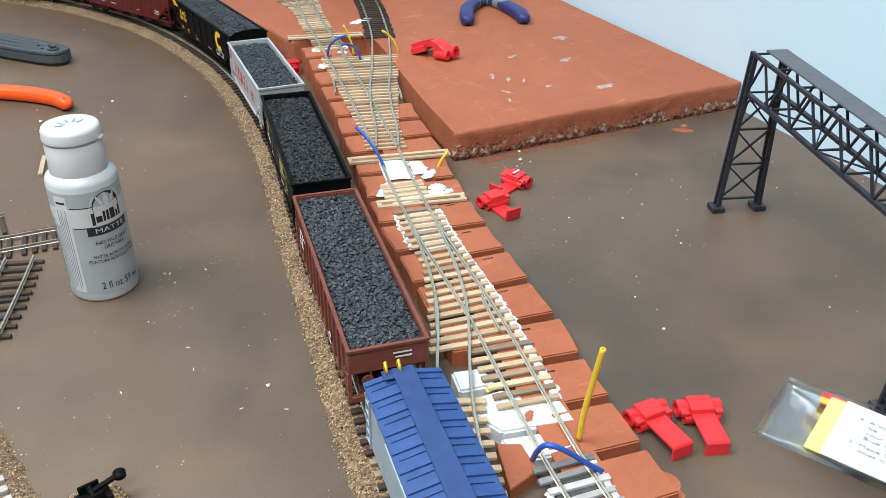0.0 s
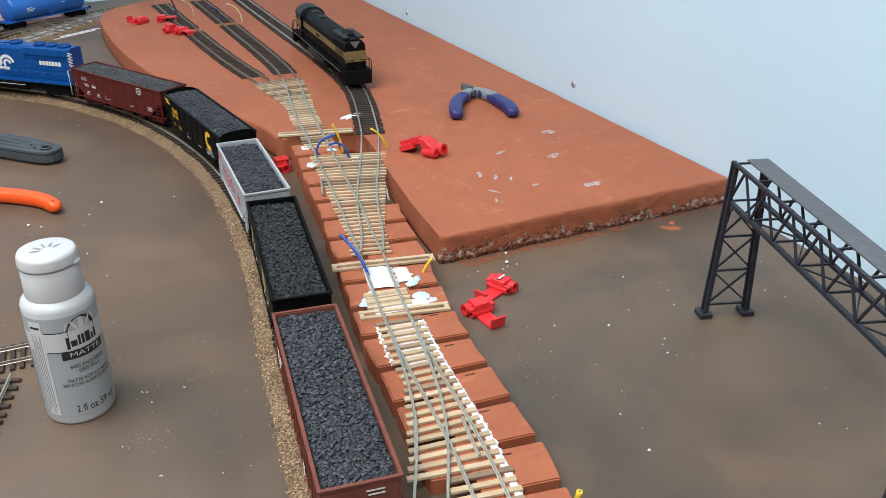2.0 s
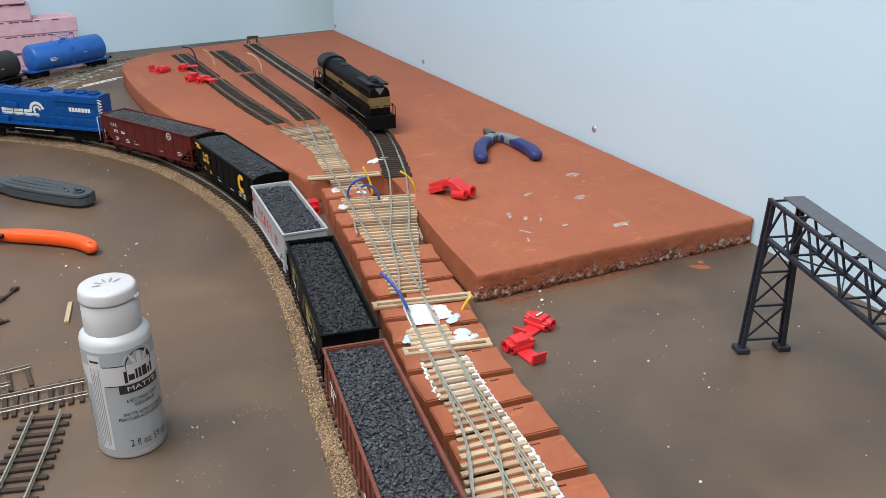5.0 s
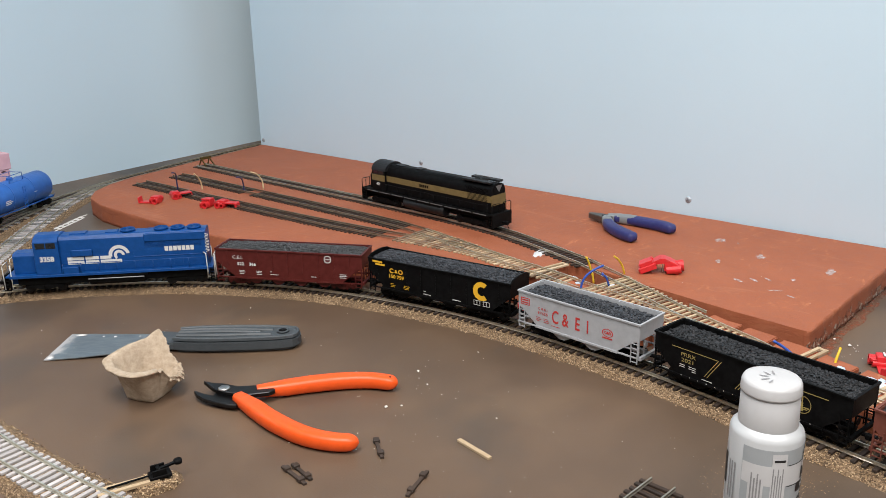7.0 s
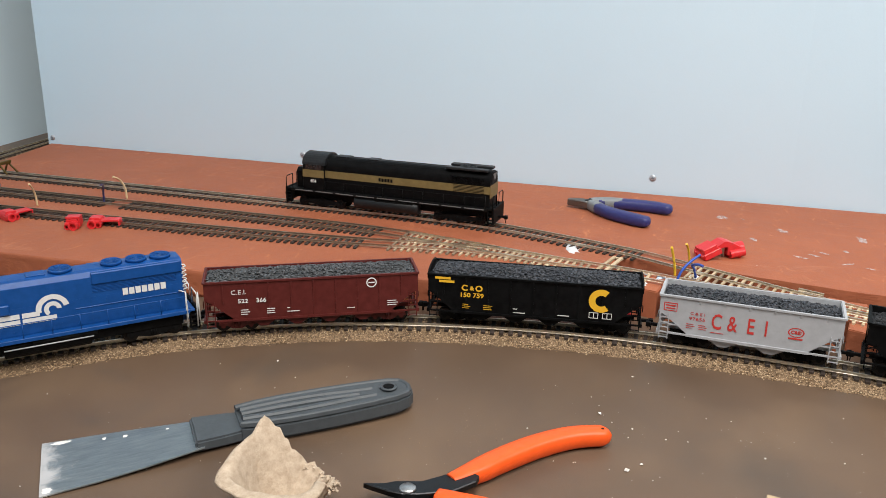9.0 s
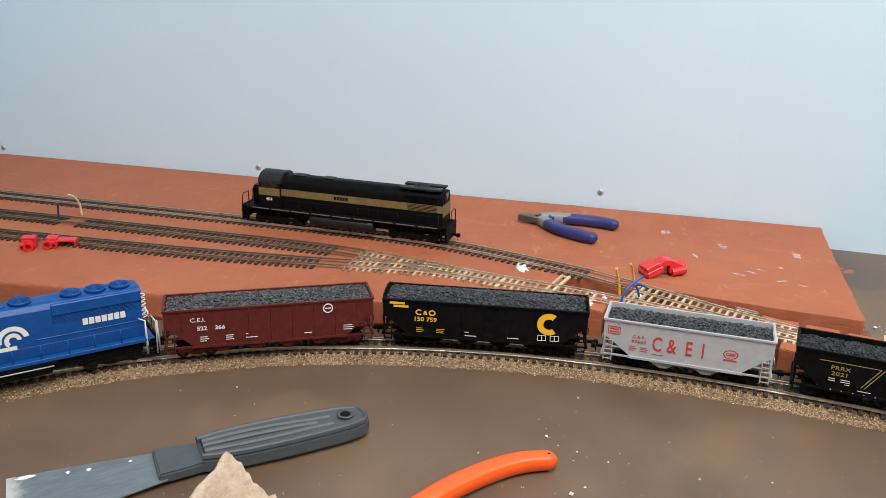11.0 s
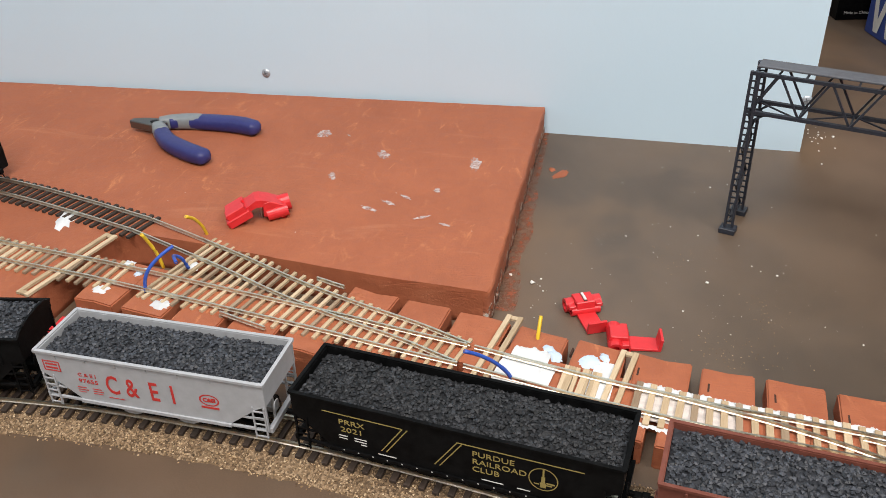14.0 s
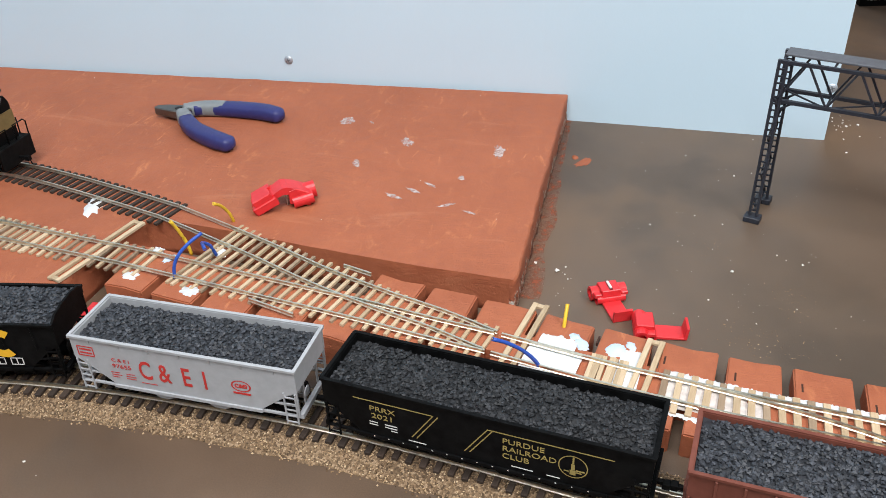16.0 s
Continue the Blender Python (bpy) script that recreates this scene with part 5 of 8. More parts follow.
def yard_loco():
    z = ZF - 0.0002 + TIE_H + RAIL_H
    t, _, hw, w, cw = diesel("black diesel locomotive with an old-gold band on the back yard track", (0.4036, 1.2034), (0.3897, 0.9650), z, LOCO_BLACK, LOCO_GREY, LOCO_BLACK, 0.0200, 0.0555, 0.0250,
                             (-0.0952, -0.0710), (-0.0715, 0.1105), 0.0410, 0.0545, 3, 0.0440, [(0.0836, 0.0085)], 16, LOCO_BLACK, (0.0696, 0.1040), True)
    # gold band along the hood and cab, with grille lines
    zb0, zb1 = 0.0335, 0.0410
    for s in (-1, 1):
        part("gold_band", bbox(-0.0708, 0.1107, s * hw - 0.0003, s * hw + 0.0003, zb0, zb1, 0), GOLD_BAND, t)
        part("gold_band", bbox(-0.0954, -0.0708, s * cw - 0.0003, s * cw + 0.0003, zb0, zb1 + 0.0005, 0), GOLD_BAND, t)
        # pale dashes paint the light caught along the walkway edge
        for k in range(9):
            x = -0.1040 + k * 0.0237
            part("walkway_stripe", bbox(x, x + 0.0205, s * w - 0.0008, s * w + 0.0008, 0.0185, 0.0194, 0), LOCO_LIT_EDGE_PANEL, t, "pale grey dash of painted light on the walkway edge")
        bm = bmesh.new()
        for k in range(5):
            box(bm, 0.0724, 0.1040, s * hw - 0.0005, s * hw + 0.0005, zb0 + 0.0008 + k * 0.0014, zb0 + 0.0013 + k * 0.0014)
        part("louvre", bm, LOCO_BLACK, t)
        # raised radiator roof wing
        part("radiator_wing", bbox(0.0631, 0.1077, s * 0.0085 - 0.004, s * 0.0085 + 0.004, 0.0550, 0.0575, 0.0006), LOCO_GREY, t)
    part("gold_band", bbox(0.1103, 0.1109, -hw, hw, zb0 - 0.004, zb1 + 0.001, 0), GOLD_BAND, t)
    part("radiator_opening", bbox(0.1100, 0.1112, -hw + 0.004, hw - 0.004, zb1 + 0.002, 0.0535, 0), BLACK, t)
    # rounded cab roof, and the pale triangular number panel on the rear
    bm = bmesh.new()
    prism(bm, [(-0.0060, 0.0530), (0.0060, 0.0530), (0.0, 0.0450)], 0.1104, 0.1114, "x")
    part("number_panel", bm, LOCO_LIT_EDGE_PANEL, t, "pale grey triangular end panel")
    bm = bmesh.new()
    prism(bm, [(0.0166 * math.cos(math.pi * k / 14), 0.0470 + 0.0112 * math.sin(math.pi * k / 14)) for k in range(15)], -0.0958, -0.0692, "x")
    part("cab_roof", bm, LOCO_GREY, t)
    bm = bmesh.new()
    for k in range(5):
        x = -0.0093 + k * 0.0033
        box(bm, x, x + 0.0024, -0.0017, 0.0017, -0.00005, 0.00005)
    part("road_name_block", bm, LOCO_BLACK, t).matrix_local = on_side(0.0, (zb0 + zb1) / 2, -hw - 0.0005)
    lettering("404", 0.0048, on_side(-0.0831, 0.0295, -cw - 0.0004), L_WHITE, t, bold=0.0001)


freight_loco()
yard_loco()

BOX_BLUE = paint("blue_roof_paint", (0.021, 0.060, 0.205), 0.55, 0.15, 150)
BOX_BLUE_D = paint("dark_blue_walkway", (0.016, 0.044, 0.155), 0.6, 0.15, 150)
BOX_SIDE = paint("grey_blue_side", (0.30, 0.36, 0.42), 0.55, 0.12, 150)
YELLOW_WIRE = paint("yellow_wire", (0.72, 0.47, 0.03), 0.4, 0.08, 200, bump=0)


def boxcar():
    a, b = (0.1385, 0.3115), (0.1175, 0.1615)
    L = math.hypot(b[0] - a[0], b[1] - a[1])
    t = thing("boxcar", on_rails(a, b), "blue-roofed boxcar with grey-blue sides and yellow grab wires", "boxcar", "coal train")
    e, w, h = L / 2, 0.0168, 0.0405
    part("body", bbox(-e, e, -w, w, 0.0110, h, 0.0003), BOX_SIDE, t)
    for s in (-1, 1):
        dr = part("door", bbox(-0.016, 0.016, s * w - 0.0009, s * w + 0.0009, 0.0120, h - 0.002, 0.0003), BOX_SIDE, t)
        for k in range(4):
            part("rib", bbox(-0.015, 0.015, s * w - 0.0013, s * w + 0.0013, 0.0155 + k * 0.006, 0.0163 + k * 0.006, 0.0002), BOX_SIDE, dr)
        part("door_rail", bbox(-0.040, 0.020, s * w - 0.0014, s * w + 0.0014, h - 0.0018, h - 0.0006, 0.0002), BOX_SIDE, t)
        ladder(t, -e + 0.005, s * (w + 0.0005), 0.011, h - 0.002, BOX_SIDE)
        truck(t, s * (e - 0.024), BLACK)
        coupler(t, s * e, s)
    bm = bmesh.new()
    prism(bm, [(-w - 0.0009, h), (-w - 0.0009, h + 0.0008), (0, h + 0.0044), (w + 0.0009, h + 0.0008), (w + 0.0009, h)], -e - 0.001, e + 0.001, "x")
    rf = part("roof", bm, BOX_BLUE, t, "blue panelled roof")
    n = 15
    for k in range(n):
        x = -e + 0.002 + (L - 0.004) * k / (n - 1)
        for s in (-1, 1):
            bm = bmesh.new()
            beam(bm, (x, s * (w + 0.0006), h + 0.0012), (x, s * 0.003, h + 0.0044), 0.0016, 0.0009)
            part("roof_rib", bm, BOX_BLUE, rf)
            if k < n - 1:
                xm = x + (L - 0.004) / (n - 1) * 0.42
                bm = bmesh.new()
                beam(bm, (xm, s * (w - 0.001), h + 0.00135), (xm, s * 0.005, h + 0.0039), 0.0004, 0.0004)
                part("roof_seam", bm, BOX_BLUE_D, rf)
    part("running_board", bbox(-e - 0.001, e + 0.001, -0.0050, 0.0050, h + 0.0050, h + 0.0058, 0.0002), BOX_BLUE_D, t, "dark blue running board")
    part("end_platform", bbox(-e - 0.0008, -e + 0.005, -0.0095, 0.0035, h + 0.0046, h + 0.0055, 0.0002), BOX_BLUE_D, t)
    bm = bmesh.new()
    for y in (-0.0075, -0.0015):
        tube(bm, [(-e - 0.0012, y, h + 0.0040), (-e - 0.0022, y, h + 0.0085), (-e - 0.0010, y, h + 0.0098), (-e + 0.0010, y, h + 0.0080), (-e + 0.0016, y, h + 0.0054)], 0.0007, 6)
    part("grab_wire", bm, YELLOW_WIRE, t, "yellow grab wires")
    bm = bmesh.new()
    at = t.matrix_world.inverted() @ Vector((0.1141, 0.2303, 0.0))
    rod(bm, (at.x, at.y, h + 0.0030), (at.x, at.y, h + 0.0100), 0.0009, 8)
    lathe(bm, [(0.0016, 0.0), (0.0018, 0.0008), (0.0014, 0.0018), (0.0, 0.0020)], 12, Matrix.Translation((at.x, at.y, h + 0.0095)))
    part("brake_staff", bm, BLACK, t, "black brake staff")
    for z in (0.016, 0.021, 0.026):
        bm = bmesh.new()
        tube(bm, [(-e - 0.0002, -w + 0.001, z), (-e - 0.0015, -w + 0.001, z), (-e - 0.0015, -w + 0.008, z), (-e - 0.0002, -w + 0.008, z)], 0.0004, 5)
        part("grab_iron", bm, YELLOW_WIRE, t)


boxcar()

TANK_BLUE = paint("tank_blue_paint", (0.020, 0.125, 0.46), 0.35, 0.1, 120)
TANK_BLACK = paint("tank_black_paint", (0.016, 0.017, 0.018), 0.4, 0.15, 120)


def tank_car(a, b, material, label, badge=None):
    L = math.hypot(b[0] - a[0], b[1] - a[1])
    t = thing("tank_car", on_rails(a, b, 0.0036 + TIE_H + RAIL_H), label, "tank car", "parked tank cars")
    e, r, zc = L / 2, 0.0210, 0.0305
    m = Matrix.Translation((0, 0, zc)) @ Matrix.Rotation(math.radians(90), 4, "Y")
    ln = e - 0.006
    bm = bmesh.new()
    prof = [(0.0, -ln)] + [(r * math.sin(q), -ln + 0.007 * (1 - math.cos(q))) for q in (0.3, 0.6, 0.9, 1.2, 1.57)]
    prof += [(rr, -zz) for rr, zz in reversed(prof)]
    lathe(bm, prof, 32, m)
    tk = part("tank", bm, material, t)
    for x in (-0.3 * e, 0.3 * e):
        bm = bmesh.new()
        lathe(bm, [(r + 0.0003, -0.0006), (r + 0.0003, 0.0006)], 32, Matrix.Translation((x, 0, 0)) @ m)
        part("tank_band", bm, material, tk)
    bm = bmesh.new()
    lathe(bm, [(0.0042, 0), (0.0042, 0.0035), (0.0036, 0.0042), (0, 0.0042)], 18, Matrix.Translation((0, 0, zc + r - 0.001)))
    part("dome", bm, material, t)
    bm = bmesh.new()
    box(bm, -0.014, 0.014, -0.010, 0.010, zc + r - 0.0030, zc + r - 0.0022)
    part("platform", bm, material, t)
    bm = bmesh.new()
    for s in (-1, 1):
        tube(bm, [(s * 0.014, -0.010, zc + r + 0.008), (s * 0.014, 0.010, zc + r + 0.008)], 0.0005, 5)
        tube(bm, [(-0.014, s * 0.010, zc + r - 0.002), (-0.014, s * 0.010, zc + r + 0.008), (0.014, s * 0.010, zc + r + 0.008), (0.014, s * 0.010, zc + r - 0.002)], 0.0005, 5)
    part("platform_railing", bm, material, t)
    for s in (-1, 1):
        ladder(t, 0.0, s * 0.0207, 0.012, zc + 0.012, material, 0.005, 6)
        part("end_sill", bbox(min(s * e, s * (e - 0.022)), max(s * e, s * (e - 0.022)), -0.012, 0.012, 0.0095, 0.0125, 0.0004), material, t)
        part("saddle", bbox(s * (e - 0.022) - 0.003, s * (e - 0.022) + 0.003, -0.011, 0.011, 0.0110, 0.0160, 0.0004), material, t)
        bm = bmesh.new()
        tube(bm, [(s * e, -0.013, 0.012), (s * e, -0.013, 0.020), (s * e, 0.013, 0.020), (s * e, 0.013, 0.012)], 0.0004, 5)
        part("end_railing", bm, material, t)
        part("side_sill", bbox(-e + 0.020, e - 0.020, s * 0.0135 - 0.0012, s * 0.0135 + 0.0012, 0.0105, 0.0122, 0.0002), material, t)
        truck(t, s * (e - 0.020), BLACK)
        coupler(t, s * e, s)
    bars([(-0.042, 0.030, 0.010), (-0.042, 0.0278, 0.014), (-0.042, 0.0256, 0.011), (0.020, 0.030, 0.006)], on_side(0, 0, -r - 0.0003), L_WHITE, t, 0.0011)
    if badge:
        ring_logo(0.0, 0.006, 0, 360, on_side(-0.018, zc, -r - 0.0004), badge, t)
    return t


tank_car((0.0310, 1.5660), (0.1600, 1.6420), TANK_BLUE, "bright blue tank car parked on the back track")
tank_car((-0.0830, 1.4640), (0.0205, 1.5535), TANK_BLACK, "black tank car with a green badge on the back track", paint("green_badge", (0.02, 0.22, 0.08), 0.5, 0.1))


# ---- loose things on the table ----
BOTTLE = paint("frosted_bottle_plastic", (0.48, 0.495, 0.51), 0.32, 0.03, 60, bump=0)
CAP = paint("white_cap_plastic", (0.48, 0.48, 0.49), 0.35, 0.03, 60, bump=0)
LABEL_GREY = paint("pale_grey_label", (0.34, 0.365, 0.385), 0.35, 0.04, 60, bump=0)
LABEL_WHITE = paint("white_label", (0.54, 0.54, 0.55), 0.35, 0.03, 60, bump=0)
GREY_PRINT = paint("grey_print", (0.25, 0.25, 0.26), 0.5, 0.1, bump=0)
INK = paint("black_ink", (0.015, 0.015, 0.016), 0.5, 0.1, 300, bump=0)


def wrap(me, r, z, ang, parent, material, name):
    """Bend a flat mesh round an upright cylinder."""
    for v in me.vertices:
        x, y, d = v.co
        q = ang + x / r
        v.co = ((r + d) * math.cos(q), (r + d) * math.sin(q), z + y)
    me.materials.append(material)
    ob = new(name, me)
    ob.parent = parent
    return ob


def flat(polys, step=0.0012):
    """Flat mesh of boxes (x0, x1, y0, y1) cut into strips so that it can bend."""
    me = bpy.data.meshes.new("flat")
    bm = bmesh.new()
    for x0, x1, y0, y1 in polys:
        n = max(1, int((x1 - x0) / step))
        for k in range(n):
            a, b = x0 + (x1 - x0) * k / n, x0 + (x1 - x0) * (k + 1) / n
            bm.faces.new([bm.verts.new((x, y, 0)) for x, y in ((a, y0), (b, y0), (b, y1), (a, y1))])
    bm.to_mesh(me)
    bm.free()
    return me


def disc_flat(shapes):
    me = bpy.data.meshes.new("flat")
    bm = bmesh.new()
    for pts in shapes:
        bm.faces.new([bm.verts.new((x, y, 0)) for x, y in pts])
    bm.to_mesh(me)
    bm.free()
    return me


def ellipse(cx, cy, rx, ry, tilt=0.0, n=14):
    c, s = math.cos(tilt), math.sin(tilt)
    return [(cx + rx * math.cos(a) * c - ry * math.sin(a) * s, cy + rx * math.cos(a) * s + ry * math.sin(a) * c) for a in (2 * math.pi * k / n for k in range(n))]


def paint_bottle():
    t = thing("paint_bottle", pose(0.0357, 0.5232, 0), "small white-capped bottle of grey craft paint", "paint bottle")
    r = 0.0194
    bm = bmesh.new()
    lathe(bm, [(0.0, 0.0), (r - 0.0016, 0.0), (r - 0.0005, 0.0005), (r, 0.0018), (r, 0.0742), (r - 0.0006, 0.0762), (r - 0.0022, 0.0780), (0.0160, 0.0788), (0.0157, 0.0792), (0.0, 0.0792)], 48)
    part("body", bm, BOTTLE, t)
    bm = bmesh.new()
    lathe(bm, [(0.0, 0.0790), (0.0156, 0.0790), (0.0157, 0.0796), (0.0153, 0.0966), (0.0150, 0.0970), (0.0150, 0.0974), (0.0159, 0.0978), (0.0159, 0.0988), (0.0155, 0.1030), (0.0148, 0.1046), (0.0135, 0.1050), (0.0, 0.1048)], 48)
    cap = part("cap", bm, CAP, t, "white flip cap")
    bm = bmesh.new()
    box(bm, -0.003, 0.003, 0.0150, 0.0170, 0.0972, 0.0990)
    part("thumb_tab", bevel(bm, 0.0006, 2), CAP, cap).matrix_local = Matrix.Rotation(math.radians(-120), 4, "Z")
    # fan emblem on the cap as plain ink petals
    part_me = disc_flat([ellipse(0.0062 * math.cos(q), -0.002 + 0.0062 * math.sin(q), 0.0026, 0.0006, q) for q in (0.35, 0.95, 1.57, 2.19, 2.79)])
    part_me.materials.append(GREY_PRINT)
    ob = new("cap_print", part_me)
    ob.parent = cap
    ob.matrix_local = Matrix.Translation((0, 0, 0.1052)) @ Matrix.Rotation(math.radians(15), 4, "Z")
    ang = math.radians(-63)
    lr = r + 0.00012
    wrap(flat([(-0.045, 0.045, -0.0255, 0.0405)]), lr, 0.031, ang, t, LABEL_GREY, "label")
    wrap(flat([(-0.045, 0.019, -0.0060, 0.0060)]), lr + 0.00012, 0.0562, ang, t, LABEL_WHITE, "label_band")
    wrap(flat([(-0.0205, -0.008, 0.0060, 0.0066), (-0.0205, -0.010, -0.0066, -0.0060)]), lr + 0.00016, 0.0562, ang, t, INK, "label_rule")
    arch = [(-0.0095, -0.005)] + [(0.0095 * math.cos(a), 0.010 + 0.0095 * math.sin(a)) for a in (math.pi - math.pi * k / 16 for k in range(17))] + [(0.0095, -0.005)]
    wrap(disc_flat([arch]), lr + 0.00020, 0.0525, ang, t, LABEL_WHITE, "label_arch")
    fan = [(0.0084 * math.cos(a), 0.0092 + 0.0084 * math.sin(a)) for a in (-0.35 + (math.pi + 0.7) * k / 20 for k in range(21))]
    wrap(disc_flat([fan]), lr + 0.00024, 0.0525, ang, t, INK, "emblem")
    wrap(disc_flat([ellipse(0.0, 0.0120, 0.0016, 0.0046), ellipse(-0.0040, 0.0128, 0.0009, 0.0034, 0.5), ellipse(0.0040, 0.0128, 0.0009, 0.0034, -0.5), ellipse(-0.0060, 0.0090, 0.0007, 0.0022, 1.1), ellipse(0.0060, 0.0090, 0.0007, 0.0022, -1.1)]), lr + 0.00028, 0.0525, ang, t, LABEL_WHITE, "emblem_petal")
    wrap(flat([(-0.0098, -0.0080, -0.0040, 0.0036), (-0.0074, -0.0040, -0.0028, 0.0010), (-0.0034, -0.0020, -0.0028, 0.0034), (-0.0014, 0.0002, -0.0028, 0.0034), (0.0008, 0.0040, -0.0028, 0.0036), (0.0046, 0.0060, -0.0028, 0.0012), (0.0066, 0.0082, -0.0028, 0.0034)]), lr + 0.00032, 0.0552, ang, t, INK, "brand_block")
    wrap(flat([(-0.0135, 0.0120, -0.0027, 0.0027)]), lr + 0.00022, 0.0472, ang, t, INK, "finish_bar")
    wrap(text_mesh("MATTE", 0.0040, 0.00002, "CENTER", 1.5), lr + 0.00030, 0.0472, ang, t, LABEL_WHITE, "lettering")
    for z, size, words in ((0.0395, 0.0034, "6402 PALE GRAY"), (0.0362, 0.0034, "GRIS PALE"), (0.0305, 0.0030, "MATTE ACRYLIC PAINT"), (0.0275, 0.0030, "PEINTURE ACRYLIQUE MATE")):
        wrap(text_mesh(words, size, 0.00002, "CENTER", 0.85), lr + 0.00020, z, ang, t, INK, "lettering")
    wrap(text_mesh("2 fl oz 59 ml", 0.0068, 0.00002, "CENTER", 0.72), lr + 0.00020, 0.0108, ang, t, INK, "lettering")
    wrap(flat([(-0.0295, -0.0215, -0.0240, 0.0385)]), lr + 0.00018, 0.031, ang, t, LABEL_WHITE, "side_panel")
    wrap(flat([(-0.0290 + 0.0013 * k, -0.0284 + 0.0013 * k, -0.0225 + 0.002 * (k % 3), 0.0300 - 0.004 * (k % 2)) for k in range(5)]), lr + 0.00024, 0.031, ang, t, GREY_PRINT, "fine_print")
    wrap(flat([(-0.0285, -0.0225, -0.0007, 0.0007)]), lr + 0.00024, 0.0655, ang, t, INK, "small_print")
    # back panel with a dark block and rows of fine print
    wrap(flat([(-0.041, -0.0330, -0.0235, 0.0300)]), lr + 0.00014, 0.031, ang, t, LABEL_WHITE, "back_panel")
    wrap(flat([(0.046, 0.064, -0.0255, 0.0330)]), lr, 0.031, ang, t, LABEL_WHITE, "back_panel")
    wrap(flat([(-0.064, -0.058, 0.010, 0.0290)]), lr + 0.00020, 0.031, ang, t, INK, "warning_block")
    wrap(flat([(-0.0400 + 0.0016 * k, -0.0392 + 0.0016 * k, -0.022, 0.026 - 0.003 * (k % 2)) for k in range(4)] + [(-0.0550 + 0.0022 * k, -0.0541 + 0.0022 * k, 0.004, 0.027) for k in range(3)]), lr + 0.00026, 0.031, ang, t, GREY_PRINT, "fine_print")


paint_bottle()

ORANGE = paint("orange_grip_rubber", (0.82, 0.092, 0.009), 0.42, 0.06, 160, bump=0.00006)
TOOL_BLACK = m_metal("blackened_tool_steel", (0.055, 0.055, 0.058), 0.38)
GREY_GRIP = paint("dark_grey_plastic", (0.050, 0.059, 0.067), 0.5, 0.1, 160)


def grip(pts, widths, heights, z, seg=14):
    """Rounded handle swept along the plan: oval sections on the table."""
    pts = [Vector((x, y, z)) for x, y in pts]
    fine = spline(pts, 0.0012)
    ns = normals2d(fine)
    bm = bmesh.new()
    rings = []
    n = len(fine)
    def at(seq, u):
        k = u * (len(seq) - 1)
        i = min(int(k), len(seq) - 2)
        return seq[i] + (seq[i + 1] - seq[i]) * (k - i)
    for i, (p, nn) in enumerate(zip(fine, ns)):
        u = i / (n - 1)
        end = min(1.0, math.sqrt(max(0.0, 1 - ((u - 0.93) / 0.07) ** 2))) if u > 0.93 else 1.0
        end = max(end, 0.12)
        w, h = at(widths, u) / 2 * end, at(heights, u) / 2 * end
        ring = []
        for j in range(seg):
            a = 2 * math.pi * j / seg
            ca, sa = math.cos(a), math.sin(a)
            x = w * math.copysign(abs(ca) ** 0.6, ca)
            zz = h * math.copysign(abs(sa) ** 0.6, sa)
            ring.append(bm.verts.new(p + nn * x + Vector((0, 0, zz))))
        rings.append(ring)
    for a, b in zip(rings, rings[1:]):
        for j in range(seg):
            f = bm.faces.new((a[j], b[j], b[(j + 1) % seg], a[(j + 1) % seg]))
            f.smooth = True
    bm.faces.new(rings[0])
    bm.faces.new(rings[-1][::-1])
    bmesh.ops.recalc_face_normals(bm, faces=bm.faces)
    return bm


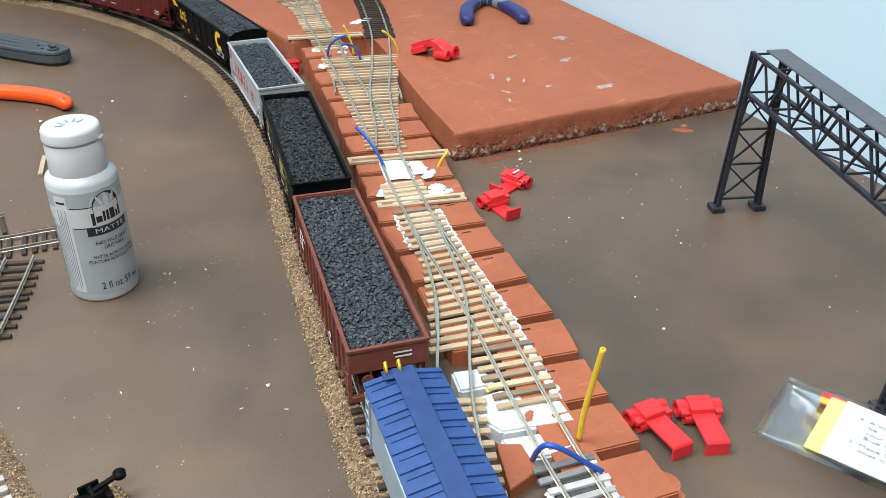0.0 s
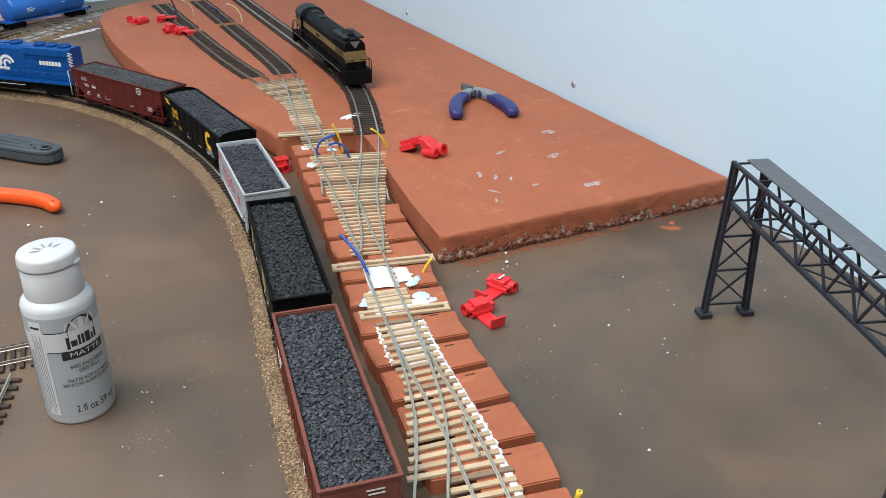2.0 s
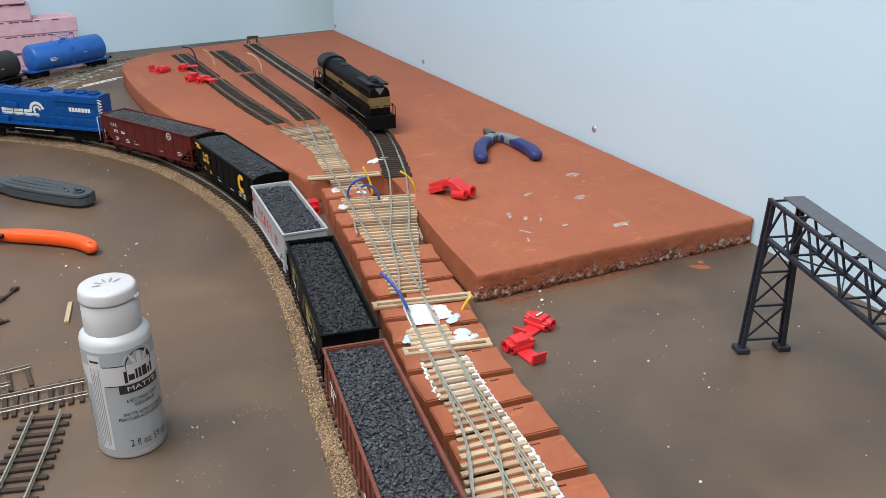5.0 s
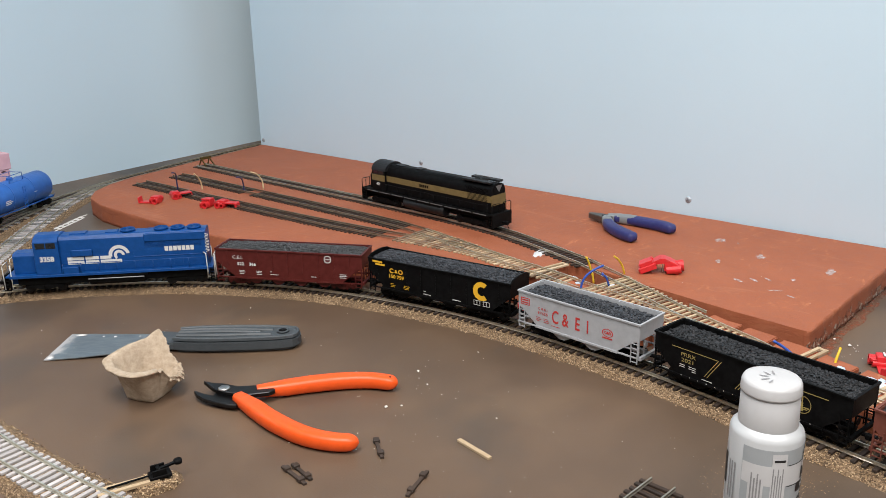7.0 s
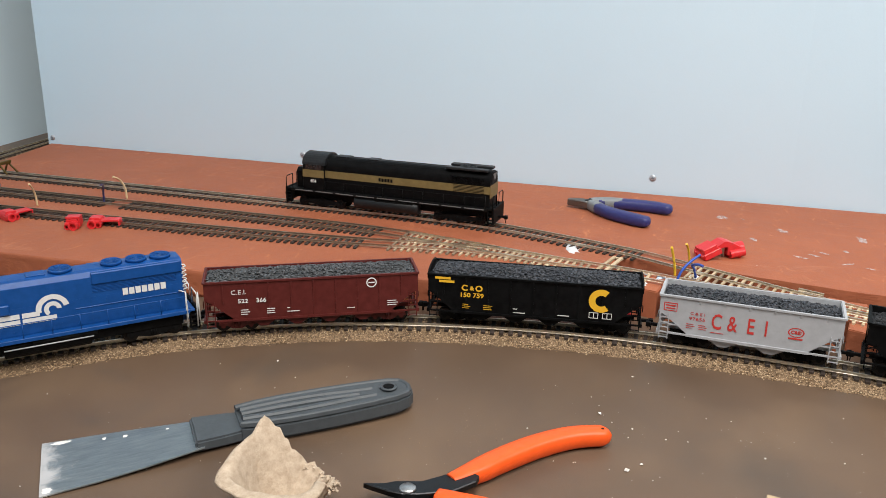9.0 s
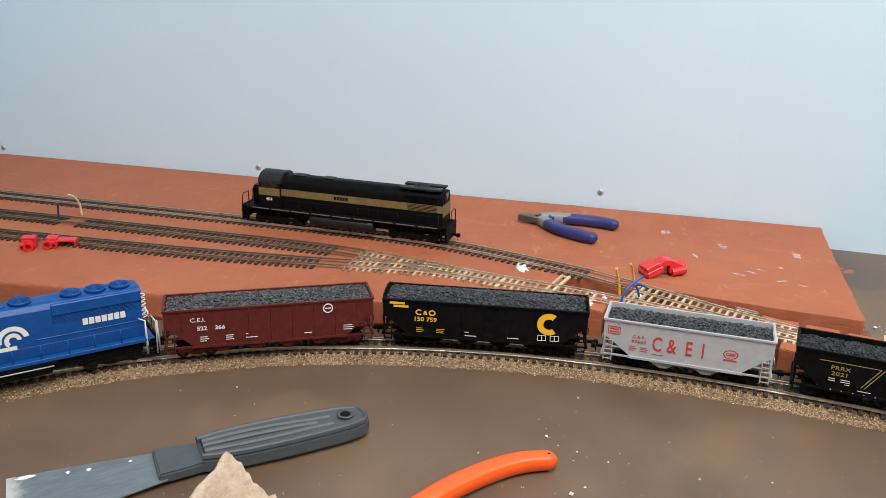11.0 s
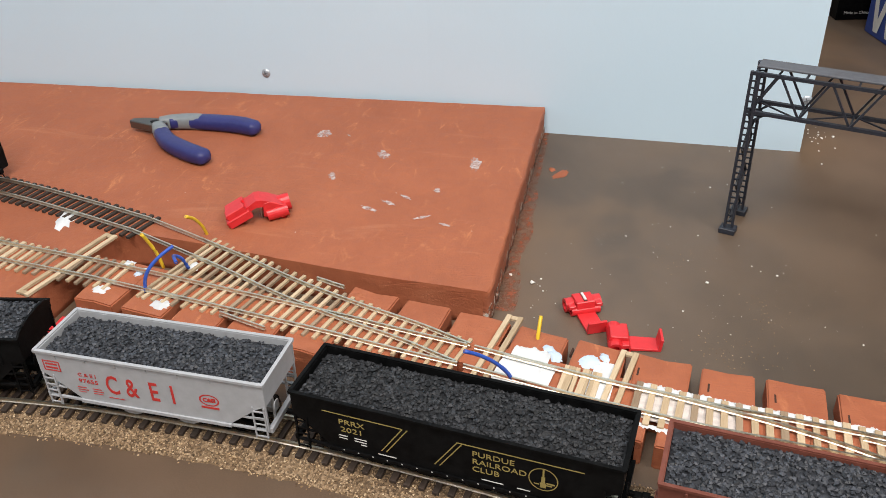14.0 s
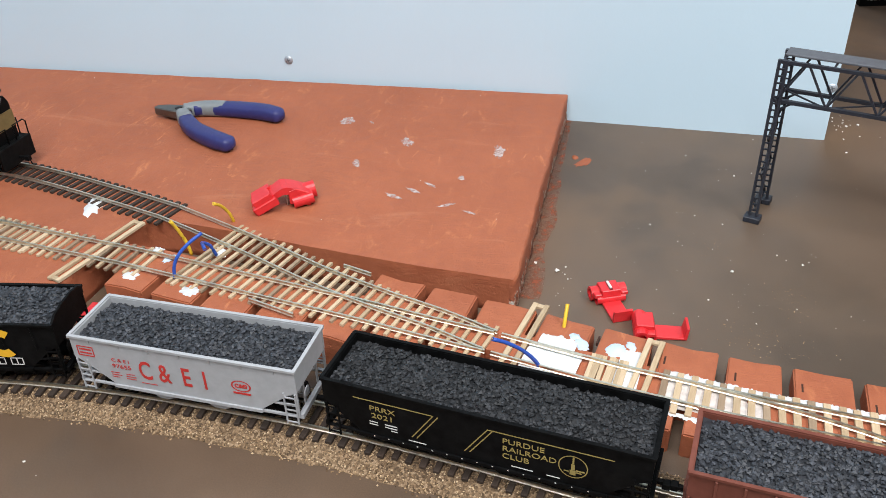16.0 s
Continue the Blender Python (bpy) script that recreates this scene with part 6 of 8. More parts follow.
def cutters():
    t = thing("flush_cutters", pose(0, 0, 0), "orange-handled flush cutters lying open on the table", "cutters")
    g1 = part("handle", grip([(-0.0306, 0.8930), (-0.0149, 0.8822), (0.0028, 0.8705), (0.0225, 0.8548), (0.0382, 0.8371), (0.0481, 0.8156)], [0.009, 0.0135, 0.0137, 0.0132, 0.0126, 0.0118], [0.009, 0.0115, 0.012, 0.012, 0.0115, 0.0105], 0.0068), ORANGE, t)
    part("handle", grip([(-0.0464, 0.8960), (-0.0493, 0.8725), (-0.0532, 0.8432), (-0.0528, 0.8119), (-0.0459, 0.7895), (-0.0350, 0.7738)], [0.010, 0.014, 0.0142, 0.0136, 0.0126, 0.0118], [0.009, 0.0115, 0.012, 0.012, 0.0115, 0.0105], 0.0068), ORANGE, t)
    # darker orange strip on the surface paints the shade of a recessed slot
    part("grip_slot", bbox(-0.008, 0.010, -0.0002, 0.0002, 0, 0.0002, 0), paint("shadow_orange", (0.45, 0.05, 0.006), 0.6, 0.05, bump=0), g1).matrix_world = pose(-0.0051, 0.8788, 0.0122, 0, 0, -34)
    # solid black plug drawn for the dark inside the hanging hole
    bm = bmesh.new()
    rod(bm, (0.0449, 0.8210, 0.010), (0.0449, 0.8210, 0.0122), 0.0009, 10)
    part("hang_hole", bm, BLACK, g1)
    # two steel halves crossing at the pivot, tips open
    bm = bmesh.new()
    prism(bm, [(-0.0498, 0.9363), (-0.0484, 0.9317), (-0.0460, 0.9248), (-0.0429, 0.9209), (-0.0383, 0.9069), (-0.0281, 0.8965), (-0.0198, 0.8871), (-0.0237, 0.8788), (-0.0296, 0.8789), (-0.0423, 0.8886), (-0.0503, 0.9048), (-0.0529, 0.9136), (-0.0529, 0.9192), (-0.0515, 0.9281)][::-1], 0.0066, 0.0102)
    part("blade", bevel(bm, 0.0005), TOOL_BLACK, t)
    bm = bmesh.new()
    prism(bm, [(-0.0609, 0.9339), (-0.0593, 0.9316), (-0.0582, 0.9224), (-0.0557, 0.9155), (-0.0503, 0.9184), (-0.0424, 0.9116), (-0.0404, 0.9048), (-0.0444, 0.8901), (-0.0547, 0.8882), (-0.0583, 0.8947), (-0.0616, 0.9049), (-0.0641, 0.9162), (-0.0635, 0.9267)][::-1], 0.0030, 0.0064)
    part("blade", bevel(bm, 0.0005), TOOL_BLACK, t)
    bm = bmesh.new()
    lathe(bm, [(0.0046, 0.0100), (0.0046, 0.0108), (0.0040, 0.0114), (0.0, 0.0116)], 24, pose(-0.0478, 0.9116, 0))
    part("pivot", bm, STEEL, t, "bright steel pivot rivet")


cutters()



def m_blade():
    """Brushed spatula steel with a dried wash of plaster near the working edge."""
    k = Mat("scratched_blade_steel", 0.4, 0.85)
    mp = k.n("ShaderNodeMapping")
    mp.inputs["Scale"].default_value = (0.15, 1, 1)
    k.link(k.co, mp.inputs["Vector"])
    g = k.noise(420, 5, 0.7, 0.3, mp.outputs[0])
    steel = k.ramp(g, (0.3, (0.23, 0.27, 0.29)), (0.7, (0.36, 0.40, 0.42)))
    sx = k.t.nodes.new("ShaderNodeSeparateXYZ")
    k.link(k.co, sx.inputs[0])
    near = k.n("ShaderNodeMapRange")
    k.link(sx.outputs[0], near.inputs[0])
    near.inputs[1].default_value, near.inputs[2].default_value, near.inputs[3].default_value, near.inputs[4].default_value = 0.0, 0.026, 0.26, -0.30
    ad = k.n("ShaderNodeMath")
    ad.operation = "ADD"
    k.link(k.noise(85, 6, 0.72, 0.5), ad.inputs[0])
    k.link(near.outputs[0], ad.inputs[1])
    wash = k.ramp(ad.outputs[0], (0.50, (0, 0, 0)), (0.72, (0.85, 0.85, 0.85)))
    k.color(k.mix(wash, steel, (0.46, 0.45, 0.45)))
    k.roughness(g, 0.3, 0.6)
    met = k.ramp(wash, (0.0, (0.85, 0.85, 0.85)), (1.0, (0.0, 0.0, 0.0)))
    k.link(met, k.b.inputs["Metallic"])
    k.bump(g, 0.0002, 0.5)
    return k.m


BLADE = m_blade()
PLASTER = paint("dried_white_plaster", (0.66, 0.64, 0.62), 0.85, 0.15, 160, bump=0.0003)


def putty_knife():
    a, b = Vector((-0.0815, 1.1175, 0)), Vector((0.0553, 0.9517, 0))
    d = b - a
    t = thing("putty_knife", Matrix.Translation(a) @ Matrix.Rotation(math.atan2(d.y, d.x), 4, "Z"), "putty knife with a grey ribbed handle and plaster-smeared blade", "putty knife")
    bm = bmesh.new()
    low, top = [], []
    outline = [(0.0, -0.0290), (0.030, -0.0262), (0.055, -0.0225), (0.088, -0.0165), (0.088, 0.0165), (0.055, 0.0225), (0.030, 0.0262), (0.0, 0.0290)]
    for x, y in outline:
        z = 0.0004 + 0.0042 * (x / 0.088) ** 1.3
        low.append(bm.verts.new((x, y, z)))
        top.append(bm.verts.new((x, y, z + 0.0008)))
    m = len(outline)
    for k in range(3):
        bm.faces.new((top[k], top[k + 1], top[6 - k], top[7 - k]))
        bm.faces.new((low[7 - k], low[6 - k], low[k + 1], low[k]))
    for k in range(m):
        bm.faces.new((low[k], low[(k + 1) % m], top[(k + 1) % m], top[k]))
    bmesh.ops.recalc_face_normals(bm, faces=bm.faces)
    bl = part("blade", bm, BLADE, t, "steel blade with dried plaster at its edge")
    rnd = random.Random(5)
    for cx, cy, rx, ry in ((0.034, 0.020, 0.0013, 0.0017), (0.046, 0.0175, 0.0022, 0.0017), (0.070, 0.0150, 0.0012, 0.001), (0.012, 0.0255, 0.008, 0.0022), (0.004, -0.0245, 0.0035, 0.0038)):
        bm = bmesh.new()
        z = 0.0012 + 0.0042 * (cx / 0.088) ** 1.3
        ring = [bm.verts.new((max(0.0, cx + rx * math.cos(q) * rnd.uniform(0.6, 1.15)), cy + ry * math.sin(q) * rnd.uniform(0.65, 1.1), z)) for q in (2 * math.pi * k / 22 for k in range(22))]
        top = bm.verts.new((cx, cy, z + 0.0006))
        for k in range(22):
            bm.faces.new((ring[k], ring[(k + 1) % 22], top)).smooth = True
        part("dried_plaster", bm, PLASTER, bl)
    bm = bmesh.new()
    prism(bm, [(0.0830, -0.0160), (0.1000, -0.0145), (0.1130, -0.0125), (0.1130, 0.0125), (0.1000, 0.0145), (0.0830, 0.0160)], 0.0022, 0.0092)
    part("ferrule", bevel(bm, 0.0012, 2), GREY_GRIP, t)
    # handle: long rounded paddle with raised ridges and a hanging hole
    prof = [(0.110, 0.0135), (0.122, 0.0160), (0.140, 0.0172), (0.165, 0.0172), (0.190, 0.0160), (0.2075, 0.0142), (0.2160, 0.0112), (0.2205, 0.0060), (0.2220, 0.0)]
    pts = [(x, -y) for x, y in prof] + [(x, y) for x, y in prof[::-1][1:]]
    bm = bmesh.new()
    prism(bm, pts, 0.0002, 0.0132)
    for v in bm.verts:
        v.co.z += 0.0006 * max(0.0, (v.co.x - 0.11) / 0.11)
    bmesh.ops.bevel(bm, geom=[e for e in bm.edges if abs(e.verts[0].co.z - e.verts[1].co.z) < 0.004], offset=0.0030, segments=3, affect="EDGES", clamp_overlap=True)
    hd = part("handle", bm, GREY_GRIP, t, "dark grey ribbed plastic handle")
    for s in (-1, 0, 1):
        bm = bmesh.new()
        x1 = 0.186 if s == 0 else 0.196
        pl = [Vector((0.112 + (x1 - 0.112) * k / 14, s * (0.0058 + 0.0016 * math.sin(math.pi * min(1.0, k / 12)) - 0.0012 * (k / 14) ** 3), 0.0128 + 0.0012 * (1 - ((k - 6) / 9) ** 2) * (0.6 if s else 1.0))) for k in range(15)]
        sweep(bm, pl, [(-0.0023, -0.002), (0.0023, -0.002), (0.0021, 0.0006), (0.0011, 0.0018), (-0.0011, 0.0018), (-0.0021, 0.0006)])
        part("ridge", bm, GREY_GRIP, hd)
    # raised rim that runs round the handle
    edge = [(x, y - 0.0026) for x, y in prof[:-2]] + [(0.2180, 0.0056), (0.2192, 0.0)]
    loop = [(x, -y) for x, y in edge] + edge[::-1][1:]
    bm = bmesh.new()
    sweep(bm, [Vector((x, y, 0.0126 + 0.0005 * (x - 0.11) / 0.11)) for x, y in loop], [(-0.0018, -0.001), (0.0018, -0.001), (0.0014, 0.0012), (0.0004, 0.0018), (-0.0008, 0.0016), (-0.0016, 0.0006)])
    part("rim", bm, GREY_GRIP, hd)
    bm = bmesh.new()
    lathe(bm, [(0.0056, 0.0), (0.0056, 0.0009), (0.0036, 0.0009), (0.0034, 0.0)], 24, Matrix.Translation((0.2060, 0, 0.0144)))
    part("eyelet", bm, GREY_GRIP, hd)
    # the hole is not cut: a black disc paints its shade
    bm = bmesh.new()
    lathe(bm, [(0.0034, 0.0), (0.0034, 0.0011)], 20, Matrix.Translation((0.2060, 0, 0.0144)))
    part("hang_hole", bm, BLACK, hd)


putty_knife()


def pulp_cup():
    k = Mat("moulded_pulp", 0.95)
    k.color(k.ramp(k.noise(230, 5, 0.7), (0.3, (0.34, 0.26, 0.185)), (0.7, (0.52, 0.42, 0.32)))).bump(k.noise(500, 5, 0.7), 0.0008, 0.8)
    t = thing("egg_carton_cup", pose(-0.0813, 0.9656, 0), "torn beige moulded-pulp egg carton cup", "pulp cup")
    rnd = random.Random(7)
    bm = bmesh.new()
    # angle, rim radius, rim height, flange width
    rim = [(-131, 0.0336, 0.0332, 0.0072), (-105, 0.0260, 0.0312, 0.0058), (-86, 0.0212, 0.0290, 0.0030), (-72, 0.0222, 0.0215, 0.0015), (-52, 0.0275, 0.0180, 0.0014), (-25, 0.0272, 0.0160, 0.0014), (0, 0.0286, 0.0190, 0.0014), (19, 0.0307, 0.0270, 0.0016), (30, 0.0350, 0.0345, 0.0022),
           (41, 0.0402, 0.0413, 0.0034), (58, 0.0325, 0.0370, 0.0030), (75, 0.0300, 0.0362, 0.0028), (98, 0.0292, 0.0352, 0.0038), (128, 0.0336, 0.0322, 0.0072), (152, 0.0296, 0.0312, 0.0066), (180, 0.0268, 0.0310, 0.0062), (204, 0.0288, 0.0316, 0.0066), (229, 0.0336, 0.0332, 0.0072)]
    def at(deg):
        deg = (deg + 131) % 360 - 131
        for p, q in zip(rim, rim[1:]):
            if p[0] <= deg <= q[0]:
                u = (deg - p[0]) / (q[0] - p[0])
                u = u * u * (3 - 2 * u) * 0.5 + u * 0.5
                return [a + (b - a) * u for a, b in zip(p[1:], q[1:])]
    seg, lev = 96, 9
    cols = []
    for j in range(seg):
        deg = 360 * j / seg
        a = math.radians(deg)
        R, top, fl = at(deg)
        torn = -96 < (deg + 131) % 360 - 131 < 34
        if torn:
            R += rnd.uniform(-0.0016, 0.0012)
            top += rnd.uniform(-0.0018, 0.0014)
        else:
            R += 0.0004 * noise.noise(Vector((math.cos(a) * 5, math.sin(a) * 5, 1)))
            top += 0.0005 * noise.noise(Vector((math.cos(a) * 4, math.sin(a) * 4, 7)))
        b = a - math.radians(21)
        rb = 0.0138 / max(abs(math.cos(b)), abs(math.sin(b))) ** 0.7
        rw = R - fl
        def put(r, z):
            k2 = max(0.0, 1 - z / 0.03)
            return bm.verts.new((r * math.cos(a) + 0.0018 * k2, r * math.sin(a) + 0.0024 * k2, z))
        col = [put(rb - 0.0012, 0.0003), put(rb, 0.0014)]
        for l in range(1, lev):
            u = l / lev
            col.append(put(rb + (rw + 0.0012 - rb) * u ** 1.15, 0.0014 + (top - 0.0034) * u))
        col += [put(rw + 0.0014, top - 0.0019), put(R, top - 0.0018), put(R + 0.0002, top - 0.0006), put(R - 0.0006, top), put(rw + 0.0004, top + 0.0001), put(rw - 0.0008, top - 0.0012)]
        for l in range(lev - 1, 0, -1):
            u = l / lev
            w = 0.0005 * noise.noise(Vector((math.cos(a) * 3, math.sin(a) * 3, u * 5)))
            col.append(put(rb - 0.0016 + (rw - rb) * u ** 1.15 + w, 0.0030 + (top - 0.0050) * u))
        col.append(put((rb - 0.0022) * 0.8, 0.0026))
        cols.append(col)
    for j in range(seg):
        a, b = cols[j], cols[(j + 1) % seg]
        for l in range(len(a) - 1):
            bm.faces.new((a[l], b[l], b[l + 1], a[l + 1])).smooth = True
    bm.faces.new([c[0] for c in cols][::-1])
    bm.faces.new([c[-1] for c in cols])
    bmesh.ops.recalc_face_normals(bm, faces=bm.faces)
    part("cup", bm, k.m, t)
    bm = bmesh.new()
    for _ in range(70):
        deg = rnd.choice((rnd.uniform(-76, 30), rnd.uniform(-66, -30)))
        R, top, fl = at(deg)
        q = math.radians(deg)
        rr = R + rnd.uniform(-0.0030, 0.0006)
        lump(bm, (rr * math.cos(q), rr * math.sin(q), top + rnd.uniform(-0.0045, 0.0004)), rnd.uniform(0.0006, 0.0017), 0.8, rnd)
    part("torn_fibre", bm, k.m, t, "frayed torn pulp fibres", kind="stuff")


pulp_cup()

NAVY = paint("navy_grip_rubber", (0.022, 0.026, 0.135), 0.45, 0.1, 200, bump=0.0001)
LIGHT_GRIP = paint("light_grey_grip", (0.20, 0.22, 0.23), 0.45, 0.08, 200)


def pliers():
    z = ZF
    t = thing("needle_nose_pliers", pose(0, 0, z), "small pliers with navy and grey grips on the terracotta foam", "pliers")
    a = part("handle", grip([(0.5056, 0.8830), (0.5095, 0.8711), (0.5100, 0.8562), (0.5094, 0.8393), (0.5073, 0.8215), (0.5011, 0.8027)], [0.011, 0.0135, 0.0145, 0.0148, 0.0145, 0.0132], [0.010, 0.011, 0.0115, 0.012, 0.012, 0.0105], 0.0062), NAVY, t)
    b = part("handle", grip([(0.4904, 0.8842), (0.4790, 0.8770), (0.4665, 0.8648), (0.4560, 0.8490), (0.4482, 0.8335), (0.4443, 0.8215)], [0.011, 0.0135, 0.0145, 0.0148, 0.0145, 0.0132], [0.010, 0.011, 0.0115, 0.012, 0.012, 0.0105], 0.0062), NAVY, t)
    part("grip_collar", grip([(0.5021, 0.8910), (0.5071, 0.8810), (0.5095, 0.8681), (0.5100, 0.8552)], [0.010, 0.0122, 0.0130, 0.0130], [0.0105, 0.0115, 0.0120, 0.0121], 0.0062), LIGHT_GRIP, a, "light grey grip collar")
    part("grip_collar", grip([(0.4950, 0.8891), (0.4880, 0.8840), (0.4808, 0.8782)], [0.0105, 0.0125, 0.0130], [0.0105, 0.0115, 0.0121], 0.0062), LIGHT_GRIP, b, "light grey grip collar")
    bm = bmesh.new()
    prism(bm, [(0.4971, 0.9159), (0.5022, 0.9143), (0.5046, 0.9039), (0.5046, 0.8890), (0.4985, 0.8821), (0.4914, 0.8842), (0.4909, 0.8951), (0.4945, 0.9070)][::-1], 0.0030, 0.0100)
    bmesh.ops.bevel(bm, geom=bm.edges[:], offset=0.0008, segments=1, affect="EDGES", clamp_overlap=True)
    part("jaw", bm, m_metal("dull_plier_steel", (0.22, 0.215, 0.205), 0.42), t, "dull steel jaws")
    bm = bmesh.new()
    lathe(bm, [(0.0030, 0.0098), (0.0030, 0.0106), (0.0, 0.0109)], 16, pose(0.4975, 0.8935, 0))
    part("pivot", bm, TOOL_BLACK, t)


pliers()

TAP_SLOT_SHADE = paint("slot_shade_red", (0.10, 0.004, 0.005), 0.6, 0.1, bump=0)


CONN_RED = paint("red_connector_plastic", (0.62, 0.022, 0.028), 0.35, 0.08, 200, bump=0)


def channel(bm, m, r, ln):
    """Open-ended round wire channel."""
    rings = []
    for rr, h in ((r * 0.62, -ln + 0.004), (r * 0.62, -ln), (r, -ln), (r, ln), (r * 0.62, ln), (r * 0.62, ln - 0.004)):
        rings.append([bm.verts.new(m @ Vector((rr * math.cos(q), rr * math.sin(q), h))) for q in (2 * math.pi * k / 18 for k in range(18))])
    for p, q in zip(rings, rings[1:]):
        for k in range(18):
            bm.faces.new((p[k], p[(k + 1) % 18], q[(k + 1) % 18], q[k]))
    bm.faces.new(rings[0])
    bm.faces.new(rings[-1][::-1])
    bmesh.ops.recalc_face_normals(bm, faces=bm.faces)


TURN_Y = Matrix.Rotation(math.radians(90), 4, "Y")
TURN_X = Matrix.Rotation(math.radians(90), 4, "X")


def wire_tap(body, lip, z, fold="down", blade=0.0):
    """Splice connector lying open: round wire channels, block with contact slot, hinge plate and folded lip."""
    d = Vector((lip[0] - body[0], lip[1] - body[1]))
    t = thing("wire_tap_connector", pose(body[0], body[1], z, 0, 0, math.degrees(math.atan2(d.y, d.x)) - 90), "red plastic wire tap connector lying open", "connector", "red wire taps")
    n = max(0.0215, d.length) + 0.0010
    bm = bmesh.new()
    prism(bm, [(-0.0058, 0.0), (0.0054, 0.0), (0.0060, 0.0050), (0.0052, 0.0098), (-0.0048, 0.0102), (-0.0062, 0.0070)], -0.0060, 0.0060, "x")
    blk = part("centre_block", bevel(bm, 0.0004), CONN_RED, t)
    for yy, zz, r, ln in ((-0.0020, 0.0044, 0.0044, 0.0112), (0.0034, 0.0034, 0.0033, 0.0090)):
        bm = bmesh.new()
        channel(bm, Matrix.Translation((0, yy, zz)) @ TURN_Y, r, ln)
        part("wire_channel", bm, CONN_RED, t)
    for s in (-1, 1):
        part("latch_step", bbox(s * 0.0084 - 0.0022, s * 0.0084 + 0.0022, 0.0012, 0.0056, 0.0052, 0.0078, 0.0004), CONN_RED, t)
    if blade:
        # dark red strip on the block paints the shade of its slot
        part("contact_slot", bbox(-0.0010, 0.0010, -0.0046, 0.0044, 0.0090, 0.0104, 0.0001), TAP_SLOT_SHADE, blk)
    bm = bmesh.new()
    if fold == "up":
        prism(bm, [(0.0050, 0.0004), (n, 0.0004), (n + 0.0010, 0.0085), (n - 0.0006, 0.0088), (n - 0.0018, 0.0018), (0.0050, 0.0024)], -0.0058, 0.0058, "x")
    elif fold == "down":
        prism(bm, [(0.0048, 0.0056), (0.0048, 0.0072), (n - 0.0010, 0.0076), (n, 0.0068), (n + 0.0004, 0.0), (n - 0.0010, 0.0), (n - 0.0014, 0.0060)], -0.0058, 0.0058, "x")
    else:
        prism(bm, [(-0.0074, 0.0030), (-0.0074, 0.0122), (0.0056, 0.0122), (0.0056, 0.0106), (-0.0062, 0.0106), (-0.0062, 0.0030)], -0.0056, 0.0056, "x")
    part("flap", bevel(bm, 0.0002), CONN_RED, t)
    if blade:
        part("contact_blade", bbox(-0.0008, 0.0008, -0.0036, 0.0036, 0.0092, 0.0096 + blade, 0.0002), L_WHITE, t, "bright metal contact")
    return t


def folded_tap(a, b, z):
    """Splice connector standing half folded, like a tent: stepped cover at a, body at b."""
    d = Vector((b[0] - a[0], b[1] - a[1]))
    t = thing("wire_tap_connector", pose(a[0], a[1], z, 0, 0, math.degrees(math.atan2(d.y, d.x)) - 90), "red plastic wire tap connector standing half folded", "connector", "red wire taps")
    n = d.length
    tip = Matrix.Rotation(math.radians(24), 4, "X")
    cv = part("cover", bbox(-0.0105, 0.0105, -0.0090, 0.0080, 0.0, 0.0058, 0.0005), CONN_RED, t)
    cv.matrix_local = Matrix.Translation((0, 0, 0.0036)) @ tip
    for k, (x0, x1, y1) in enumerate(((-0.0095, -0.0040, 0.0062), (-0.0034, 0.0022, 0.0050), (0.0028, 0.0092, 0.0062))):
        part("step", bbox(x0, x1, -0.0076, y1, 0.0050, 0.0084 + 0.0008 * k, 0.0004), CONN_RED, cv)
        part("latch_rib", bbox(x0 + 0.0006, x1 - 0.0006, -0.0100, -0.0084, 0.0006, 0.0048, 0.0003), CONN_RED, cv)
    bm = bmesh.new()
    prism(bm, [(0.0020, 0.0080), (0.0005, 0.0106), (0.0100, 0.0164), (0.0135, 0.0164), (n - 0.003, 0.0142), (n - 0.003, 0.0090), (0.0135, 0.0112), (0.0100, 0.0112)], -0.0070, 0.0070, "x")
    part("hinge_plate", bm, CONN_RED, t)
    bm = bmesh.new()
    prism(bm, [(n - 0.0090, 0.0036), (n + 0.0050, 0.0), (n + 0.0064, 0.0096), (n - 0.0040, 0.0146), (n - 0.0088, 0.0136)], -0.0072, 0.0072, "x")
    part("centre_block", bevel(bm, 0.0005), CONN_RED, t)
    bm = bmesh.new()
    channel(bm, Matrix.Translation((-0.0030, n + 0.0020, 0.0064)) @ Matrix.Rotation(math.radians(8), 4, "X") @ TURN_X, 0.0058, 0.0084)
    part("wire_channel", bm, CONN_RED, t)
    bm = bmesh.new()
    channel(bm, Matrix.Translation((0.0060, n + 0.0004, 0.0052)) @ Matrix.Rotation(math.radians(8), 4, "X") @ TURN_X, 0.0042, 0.0072)
    part("wire_channel", bm, CONN_RED, t)
    part("contact_blade", bbox(-0.0028, 0.0028, n - 0.0106, n - 0.0100, 0.0010, 0.0092, 0.0001), STEEL, t)


